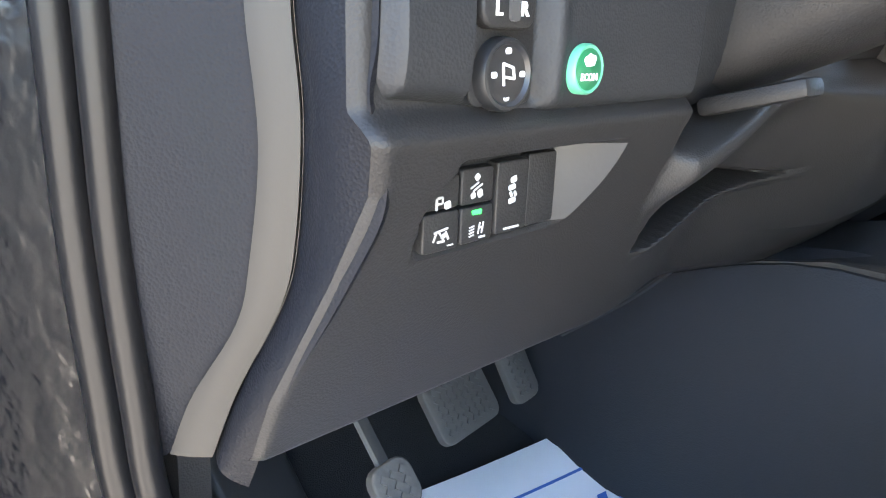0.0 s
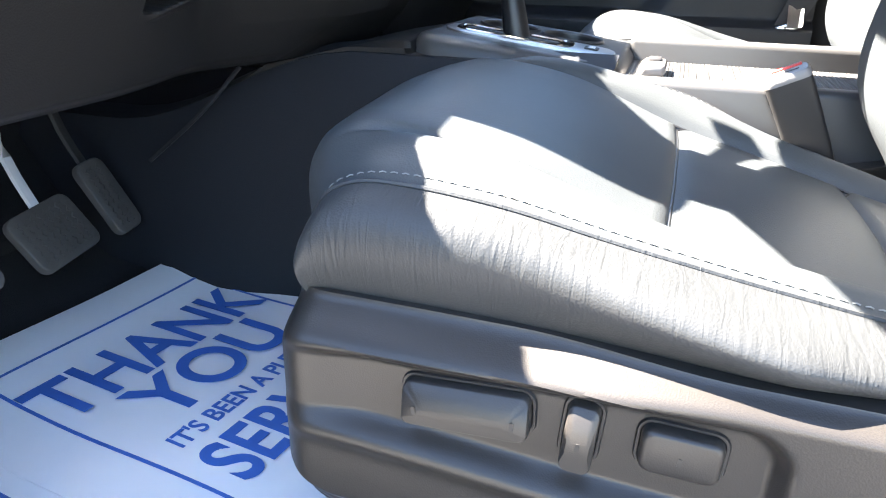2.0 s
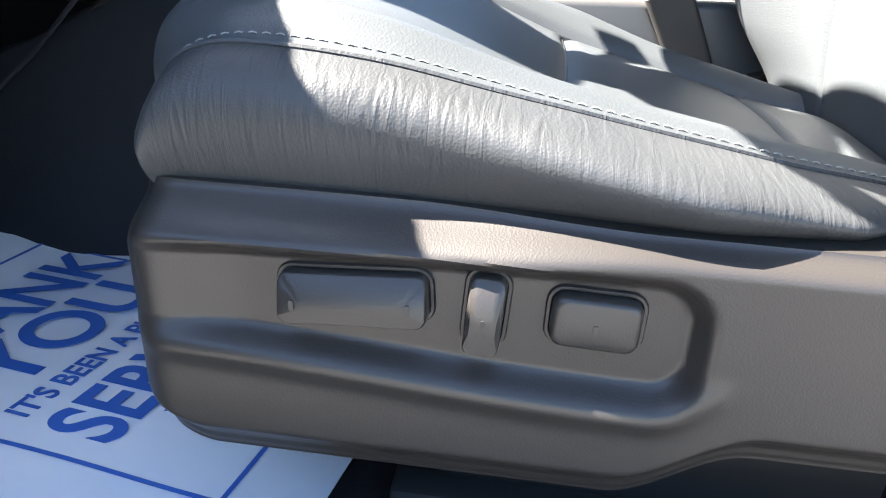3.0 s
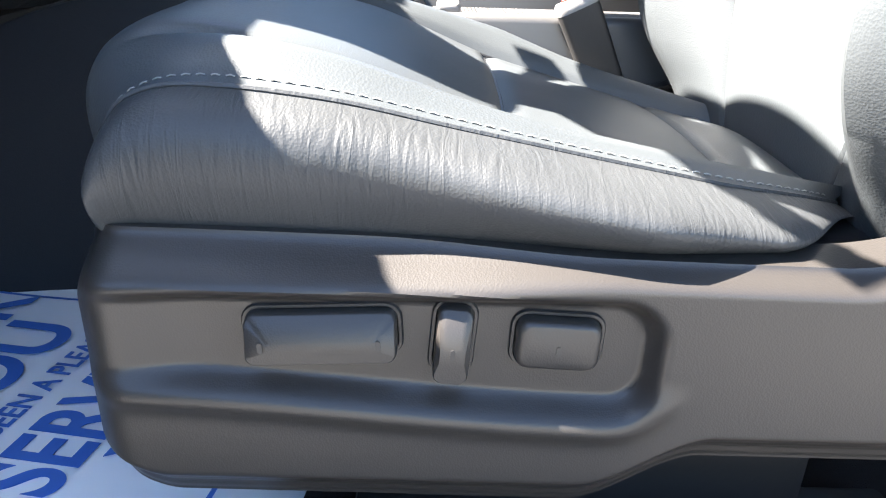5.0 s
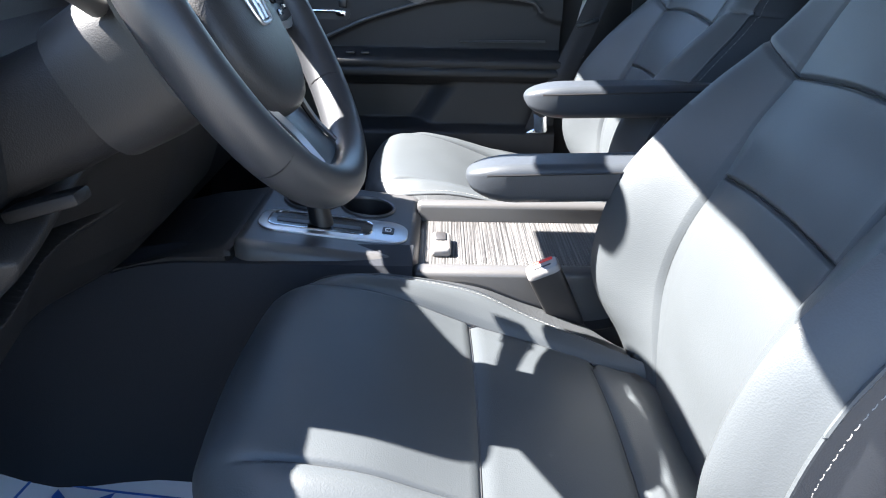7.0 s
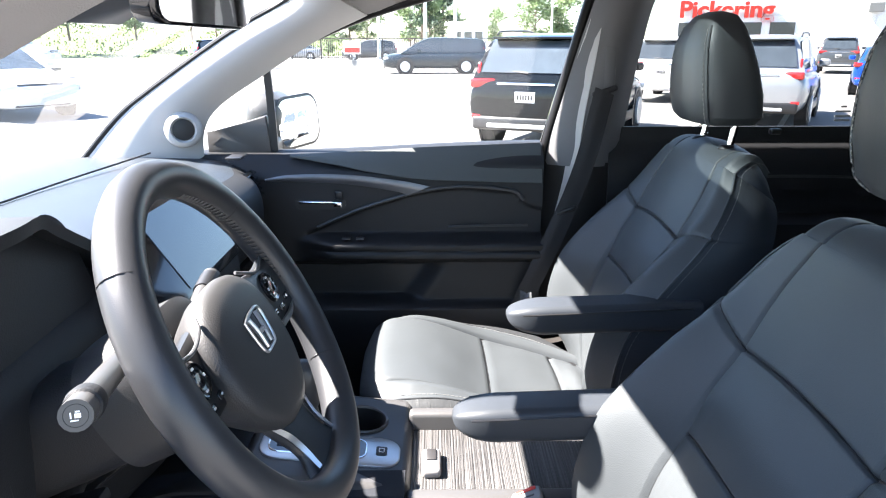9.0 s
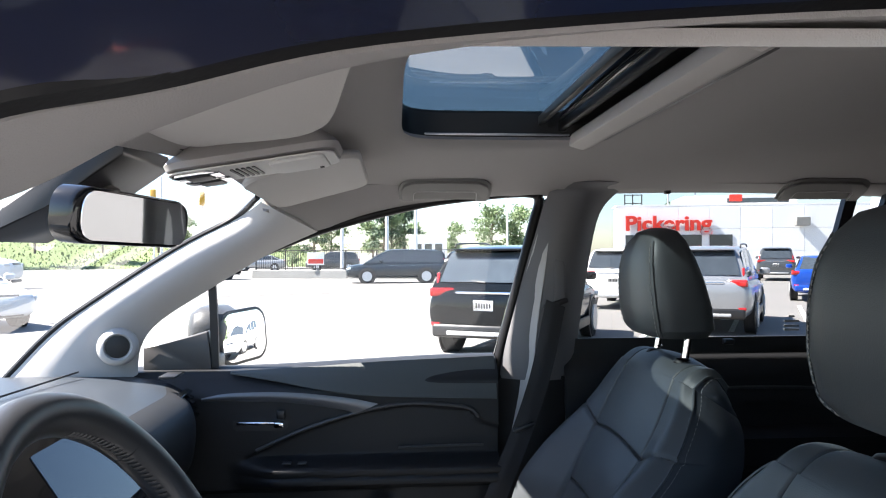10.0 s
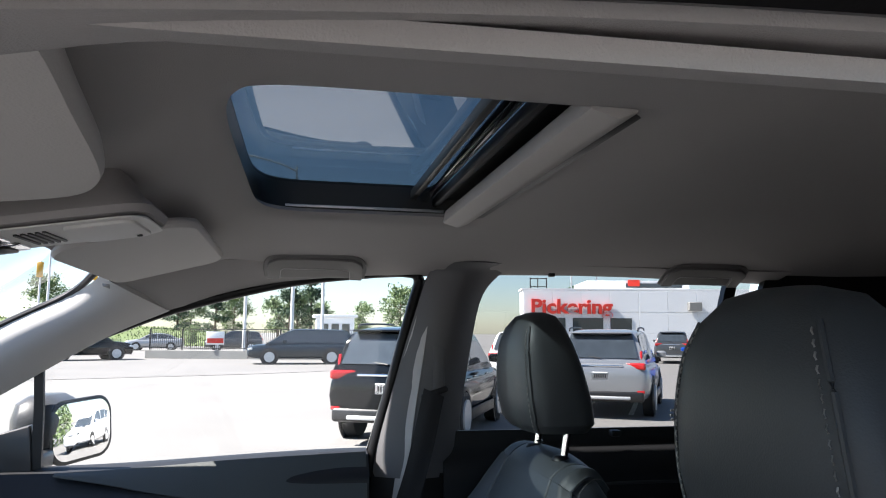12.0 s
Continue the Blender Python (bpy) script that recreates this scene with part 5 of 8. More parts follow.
for x, y, w, h in ((-0.0012, 0.0, 0.0040, 0.0032), (-0.0012, 0.0026, 0.0030, 0.0012), (0.0030, 0.0004, 0.0010, 0.0042), (0.0010, -0.0032, 0.0050, 0.0010)):
    plate(bm, rounded(h, w, 0.0004, 3), sm @ Matrix.Translation((y, x, 0.0296)), 0.0005)
part("icon", bm, WHITE, kn)

# pedals
for nm, c, w, h, rx, arm, lab in (("brake_pedal", (-0.357, 0.530, 0.545), 0.102, 0.080, 35, (-0.35, 0.62, 0.80), "worn ribbed rubber brake pedal"),
                                  ("accelerator_pedal", (-0.243, 0.546, 0.555), 0.050, 0.112, 28, (-0.235, 0.66, 0.80), "long rubber accelerator pedal"),
                                  ("parking_brake_pedal", (-0.572, 0.392, 0.603), 0.044, 0.046, 38, (-0.60, 0.50, 0.82), "small square parking brake pedal")):
    pd = thing(nm, c, lab, "pedal")
    m = frame_of(c, (1, 0.03, 0.12), (0, -math.cos(radians(rx)), math.sin(radians(rx))))
    bm = plate(B(), rounded(w, h, 0.014, 4), m @ Matrix.Translation((0, 0, -0.012)), 0.012, 0.003)
    pad = part("pad", bm, PEDAL, pd)
    bm = B()
    nx, ny = int((w - 0.012) / 0.0105), int((h - 0.012) / 0.0105)
    for i in range(nx):
        for j in range(ny):
            q = m @ Matrix.Translation(((i - (nx - 1) / 2) * 0.0105, (j - (ny - 1) / 2) * 0.0105, 0)) @ Matrix.Rotation(radians(45), 4, "Z")
            plate(bm, [(-0.0032, -0.0032), (0.0032, -0.0032), (0.0032, 0.0032), (-0.0032, 0.0032)], q, 0.002)
    part("tread", bm, PEDAL, pad)
    bm = tube(B(), curve([Vector(c) + Vector((0, 0.012, 0.0)), Vector(c).lerp(Vector(arm), 0.4) + Vector((0, 0.03, 0)), arm], 10), 0.008, 8, flat=0.6)
    part("arm", bm, POLE if nm == "brake_pedal" else IRON, pd)
footrest = thing("footrest", (-0.60, 0.62, 0.45), "black plastic dead pedal footrest", "footrest")
bm = B()
box(bm, (-0.60, 0.62, 0.50), (0.10, 0.03, 0.24), 0.012, 3, turn(-40, 0, 8))
part("pad", bm, BLACK, footrest)

# ---- seats ----
CX = -0.396                       # centre of the driver's seat
# middle line of the cushion and its two piped edges, front edge first, as (y, z)
CUSH = [(0.036, 0.665), (0.058, 0.70), (0.062, 0.735), (0.043, 0.764), (0.0, 0.779), (-0.09, 0.763), (-0.20, 0.717), (-0.30, 0.692), (-0.40, 0.668), (-0.47, 0.655)]
EDGE_OUT = [(0.024, 0.668), (0.028, 0.702), (0.018, 0.730), (0.002, 0.746), (-0.031, 0.752), (-0.10, 0.745), (-0.20, 0.726), (-0.30, 0.705), (-0.37, 0.689), (-0.41, 0.676)]
EDGE_IN = [(0.024, 0.668), (0.030, 0.705), (0.022, 0.736), (0.004, 0.754), (-0.031, 0.762), (-0.10, 0.762), (-0.20, 0.744), (-0.28, 0.712), (-0.36, 0.690), (-0.41, 0.676)]
EDGE_W = [0.208, 0.212, 0.212, 0.211, 0.210, 0.210, 0.209, 0.196, 0.172, 0.145]


def eased(*tab):
    """Denser, rounded version of a table."""
    return [(p.x, p.y) for p in curve([Vector((a, b, 0)) for a, b in tab], 90)]


SPINE = [(-0.430, 0.655), (-0.430, 0.73), (-0.433, 0.80), (-0.447, 0.87), (-0.474, 0.936), (-0.502, 0.99), (-0.532, 1.043), (-0.560, 1.10), (-0.584, 1.15), (-0.603, 1.185), (-0.633, 1.203), (-0.667, 1.198), (-0.692, 1.17)]
BACK_W = eased((0.64, 0.190), (0.70, 0.225), (0.77, 0.246), (0.85, 0.250), (0.95, 0.248), (1.03, 0.244), (1.08, 0.234), (1.12, 0.220), (1.15, 0.204), (1.18, 0.176), (1.21, 0.150))
BOLSTER = eased((0.63, 0.008), (0.69, 0.030), (0.74, 0.062), (0.79, 0.078), (0.87, 0.077), (0.92, 0.068), (1.0, 0.042), (1.08, 0.014), (1.14, 0.004), (1.22, 0.0))
INSERT = eased((0.64, 0.095), (0.74, 0.120), (0.80, 0.132), (0.88, 0.126), (0.936, 0.121), (1.043, 0.129), (1.12, 0.130), (1.22, 0.105))


def dense(w, seams, n=44):
    """Samples across -w..w, denser at the seams (fractions of w)."""
    out = {-w + 2 * w * k / n for k in range(n + 1)}
    for s in seams:
        for d in (-0.008, -0.005, -0.0025, 0, 0.0025, 0.005, 0.008):
            for g in (1, -1):
                v = g * (s + d)
                if abs(v) < w:
                    out.add(v)
    return sorted(out)


def along(pts, keys, n=90, col=0):
    """Dense stations on a path, finer where the coordinate passes a key."""
    base = curve([Vector((a, b, 0)) for a, b in pts], n)
    out = []
    for p, q in zip(base, base[1:]):
        near = any(abs((p[col] + q[col]) / 2 - k) < 0.012 for k in keys)
        m = 4 if near else 1
        for i in range(m):
            out.append(p.lerp(q, i / m))
    out.append(base[-1])
    return out


def ruled(bm, top, bottom, out, m=12, power=1.0):
    """Puffed panel between two edges; out gives the puff at an edge point."""
    rows = []
    for a, b in zip(top, bottom):
        puff = min(1.0, (a - b).length / 0.05)
        rows.append([a.lerp(b, k / m) + out(a) * puff * math.sin(math.pi * (k / m) ** power) for k in range(m + 1)])
    sheet(bm, rows)


def seat(side, label, hy=0.0, lean=0.0, arm=(0.0, 0.0)):
    """A leather bucket seat built at the driver's place; side: +1 puts the armrest on +x."""
    s = thing("car_seat", (CX, -0.2, FLOOR), label, "seat", "front seats")
    # cushion
    n_st = 150
    mid = curve([Vector((0, a, b)) for a, b in CUSH], n_st)
    rim = {}
    for g in (1, -1):
        tab = EDGE_IN if g == side else EDGE_OUT
        rim[g] = curve([Vector((g * w, a, b)) for (a, b), w in zip(tab, EDGE_W)], n_st)
    ts = sorted({k / 24 for k in range(-24, 25)} | {g * (0.755 + d) for g in (1, -1) for d in (-0.03, -0.018, -0.009, 0, 0.009, 0.018, 0.03)})
    rows, edges = [], {1: [], -1: []}
    for i, c in enumerate(mid):
        d = mid[min(i + 1, n_st - 1)] - mid[max(i - 1, 0)]
        nn = Vector((0, d.z, -d.y)).normalized()
        row = []
        for u in ts:
            e, au = rim[1 if u >= 0 else -1][i], abs(u)
            k = smooth(0.66, 1.0, au)
            p = Vector((e.x * au, c.y + (e.y - c.y) * (0.25 * au ** 3 + 0.75 * k), c.z + (e.z - c.z) * (0.12 * au ** 2 + 0.88 * k)))
            y = p.y
            off = 0.011 * math.sin(math.pi * smooth(0.72, 1.0, au)) * smooth(0.02, -0.05, y) + 0.006 * math.cos(math.pi * min(au, 0.755) / 1.51)
            front = smooth(0.035, -0.02, y)
            off -= 0.0055 * dent(au, 0.755, 0.014) * front
            if au < 0.75:
                off -= 0.006 * (dent(y, -0.200, 0.0035) + dent(y, -0.356, 0.0045))
                off += 0.005 * math.sin(math.pi * min(1, max(0, (-0.20 - y) / 0.156))) * math.cos(math.pi * au / 1.51)
                off += 0.010 * math.sin(math.pi * smooth(-0.356, -0.44, y)) * math.cos(math.pi * au / 1.51)
            off += 0.0012 * noise.noise(Vector((p.x * 14, y * 14, side)))
            row.append(Vector((CX, 0, 0)) + p + nn * off)
        rows.append(row)
        edges[-1].append(row[0])
        edges[1].append(row[-1])
    bm = B()
    sheet(bm, rows)
    cush = part("seat_cushion", bm, LEATHER, s)

    def seam_line(bms, pts):
        tube(bms, pts, 0.0015, 5)
    near = lambda v: min(range(len(ts)), key=lambda i: abs(ts[i] - v))
    for g in (1, -1):
        bms = B()
        seam_line(bms, [r[near(g * 0.755)] for r, c in zip(rows, mid) if c.y < 0.0][::2])
        part("seam", bms, BLACK, cush)
    for yy in (-0.200, -0.356):
        bms = B()
        pts = []
        for i in [i for i, v in enumerate(ts) if abs(v) < 0.756]:
            pts.append(min((r[i] for r in rows), key=lambda p: abs(p.y - yy) + (1 if p.z < 0.66 else 0)))
        seam_line(bms, pts)
        part("seam", bms, BLACK, cush)
    for g in (1, -1):
        e = edges[g]
        bot = []
        for p in e:
            yb = min(0.020, p.y)
            bot.append(Vector((CX + g * (0.222 - 0.060 * smooth(-0.33, -0.42, yb)), yb - 0.002, min(p.z, 0.666 + 0.010 * smooth(-0.25, -0.42, yb)))))
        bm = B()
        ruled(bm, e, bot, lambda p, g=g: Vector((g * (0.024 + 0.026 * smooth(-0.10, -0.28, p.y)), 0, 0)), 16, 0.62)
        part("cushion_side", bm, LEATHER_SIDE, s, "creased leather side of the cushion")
        bm = B()
        k0 = next(i for i, p in enumerate(e) if p.z > 0.676)
        tube(bm, [p + Vector((g * 0.001, 0, 0.0)) for p in e[k0:]], 0.0017, 6)
        part("piping", bm, LEATHER_SIDE, cush)
        bm = B()
        stitches(bm, [r[-2 if g > 0 else 1] + Vector((0, 0, 0.0004)) for r in rows[k0 + 2:-4:2]], 0.0048, 0.0029, 0.00045)
        part("stitching", bm, THREAD, cush, "pale stitching along the piped edge")
    # backrest
    sb = along([(a, b) for a, b in SPINE], (0.937, 1.046), n=420, col=1)
    rows, edges = [], {1: [], -1: []}
    xs_ref = dense(0.232, (0.132,))
    for i, p in enumerate(sb):
        d = sb[min(i + 1, len(sb) - 1)] - sb[max(i - 1, 0)]
        nn = Vector((0, d.y, -d.x)).normalized()
        y, z = p.x, p.y
        w = lerp_tab(BACK_W, z) if y > -0.60 else 0.172 - 0.03 * smooth(-0.60, -0.69, y)
        row = []
        for xr in xs_ref:
            ax = abs(xr)
            so = lerp_tab(INSERT, z) if y > -0.60 else 0.112
            x = math.copysign(ax / 0.132 * so if ax <= 0.132 else so + (ax - 0.132) / 0.100 * (w - so), xr)
            hb = lerp_tab(BOLSTER, z) if y > -0.60 else 0.0
            bol = hb * (smooth(0.116, 0.208, ax) - 0.40 * smooth(0.200, 0.234, ax) ** 1.6)
            off = bol - 0.014 * smooth(0.196, 0.232, ax) + 0.007 * math.cos(math.pi * min(ax, 0.132) / 0.264)
            seam_x = 0.132
            off -= 0.006 * dent(ax, seam_x, 0.0028)
            if ax < 0.131:
                off -= 0.0055 * (dent(z, 0.937 + 0.006 * math.cos(math.pi * ax / 0.264), 0.0022) + dent(z, 1.046 + 0.008 * math.cos(math.pi * ax / 0.264), 0.0022))
                off += 0.004 * math.sin(math.pi * smooth(0.937, 1.047, z))
            else:
                zt = 1.046 + (ax - 0.132) * 0.30
                off -= 0.005 * dent(z, zt, 0.0032)
            off += 0.0014 * noise.noise(Vector((x * 12, z * 12, 3 + side)))
            row.append(Vector((CX + lean + x, y, z)) + nn * off)
        rows.append(row)
        edges[-1].append(row[0])
        edges[1].append(row[-1])
    bm = B()
    sheet(bm, rows)
    back = part("backrest", bm, LEATHER, s)
    near = lambda v: min(range(len(xs_ref)), key=lambda i: abs(xs_ref[i] - v))
    for g in (1, -1):
        bms = B()
        seam_line(bms, [r[near(g * 0.132)] for r, p in zip(rows, sb) if p.x > -0.60][::3])
        part("seam", bms, BLACK, back)
        bms = B()
        pts = []
        for i in [i for i, v in enumerate(xs_ref) if 0.132 <= g * v <= 0.225]:
            zz6 = 1.046 + (abs(xs_ref[i]) - 0.132) * 0.30
            pts.append(rows[min(range(len(sb)), key=lambda q: abs(sb[q].y - zz6) if sb[q].x > -0.6 else 9)][i])
        seam_line(bms, pts)
        part("seam", bms, BLACK, back)
    for zc, dd in ((0.937, -0.006), (1.046, -0.008)):
        bms = B()
        pts = []
        for i in [i for i, v in enumerate(xs_ref) if abs(v) <= 0.1325]:
            zz6 = zc - dd * math.cos(math.pi * abs(xs_ref[i]) / 0.264)
            pts.append(rows[min(range(len(sb)), key=lambda q: abs(sb[q].y - zz6) if sb[q].x > -0.6 else 9)][i])
        seam_line(bms, pts)
        part("seam", bms, BLACK, back)
    rear = {}
    for g in (1, -1):
        e = edges[g]
        bot = []
        for p, q in zip(e, sb):
            zz3 = p.z if p.z < 1.06 else 1.06 + (p.z - 1.06) * 0.55
            over = smooth(-0.585, -0.69, q.x)
            bot.append(Vector((CX + (p.x - CX) * (0.93 + 0.02 * over), -0.54 - 0.32 * (min(zz3, 1.12) - 0.65) - 0.006 * over, zz3 - 0.012 * over)))
        rear[g] = bot
        bm = B()
        ruled(bm, e, bot, lambda p, g=g: Vector((g * 0.016, 0, 0)), 10)
        # darker leather colour carries the shade on this side
        part("backrest_side", bm, LEATHER_SHADED, s)
        bm = B()
        tube(bm, [p + Vector((g * 0.001, 0.0, 0.0005)) for p in e], 0.0022, 6)
        part("piping", bm, LEATHER, back)
        bm = B()
        stitches(bm, [p + Vector((g * 0.007, -0.010, 0.0)) for p in e[4:-8:3]], 0.0056, 0.0032, 0.0004, Vector((g * 0.0008, 0, 0)))
        part("stitching", bm, THREAD, back, "pale stitching along the edge")
    bm = B()
    sheet(bm, [[a, a.lerp(b, 0.25) + Vector((0, -0.012, 0)), a.lerp(b, 0.75) + Vector((0, -0.012, 0)), b] for a, b in zip(rear[-1], rear[1])])
    part("back_panel", bm, PLASTIC, s)
    # headrest on two posts
    # rows: height, half width, front and back of the pad
    hr = Matrix.Translation((CX, hy + 0.072, 1.243))
    pad = [(z, a, (f - b) / 2, (f + b) / 2) for z, a, f, b in ((0.0, 0.055, -0.690, -0.755), (0.005, 0.092, -0.668, -0.775), (0.02, 0.110, -0.656, -0.783), (0.06, 0.115, -0.648, -0.777), (0.11, 0.109, -0.646, -0.764), (0.150, 0.097, -0.650, -0.750), (0.180, 0.080, -0.660, -0.738), (0.199, 0.058, -0.674, -0.727), (0.206, 0.026, -0.690, -0.712))]
    bm = superloft(B(), pad, hr, 44, 3.6)
    head = part("headrest", bm, LEATHER, s, "wedge-shaped leather headrest")
    for g in (1, -1):
        cut = pad[1:7]
        line = [hr @ Vector((g * 0.80 * a, o + 0.848 * b, z)) for z, a, b, o in cut]
        bm = stitches(B(), curve(line, 30), 0.0055, 0.0035, 0.0008, Vector((0, 0.0010, 0)))
        part("stitching", bm, THREAD, head)
        bm = tube(B(), curve([hr @ Vector((g * 0.86 * a, o + 0.785 * b, z)) for z, a, b, o in cut], 30), 0.0022, 6)
        part("seam", bm, LEATHER, head)
        px = CX + g * 0.068
        bm = tube(B(), [(px, -0.663 + hy, 1.262), (px, -0.648 + hy, 1.165)], 0.0065, 12)
        for k in range(4 if g > 0 else 0):
            lathe(bm, [(0.0066, -0.002), (0.0078, 0.0), (0.0066, 0.002)], Matrix.Translation((px, -0.655 + hy + k * 0.0018 - 0.002, 1.215 - 0.012 * k)), 10)
        part("headrest_post", bm, CHROME, s, "chrome headrest post")
        bm = lathe(B(), [(0.017, -0.004), (0.017, 0.004), (0.012, 0.010), (0.008, 0.011)], Matrix.Translation((px, -0.650 + hy, 1.200)), 18)
        part("post_guide", bm, BLACK, s)
    # base and side trims
    bm = B()
    box(bm, (CX, -0.22, 0.60), (0.40, 0.42, 0.14), 0.02)
    box(bm, (CX, -0.28, 0.49), (0.34, 0.30, 0.10), 0.01)
    part("seat_base", bm, BLACK, s)
    for g in (1, -1):
        bm = B()
        box(bm, (CX + g * 0.17, -0.30, 0.434), (0.045, 0.40, 0.03), 0.006)
        part("rail", bm, IRON, s)
    for g in (1, -1):
        def shield(y, v, g=g):
            """Side trim: v runs 0 at the bottom edge to 1 at the top."""
            zb = 0.521 + 0.034 * smooth(-0.235, -0.31, y) + 0.016 * smooth(-0.01, 0.04, y)
            zt = 0.679 + 0.003 * math.sin((y + 0.2) * 6) + 0.03 * smooth(-0.36, -0.50, y) - 0.03 * smooth(0.005, 0.056, y) ** 2
            z = zb + (zt - zb) * v
            x = 0.264
            x -= 0.045 * smooth(0.0, 0.055, y) ** 2 + 0.02 * smooth(0.03, 0.055, y)
            roll = 0.030 - 0.016 * smooth(-0.12, -0.25, y)
            x -= roll * smooth(zt - roll, zt, z) ** 1.5
            x -= 0.014 * smooth(zb + 0.02, zb, z)
            # long scooped pocket round the switches, open to the front
            sl = smooth(0.02, -0.25, y)
            cz, hz, rc = 0.6305 - 0.006 * sl, 0.026 + 0.008 * sl, 0.030
            qy, qz = abs(y - 0.10) - (0.378 - rc), abs(z - cz) - (hz - rc * 0.8)
            sd = math.hypot(max(qy, 0), max(qz, 0)) + min(max(qy, qz), 0) - rc * 0.8
            inside = smooth(0.004, -0.008, sd) * smooth(0.045, -0.04, y)
            x -= 0.013 * inside
            x += 0.003 * dent(sd, 0.008, 0.007) * smooth(cz - 0.01, cz - 0.03, z) * smooth(0.04, 0.0, y)
            # lower crease
            x -= 0.007 * smooth(zb + 0.026, zb + 0.016, z) - 0.004 * smooth(zb + 0.012, zb + 0.004, z)
            return Vector((CX + g * x, y, z))
        bm = B()
        ys = [0.056 - 0.60 * k / 260 for k in range(261)]
        rows = []
        for y in ys:
            r = [shield(y, v / 96) for v in range(97)]
            t = r[-1]
            r.append(Vector((t.x - g * 0.03, y, t.z + 0.001)))
            rows.append(r)
        sheet(bm, rows)
        shell(bm, 0.003)
        sh = part("side_shield", bm, SHIELD, s, "dark plastic seat side trim")
        if g == -side:
            xo = CX + g * 0.2505
            for cy, cz, w, h, tilt, dep, nm in ((-0.097, 0.634, 0.078, 0.026, -3, 0.016, "slide_switch"), (-0.165, 0.632, 0.0185, 0.040, 4, 0.017, "recline_switch"), (-0.2195, 0.632, 0.044, 0.028, 2, 0.011, "lumbar_switch")):
                m = frame_of((xo, cy, cz), (0, -1, math.tan(radians(tilt)) * -1) if g < 0 else (0, 1, 0), (g, 0, 0))
                if nm == "lumbar_switch":
                    bm = plate(B(), rounded(w, h, 0.0065, 5), m, dep, 0.0045)
                else:
                    # ridged paddle: the upper third falls back as a facet
                    ol = rounded(w, h, 0.0050, 5)
                    bm = B()
                    rings = [[m @ Vector((x, y, 0)) for x, y in ol]]
                    for f, dz in ((1.0, -0.0050), (0.985, -0.0022), (0.95, -0.0006), (0.90, 0.0)):
                        fx, fy = 1 - (1 - f) * h / max(w, h), 1 - (1 - f) * w / max(w, h) * 0.8
                        rings.append([m @ Vector((x * fx, y * fy, dep + dz - 0.0075 * smooth(0.10 * h, 0.46 * h, y))) for x, y in ol])
                    rings.append([m @ Vector((x * 0.7, y * 0.25 - 0.10 * h, dep)) for x, y in ol])
                    loft(bm, rings)
                sw = part(nm, bm, SHIELD, sh)
                for dx in ((-0.030, 0.030) if w > 0.07 else (0.0,)):
                    bm = B()
                    plate(bm, rounded(0.0025, 0.006, 0.001, 2), m @ Matrix.Translation((dx, -0.002, dep)), 0.0004)
                    part("icon", bm, BUCKLE, sw)
                bm = tube(B(), [m @ Vector((x, y, 0.0012)) for x, y in rounded(w + 0.003, h + 0.003, 0.008, 5)], 0.0015, 6, closed=True, up=(1, 0, 0))
                part("surround", bm, BLACK, sh)
    # armrest
    bm = B()
    ax = CX + side * 0.243
    rows = []
    for k in range(25):
        f = (k / 24) ** 1.7
        y = -0.190 - 0.33 * f + arm[0]
        e = (1 - (1 - min(1, f / 0.20)) ** 2) ** 0.5 if f < 0.20 else 1.0
        e = max(e, 0.08)
        hw, hh, zc = 0.034 * (0.75 + 0.25 * e) * (e ** 0.5), 0.0255 * e, 0.889 + 0.010 * f + arm[1] + 0.006 * (1 - e)
        rr = min(hw, hh) * 0.5
        rows.append([(ax + px, y, zc + pz) for px, pz in rounded(2 * hw, 2 * hh, rr, 5)])
    loft(bm, rows)
    rest = part("armrest", bm, LEATHER_SHADED, s, "padded leather armrest")
    bm = B()
    for dz in (0.012,):
        tube(bm, [(ax - 0.0345, -0.215 + arm[0] - 0.29 * k / 20, 0.892 + arm[1] + dz + 0.012 * k / 20) for k in range(21)], 0.0016, 5)
        tube(bm, [(ax + 0.0345, -0.215 + arm[0] - 0.29 * k / 20, 0.892 + arm[1] + dz + 0.012 * k / 20) for k in range(21)], 0.0016, 5)
    part("seam", bm, BLACK, rest)
    return s


driver = seat(1, "grey leather driver seat with power switches, sun-striped", -0.014)
passenger = seat(-1, "grey leather front passenger seat, partly sunlit", 0.014, arm=(-0.02, 0.048))
passenger.location = (0.344, -0.28, FLOOR + 0.002)

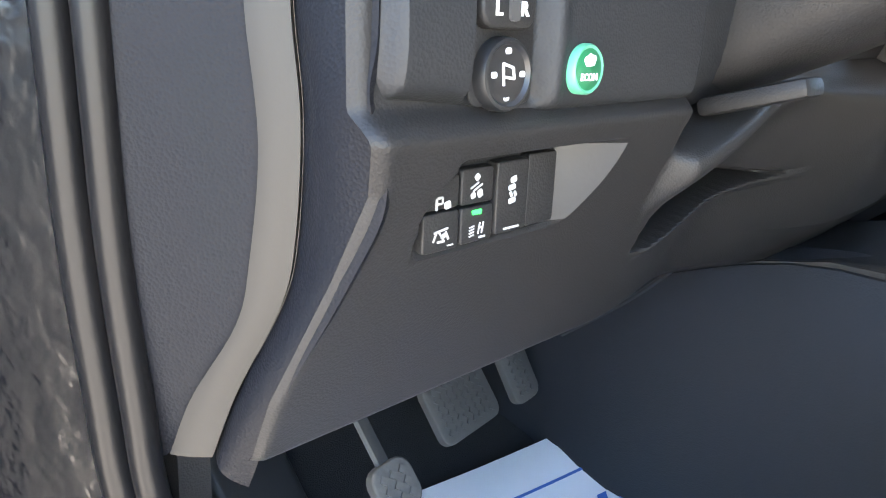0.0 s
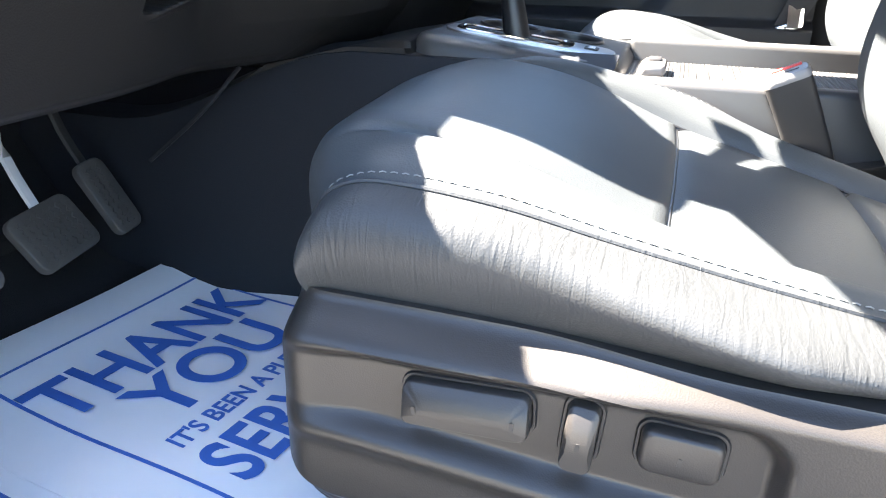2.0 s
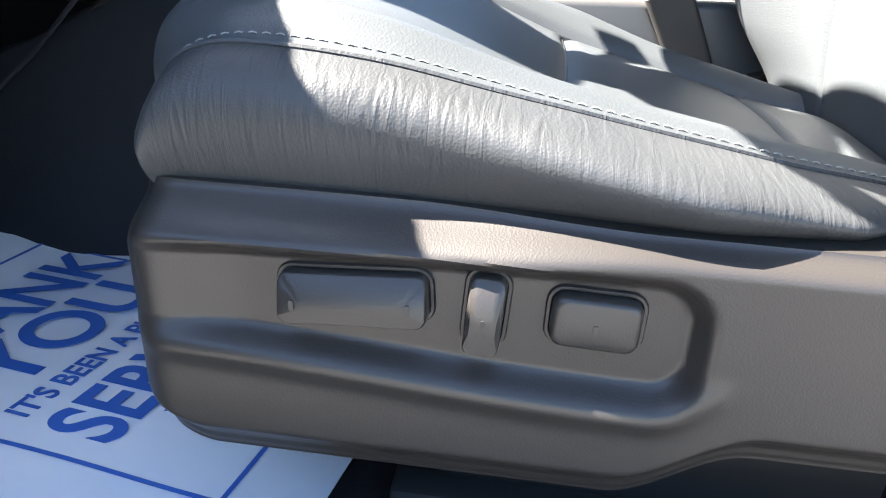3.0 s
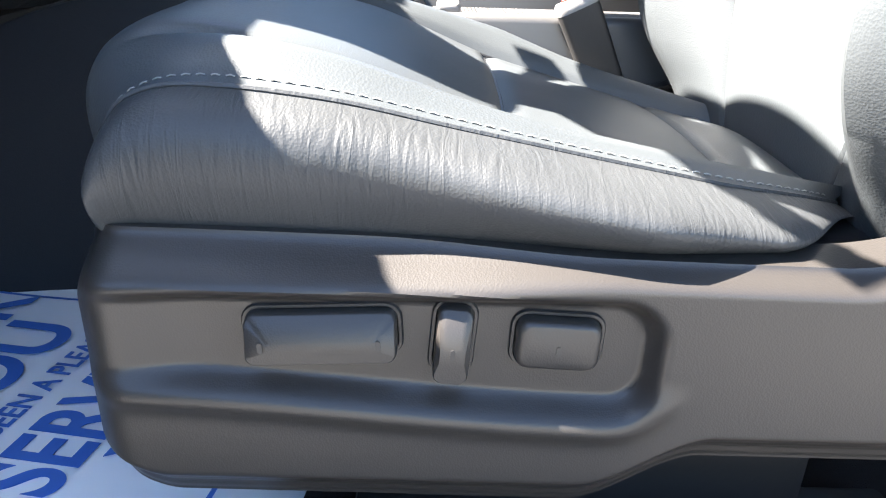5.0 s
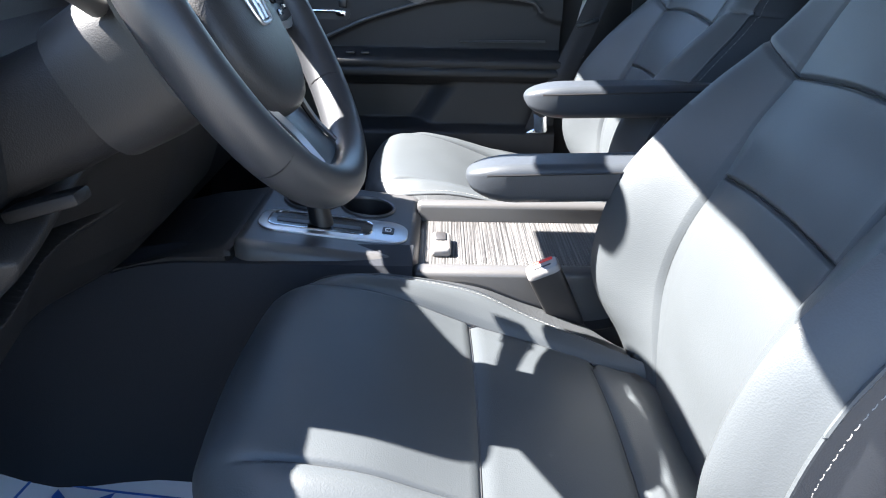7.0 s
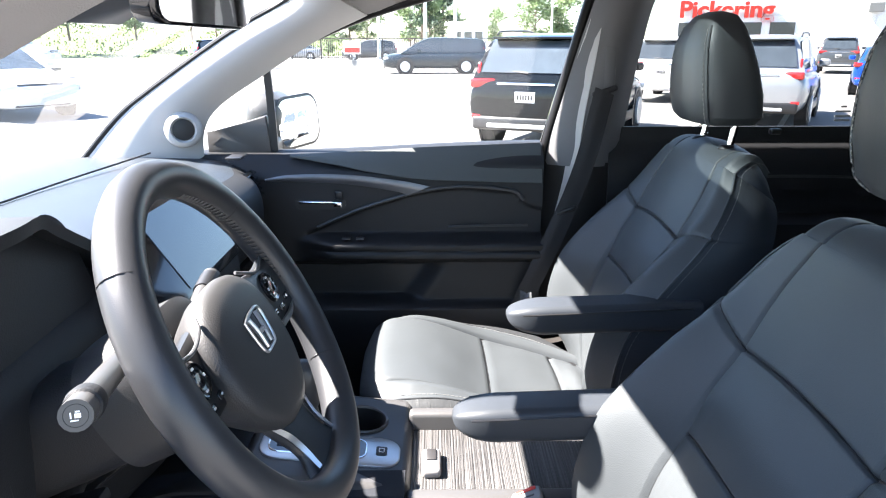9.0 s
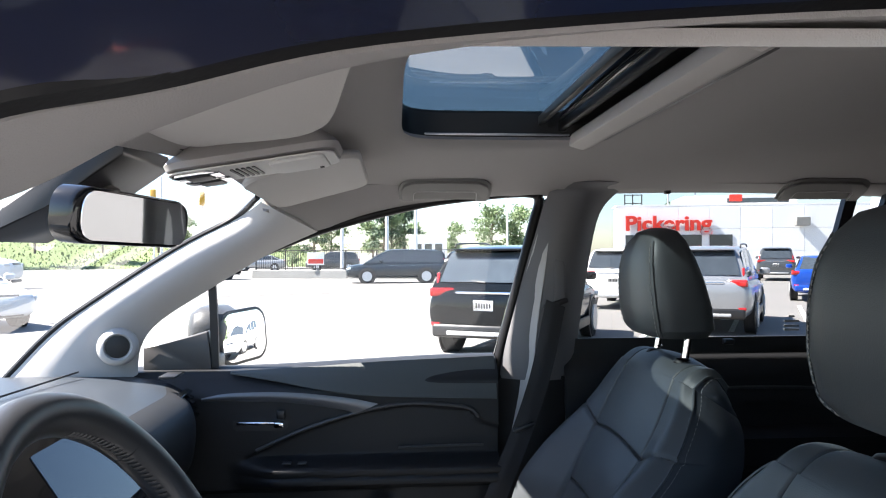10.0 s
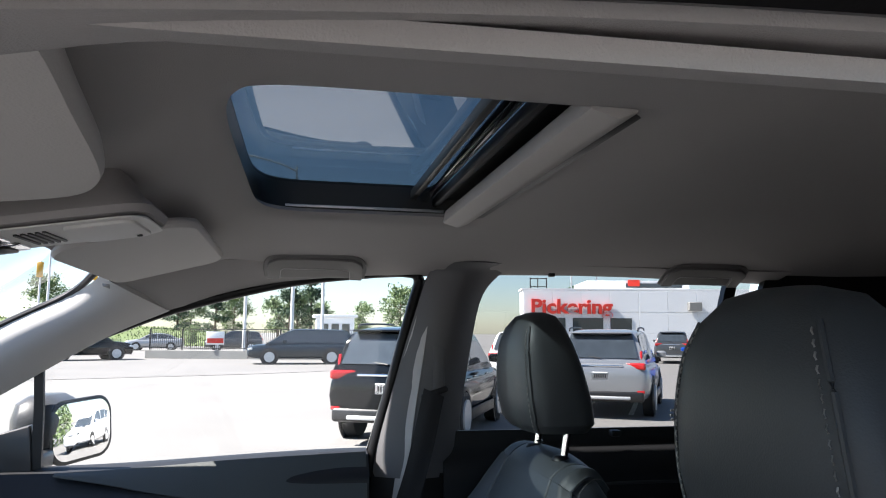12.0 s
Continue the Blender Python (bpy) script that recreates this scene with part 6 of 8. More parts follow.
# belt buckles
for c, tl, lab in (((-0.163, -0.321, 0.720), -26, "driver seat belt buckle, worn dark plastic with red press"), ((0.105, -0.345, 0.69), -10, "passenger seat belt buckle with red press")):
    bk = thing("belt_buckle", c, lab, "buckle", "buckles")
    R = turn(tl, -6, 0)
    bm = superloft(B(), [(-0.060, 0.010, 0.018, 0), (-0.058, 0.0125, 0.0205, 0), (-0.030, 0.0140, 0.0220, 0), (0.040, 0.0150, 0.0235, 0), (0.050, 0.0148, 0.0232, 0)], Matrix.Translation(c) @ R, 28, 5.0)
    part("body", bm, BUCKLE, bk)
    bm = superloft(B(), [(0.0495, 0.0150, 0.0235, 0), (0.0560, 0.0148, 0.0232, 0), (0.0585, 0.0132, 0.0215, 0), (0.0590, 0.0080, 0.0160, 0)], Matrix.Translation(c) @ R, 28, 5.0)
    part("cap", bm, LATCH, bk, "worn pale cap")
    bm = B()
    box(bm, Vector(c) + R.to_3x3() @ Vector((0.0085, -0.002, 0.0590)), (0.0055, 0.030, 0.004), 0.0012, 2, R)
    part("press_button", bm, RED, bk, "red press button")
    bm = B()
    box(bm, Vector(c) + R.to_3x3() @ Vector((-0.004, -0.001, 0.0592)), (0.0030, 0.024, 0.0012), 0.0004, 1, R)
    part("slot", bm, BLACK, bk)
    bm = B()
    box(bm, Vector(c) + R.to_3x3() @ Vector((0, 0, -0.09)), (0.012, 0.035, 0.09), 0.003, 2, R)
    part("strap", bm, BELT, bk)

# ---- centre console ----
console = thing("centre_console", (-0.02, -0.1, FLOOR), "dark centre console with gear gate, cup holders and striped roll-top", "console", kind="structure")
bm = B()
prism(bm, [(0.42, 0.42), (0.42, 0.70), (0.34, 0.735), (0.22, 0.765), (0.14, 0.780), (0.128, 0.780), (0.128, 0.690), (-0.105, 0.690), (-0.125, 0.690), (-0.125, 0.42)], "x", -0.145, 0.125, 0.012)
part("tunnel", bm, PLASTIC, console)
bm = B()
rows = []
for k in range(20):
    y = 0.78 - 0.90 * k / 19
    zt = 0.64 + 0.12 * smooth(0.6, 0.2, y)
    rows.append([(-0.215 - 0.01 * math.sin(k), y, 0.42), (-0.20, y, 0.52), (-0.175, y, zt - 0.05), (-0.15, y, zt), (-0.10, y, zt + 0.01)])
sheet(bm, rows)
shell(bm, 0.01)
part("tunnel_side", bm, TUNNEL, console)
bm = tube(B(), curve([(-0.207, 0.50, 0.60), (-0.19, 0.42, 0.67), (-0.175, 0.36, 0.735)], 10), 0.003, 6)
part("panel_gap", bm, BLACK, console)
# gear gate plate
gm = frame_of((0.01, 0.005, 0.773), (1, 0, 0), (0, -0.115, 1))
bm = B()
rings = []
for d, z in ((0.0, 0.0022), (0.005, 0.0016), (0.011, -0.0018), (0.016, -0.0085), (0.0185, -0.020), (0.0195, -0.045), (0.0195, -0.090)):
    rings.append([gm @ Vector((x - 0.0095, y - 0.003, z)) for x, y in rounded(0.251 + 2 * d, 0.230 + 2 * d, 0.004 + 1.6 * d, 8)])
sheet(bm, rings, close_v=True)
part("deck_skirt", bm, PLASTIC_SMOOTH, console, "rounded shoulder of the console pod")
bm = B()
HOLE, CELL = 0.040, 0.0455


def deck(x0, x1, y0, y1):
    vs = [bm.verts.new(gm @ Vector((x, y, 0.002))) for x, y in ((x0, y0), (x1, y0), (x1, y1), (x0, y1))]
    bm.faces.new(vs)


for cy in (0.0455, -0.0455):
    inner, outer = [], []
    for k in range(48):
        a = 2 * math.pi * k / 48
        c, q = math.cos(a), math.sin(a)
        f = CELL / max(abs(c), abs(q))
        inner.append(gm @ Vector((0.040 + HOLE * c, cy + HOLE * q, 0.002)))
        outer.append(gm @ Vector((0.040 + f * c, cy + f * q, 0.002)))
    sheet(bm, [inner, outer], close_v=True)
deck(-0.135, -0.0055, -0.091, 0.091)
deck(0.0855, 0.116, -0.091, 0.091)
deck(-0.135, 0.112, 0.091, 0.112)
deck(-0.135, 0.116, -0.118, -0.091)
part("top_plate", bm, PLASTIC_SMOOTH, console)
bm = plate(B(), rounded(0.080, 0.222, 0.030, 8), gm @ Matrix.Translation((-0.058, -0.004, 0.001)), 0.004, 0.0015)
gate = part("gear_bezel", bm, SILVER, console, "satin silver gear gate bezel")
bm = plate(B(), rounded(0.052, 0.152, 0.016, 8), gm @ Matrix.Translation((-0.056, 0.016, 0.005)), 0.001)
part("gate", bm, GLOSS_BLACK, gate, "glossy black gear gate")
bm = tube(B(), [gm @ Vector((-0.056 + x, 0.016 + y, 0.0058)) for x, y in rounded(0.053, 0.153, 0.0165, 8)], 0.0014, 6, closed=True)
part("gate_rim", bm, CHROME, gate, "thin chrome rim of the gate")
bm = plate(B(), rounded(0.012, 0.125, 0.003), gm @ Matrix.Translation((-0.062, 0.018, 0.006)), 0.001)
part("gate_slot", bm, BLACK, gate)
bm = plate(B(), rounded(0.022, 0.018, 0.003), gm @ Matrix.Translation((-0.056, -0.085, 0.005)), 0.002, 0.0008)
pb = part("parking_button", bm, BLACK, gate, "black button with pale square mark")
bm = tube(B(), [gm @ Vector((-0.056 + x, -0.085 + y, 0.0072)) for x, y in rounded(0.010, 0.008, 0.001, 2)], 0.0007, 4, closed=True)
part("icon", bm, WHITE, pb)
for cy in (0.0455, -0.0455):
    bm = lathe(B(), [(0.0402, 0.002), (0.0395, -0.004), (0.037, -0.055), (0.034, -0.060), (0.001, -0.061)], gm @ Matrix.Translation((0.040, cy, 0.0)), 36, False)
    part("cup_holder", bm, BLACK, console, "dark cup holder well")
    bm = lathe(B(), [(0.0395, 0.001), (0.0405, 0.0042), (0.0435, 0.0052), (0.0452, 0.0022)], gm @ Matrix.Translation((0.040, cy, 0.001)), 36, False)
    part("cup_ring", bm, PLASTIC_SMOOTH, console)
# gear lever
lever = thing("gear_lever", (-0.05, 0.03, 0.775), "black leather gear lever with thumb button", "gear lever")
bm = tube(B(), curve([(-0.047, 0.018, 0.775), (-0.046, 0.026, 0.815), (-0.044, 0.034, 0.85)], 10), lambda f: 0.018 - 0.004 * f, 12)
part("boot", bm, BLACK, lever)
bm = superloft(B(), [(0.0, 0.012, 0.014, 0.0), (0.015, 0.017, 0.021, 0.0), (0.035, 0.019, 0.026, 0.002), (0.058, 0.020, 0.030, 0.006), (0.074, 0.018, 0.030, 0.008), (0.083, 0.012, 0.022, 0.008), (0.086, 0.004, 0.008, 0.008)], Matrix.Translation((-0.044, 0.035, 0.842)), 24, 2.6)
part("knob", bm, LEATHER_WHEEL, lever)
bm = B()
box(bm, (-0.060, 0.045, 0.872), (0.008, 0.012, 0.024), 0.003)
part("thumb_button", bm, SILVER, lever)
# rear storage with ribbed roll-top
bm = B()
for xa, xb, zt in ((-0.150, -0.118, 0.752), (0.058, 0.085, 0.775)):
    box(bm, ((xa + xb) / 2, -0.33, (zt + 0.42) / 2), (xb - xa, 0.42, zt - 0.42), 0.008, 3)
part("side_wall", bm, PLASTIC_SMOOTH, console)
bm = B()
for k in range(80):
    y = -0.130 - 0.0050 * k
    box(bm, (-0.030, y, 0.7425), (0.176, 0.0048, 0.004), 0.0006, 1)
part("roll_top", bm, WOOD, console, "ribbed wood-look sliding cover")
bm = B()
box(bm, (-0.03, -0.33, 0.58), (0.18, 0.42, 0.30))
part("bin", bm, BLACK, console)
bm = B()
box(bm, (-0.055, -0.160, 0.752), (0.064, 0.030, 0.016), 0.006, 3)
lt = part("latch", bm, LATCH, console, "pale grey finger latch")
bm = B()
box(bm, (-0.045, -0.160, 0.761), (0.030, 0.016, 0.004), 0.002)
part("latch_recess", bm, BUCKLE, lt)

# ---- roof fittings ----
# sun visors
visor = thing("sun_visor", (-0.25, 0.04, 1.61), "grey vinyl sun visor folded against the headliner", "sun visor", "sun visors")


def visor_mesh(x0, x1, y0, y1, hang=0.006, flat=None):
    """Padded flap; follows the headliner, or hangs at its own height."""
    bmv = B()
    rows = []
    cx, cy = (x0 + x1) / 2, (y0 + y1) / 2
    for k, (f, dz) in enumerate(((0.9, 0.003), (0.975, 0.002), (1.0, -0.003), (1.0, -0.007), (0.975, -0.012), (0.5, -0.015), (0.02, -0.016))):
        ring = []
        for x, y in rounded(x1 - x0, y1 - y0, 0.045, 6):
            X, Y = cx + x * f, cy + y * f
            ring.append((X, Y, (zh(X, Y) - hang if flat is None else flat) + dz))
        rows.append(ring)
    loft(bmv, rows)
    return bmv


outline = curve([(-0.605, 0.05, 0), (-0.607, -0.06, 0), (-0.602, -0.160, 0), (-0.57, -0.177, 0), (-0.45, -0.160, 0), (-0.33, -0.141, 0), (-0.26, -0.122, 0), (-0.20, -0.085, 0), (-0.155, -0.01, 0), (-0.135, 0.05, 0), (-0.30, 0.062, 0), (-0.45, 0.062, 0)], 60)
mid = Vector((-0.40, -0.05, 0))
rows = []
for f, dz in ((0.92, 0.012), (0.985, 0.010), (1.0, 0.002), (1.0, -0.004), (0.975, -0.011), (0.5, -0.015), (0.02, -0.016)):
    rows.append([(mid.x + (p.x - mid.x) * f, mid.y + (p.y - mid.y) * f, 1.541 + dz) for p in outline])
bm = B()
loft(bm, rows)
part("panel", bm, VISOR, visor)
visor2 = thing("sun_visor", (0.35, 0.05, 1.60), "grey vinyl sun visor folded against the headliner", "sun visor", "sun visors")
part("panel", visor_mesh(0.11, 0.50, -0.140, 0.045, 0.042), VISOR, visor2)
for v, x in ((visor, -0.17), (visor2, 0.13)):
    bm = B()
    box(bm, (x, 0.05, zh(x, 0.05) - 0.02), (0.03, 0.014, 0.016), 0.004)
    part("clip", bm, BUCKLE, v)
# overhead console
oh = thing("overhead_console", (-0.015, 0.0, 1.55), "pale grey overhead console with lamps and glasses holder", "overhead console")


def drop(y):
    """Height of the console, hanging further down towards the windscreen."""
    return 1.553 - 0.16 * (y + 0.08)


bm = B()
rows = []
for f, dz in ((0.55, 0.055), (0.80, 0.010), (0.96, -0.004), (1.0, -0.010), (0.97, -0.018), (0.7, -0.021), (0.02, -0.022)):
    rows.append([(-0.015 + x * f, -0.012 + y * f, drop(-0.012 + y * f) + dz) for x, y in rounded(0.142, 0.220, 0.03, 6)])
loft(bm, rows)
part("body", bm, HEADLINER, oh)


def under(y, lift=0.0):
    """Point and downward normal on the console's lower face."""
    z = drop(y) - 0.0240
    n = Vector((0, 0.16, 1)).normalized()
    return z, -n


z, n = under(-0.068)
bm = plate(B(), rounded(0.105, 0.072, 0.012), frame_of((-0.015, -0.068, z), (1, 0, 0), n), 0.004, 0.002)
hold = part("glasses_holder", bm, CONSOLE_FACE, oh)
bm = plate(B(), rounded(0.006, 0.006, 0.002), frame_of((0.020, -0.093, under(-0.093)[0] - 0.004), (1, 0, 0), n), 0.002)
part("latch_dot", bm, BUCKLE, hold)
z, n = under(0.01)
bm = plate(B(), rounded(0.132, 0.212, 0.026), frame_of((-0.015, -0.012, drop(-0.012) - 0.022), (1, 0, 0), n), 0.002, 0.001)
part("face", bm, CONSOLE_FACE, oh, "plastic face, paled as if lit from the dash")
for k in range(5):
    yy = -0.012 + 0.007 * k
    z, n = under(yy)
    bm = plate(B(), rounded(0.075, 0.0035, 0.001, 2), frame_of((-0.015, yy, z), (1, 0, 0), n), 0.002)
    part("grille_bar", bm, BUCKLE, oh)
for xx4 in (-0.045, 0.015):
    z, n = under(0.058)
    bm = plate(B(), rounded(0.050, 0.060, 0.010), frame_of((xx4, 0.058, z), (1, 0, 0), n), 0.004, 0.0015)
    part("map_lamp", bm, CHROME, oh, "clear map lamp lens")
    bm = plate(B(), rounded(0.040, 0.030, 0.006), frame_of((xx4, 0.055, z - 0.004), (1, 0, 0), n), 0.002, 0.0008)
    part("lamp_switch", bm, BLACK, oh, "dark lamp switch")
# rear-view mirror
rv = thing("interior_mirror", (0.0, 0.15, 1.46), "black interior mirror on a windscreen stalk", "mirror")
m = frame_of((-0.070, 0.122, 1.447), (1, -0.23, -0.02), (-0.23, -1, -0.10))
bm = plate(B(), rounded(0.235, 0.066, 0.026, 6), m @ Matrix.Translation((0, 0, -0.035)), 0.034, 0.012)
part("housing", bm, GLOSS_BLACK, rv)
bm = plate(B(), rounded(0.222, 0.056, 0.022, 6), m @ Matrix.Translation((0, 0, -0.0005)), 0.001)
part("mirror_glass", bm, MIRROR, rv, "silvered mirror glass")
bm = tube(B(), [(-0.045, 0.150, 1.455), (-0.03, 0.175, 1.480), (-0.02, 0.21, 1.498)], 0.015, 12)
part("stalk", bm, GRAB, rv, "grey mirror stalk")
bm = B()
prism(bm, [(0.13, 1.525), (0.22, 1.462), (0.30, 1.42), (0.27, 1.462), (0.20, 1.51), (0.13, 1.545)], "x", -0.105, 0.065, 0.003)
part("sensor_cover", bm, BLACK, rv, "black sensor cover on the windscreen")
# grab handles
gh = thing("grab_handle", (0.645, -0.31, 1.55), "folded grey roof grab handle in its recess", "grab handle", "grab handles")
gm = frame_of((0.643, -0.31, 1.552), (0, -1, 0), (-0.5, 0, -0.87))
arch = [(0.106, -0.034), (0.108, 0.000), (0.098, 0.026), (0.070, 0.040), (0.0, 0.043), (-0.070, 0.040), (-0.098, 0.026), (-0.108, 0.0), (-0.106, -0.034)]
arch = [(p.x, p.y * 1.12) for p in curve([Vector((x, y, 0)) for x, y in arch], 40)]
bm = plate(B(), arch, gm, 0.003, 0.0015)
part("backing", bm, GRAB, gh, "dark arched recess plate")
# folded grip: two feet and a bar between them, softly rounded
grip = [(-0.100, -0.036), (-0.101, 0.004), (-0.096, 0.020), (-0.078, 0.033), (-0.04, 0.036), (0.04, 0.036), (0.078, 0.033), (0.096, 0.020), (0.101, 0.004), (0.100, -0.036), (0.074, -0.036), (0.072, -0.004), (0.066, 0.003), (0.0, 0.005), (-0.066, 0.003), (-0.072, -0.004), (-0.074, -0.036)]
bm = B()
rings = []
for z, k in ((0.002, 1.0), (0.006, 1.0), (0.0085, 0.985), (0.0095, 0.955)):
    rings.append([bm.verts.new(gm @ Vector((x * (1 - (1 - k) * 0.3), (y - 0.012) * k + 0.012, z))) for x, y in grip])
for a, b in zip(rings, rings[1:]):
    for k in range(len(grip)):
        q = (k + 1) % len(grip)
        bm.faces.new((a[k], a[q], b[q], b[k]))
bm.faces.new(rings[-1])
part("grip", bm, GRAB, gh, "folded grey grip")
bm = tube(B(), [gm @ Vector((x, y, 0.0090)) for x, y in ((-0.100, -0.0345), (-0.074, -0.0345), (-0.072, -0.004), (-0.066, 0.0025), (0.066, 0.0025), (0.072, -0.004), (0.074, -0.0345), (0.100, -0.0345))], 0.0011, 6)
part("grip_edge", bm, PILLAR, gh, "pale edge of the grip")
copy_thing(gh, Matrix.Translation((0.645, -1.22, 1.552)))
# blank hollows along the driver's roof edge; darker grey plates stand for their shade
for y0, w, d in ((-0.268, 0.040, 0.030), (-0.410, 0.038, 0.022)):
    zz = 1.5285 - 0.03 * (y0 + 0.34)
    bl = [(-w / 2, 0.0), (-w / 2 * 0.9, -d * 0.55), (-w / 2 * 0.55, -d * 0.93), (0.0, -d), (w / 2 * 0.55, -d * 0.93), (w / 2 * 0.9, -d * 0.55), (w / 2, 0.0)]
    cover = thing("fixing_cover", (-0.60, y0, zz), "grey plate standing for a shaded hollow at the roof edge", "cover", "roof blanks")
    bm = plate(B(), [(p.x, p.y) for p in curve([Vector((x, y, 0)) for x, y in bl], 20)], frame_of((-0.610, y0, zz - 0.004), (0, -1, 0), (0.42, 0, -0.91)), 0.004, 0.0015)
    part("cap", bm, GRAB, cover)
# ---- paper floor mats ----


def paper(name, cx, cy, rot, w, h, z, label, bend):
    t = thing(name, (cx, cy, z), label, "paper mat", "paper mats")
    m = Matrix.Translation((cx, cy, z)) @ Matrix.Rotation(radians(rot), 4, "Z")
    bmp = B()
    n = 24

    def lift(x, y):
        return bend * (0.010 * smooth(0.28, 0.5, y / h) + 0.006 * noise.noise(Vector((x * 5, y * 5, bend)))) + 0.004
    rows = [[m @ Vector((x, y, lift(x, y))) for y in [h * (j / n - 0.5) for j in range(n + 1)]] for x in [w * (i / n - 0.5) for i in range(n + 1)]]
    sheet(bmp, rows)
    shell(bmp, 0.0006)
    sh = part("sheet", bmp, PAPER, t)
    bw, bh = w * 0.71, h * 0.77
    bmb = B()
    ol = rounded(bw, bh, 0.004, 2)
    pts = []
    for k in range(len(ol)):
        a, b = Vector((*ol[k], 0)), Vector((*ol[(k + 1) % len(ol)], 0))
        q = max(1, int((b - a).length / 0.02))
        pts += [a.lerp(b, i / q) for i in range(q)]
    rows = []
    for k in range(len(pts)):
        p = pts[k]
        d = (pts[(k + 1) % len(pts)] - pts[k - 1]).normalized()
        s2 = Vector((d.y, -d.x, 0)) * 0.0022
        rows.append([m @ Vector((q.x, q.y, lift(q.x, q.y) + 0.0012)) for q in (p - s2, p + s2)])
    sheet(bmb, rows, close_u=True)
    part("border", bmb, INK, sh, "blue printed border")
    return t, sh, m


t2, sh2, m2 = paper("paper_mat", -0.492, 0.258, -7.5, 0.45, 0.56, FLOOR, "white printed paper floor mat lying underneath", 0.3)
t1, sh1, m1 = paper("paper_mat", -0.405, 0.230, -8.5, 0.455, 0.61, FLOOR + 0.004, "white paper floor mat printed with blue thank-you words", 1.0)
for txt, x, y, size, sq, bold in (("THANK", -0.004, 0.105, 0.118, 0.765, 0.0022), ("YOU", 0.0, 0.015, 0.112, 0.86, 0.0022), ("IT'S BEEN A PLEASURE", 0.0, -0.030, 0.034, 0.80, 0.0005), ("SERVING", 0.0, -0.118, 0.098, 0.72, 0.002), ("YOU", 0.0, -0.20, 0.098, 0.8, 0.002)):
    letters("lettering", txt, m1 @ Matrix.Translation((x, y, 0.0072)), size, INK, sh1, bold, 0.0003, sq, "CENTER", "blue printed words")
bm = B()
random.seed(4)
for k in range(14):
    c = Vector((-0.50 + 0.42 * random.random(), 0.50 + 0.14 * random.random(), FLOOR + 0.004))
    bmesh.ops.create_icosphere(bm, subdivisions=1, radius=0.0025 + 0.002 * random.random(), matrix=Matrix.Translation(c))
tagged(solo("grit", bm, PEDAL, "specks of pale grit on the black carpet", "grit"), kind="stuff")

# ---- outside: car park, cars, fence, building, trees ----


def lathe_x(bm, prof, c, n=24):
    m = Matrix.Translation(c) @ turn(90, 0, 0)
    return lathe(bm, prof, m, n)


SUV_LOW = ((-0.5, 0.52, 0.86, 0.70), (-0.494, 0.40, 0.98, 0.88), (-0.475, 0.33, 1.04, 0.955), (-0.42, 0.30, 1.06, 0.985), (-0.2, 0.27, 1.05, 1.0), (0.12, 0.27, 1.03, 1.0), (0.30, 0.28, 1.01, 0.99), (0.42, 0.29, 0.96, 0.96), (0.475, 0.32, 0.88, 0.90), (0.495, 0.38, 0.78, 0.80), (0.5, 0.46, 0.68, 0.66))
SUV_TOP = ((-0.482, 1.02, 0.90), (-0.455, 1.34, 0.88), (-0.435, 1.52, 0.86), (-0.40, 1.61, 0.85), (-0.30, 1.66, 0.86), (-0.12, 1.68, 0.87), (0.02, 1.66, 0.87), (0.09, 1.58, 0.87), (0.17, 1.34, 0.88), (0.25, 1.06, 0.90), (0.27, 1.0, 0.9))
VAN_TOP = ((-0.49, 1.02, 0.90), (-0.475, 1.40, 0.88), (-0.46, 1.58, 0.87), (-0.42, 1.68, 0.87), (-0.25, 1.735, 0.88), (0.0, 1.74, 0.88), (0.08, 1.70, 0.88), (0.17, 1.50, 0.88), (0.30, 1.10, 0.90), (0.33, 1.0, 0.9))
SEDAN_LOW = ((-0.5, 0.52, 0.80, 0.70), (-0.494, 0.40, 0.96, 0.88), (-0.47, 0.30, 1.02, 0.955), (-0.40, 0.25, 1.01, 0.985), (-0.2, 0.22, 0.96, 1.0), (0.12, 0.22, 0.93, 1.0), (0.30, 0.22, 0.91, 0.99), (0.42, 0.23, 0.84, 0.96), (0.475, 0.26, 0.76, 0.90), (0.495, 0.32, 0.68, 0.80), (0.5, 0.40, 0.60, 0.66))
SEDAN_TOP = ((-0.42, 0.96, 0.86), (-0.34, 1.12, 0.82), (-0.24, 1.34, 0.80), (-0.14, 1.41, 0.80), (0.0, 1.42, 0.81), (0.08, 1.36, 0.82), (0.18, 1.12, 0.85), (0.26, 0.93, 0.88))


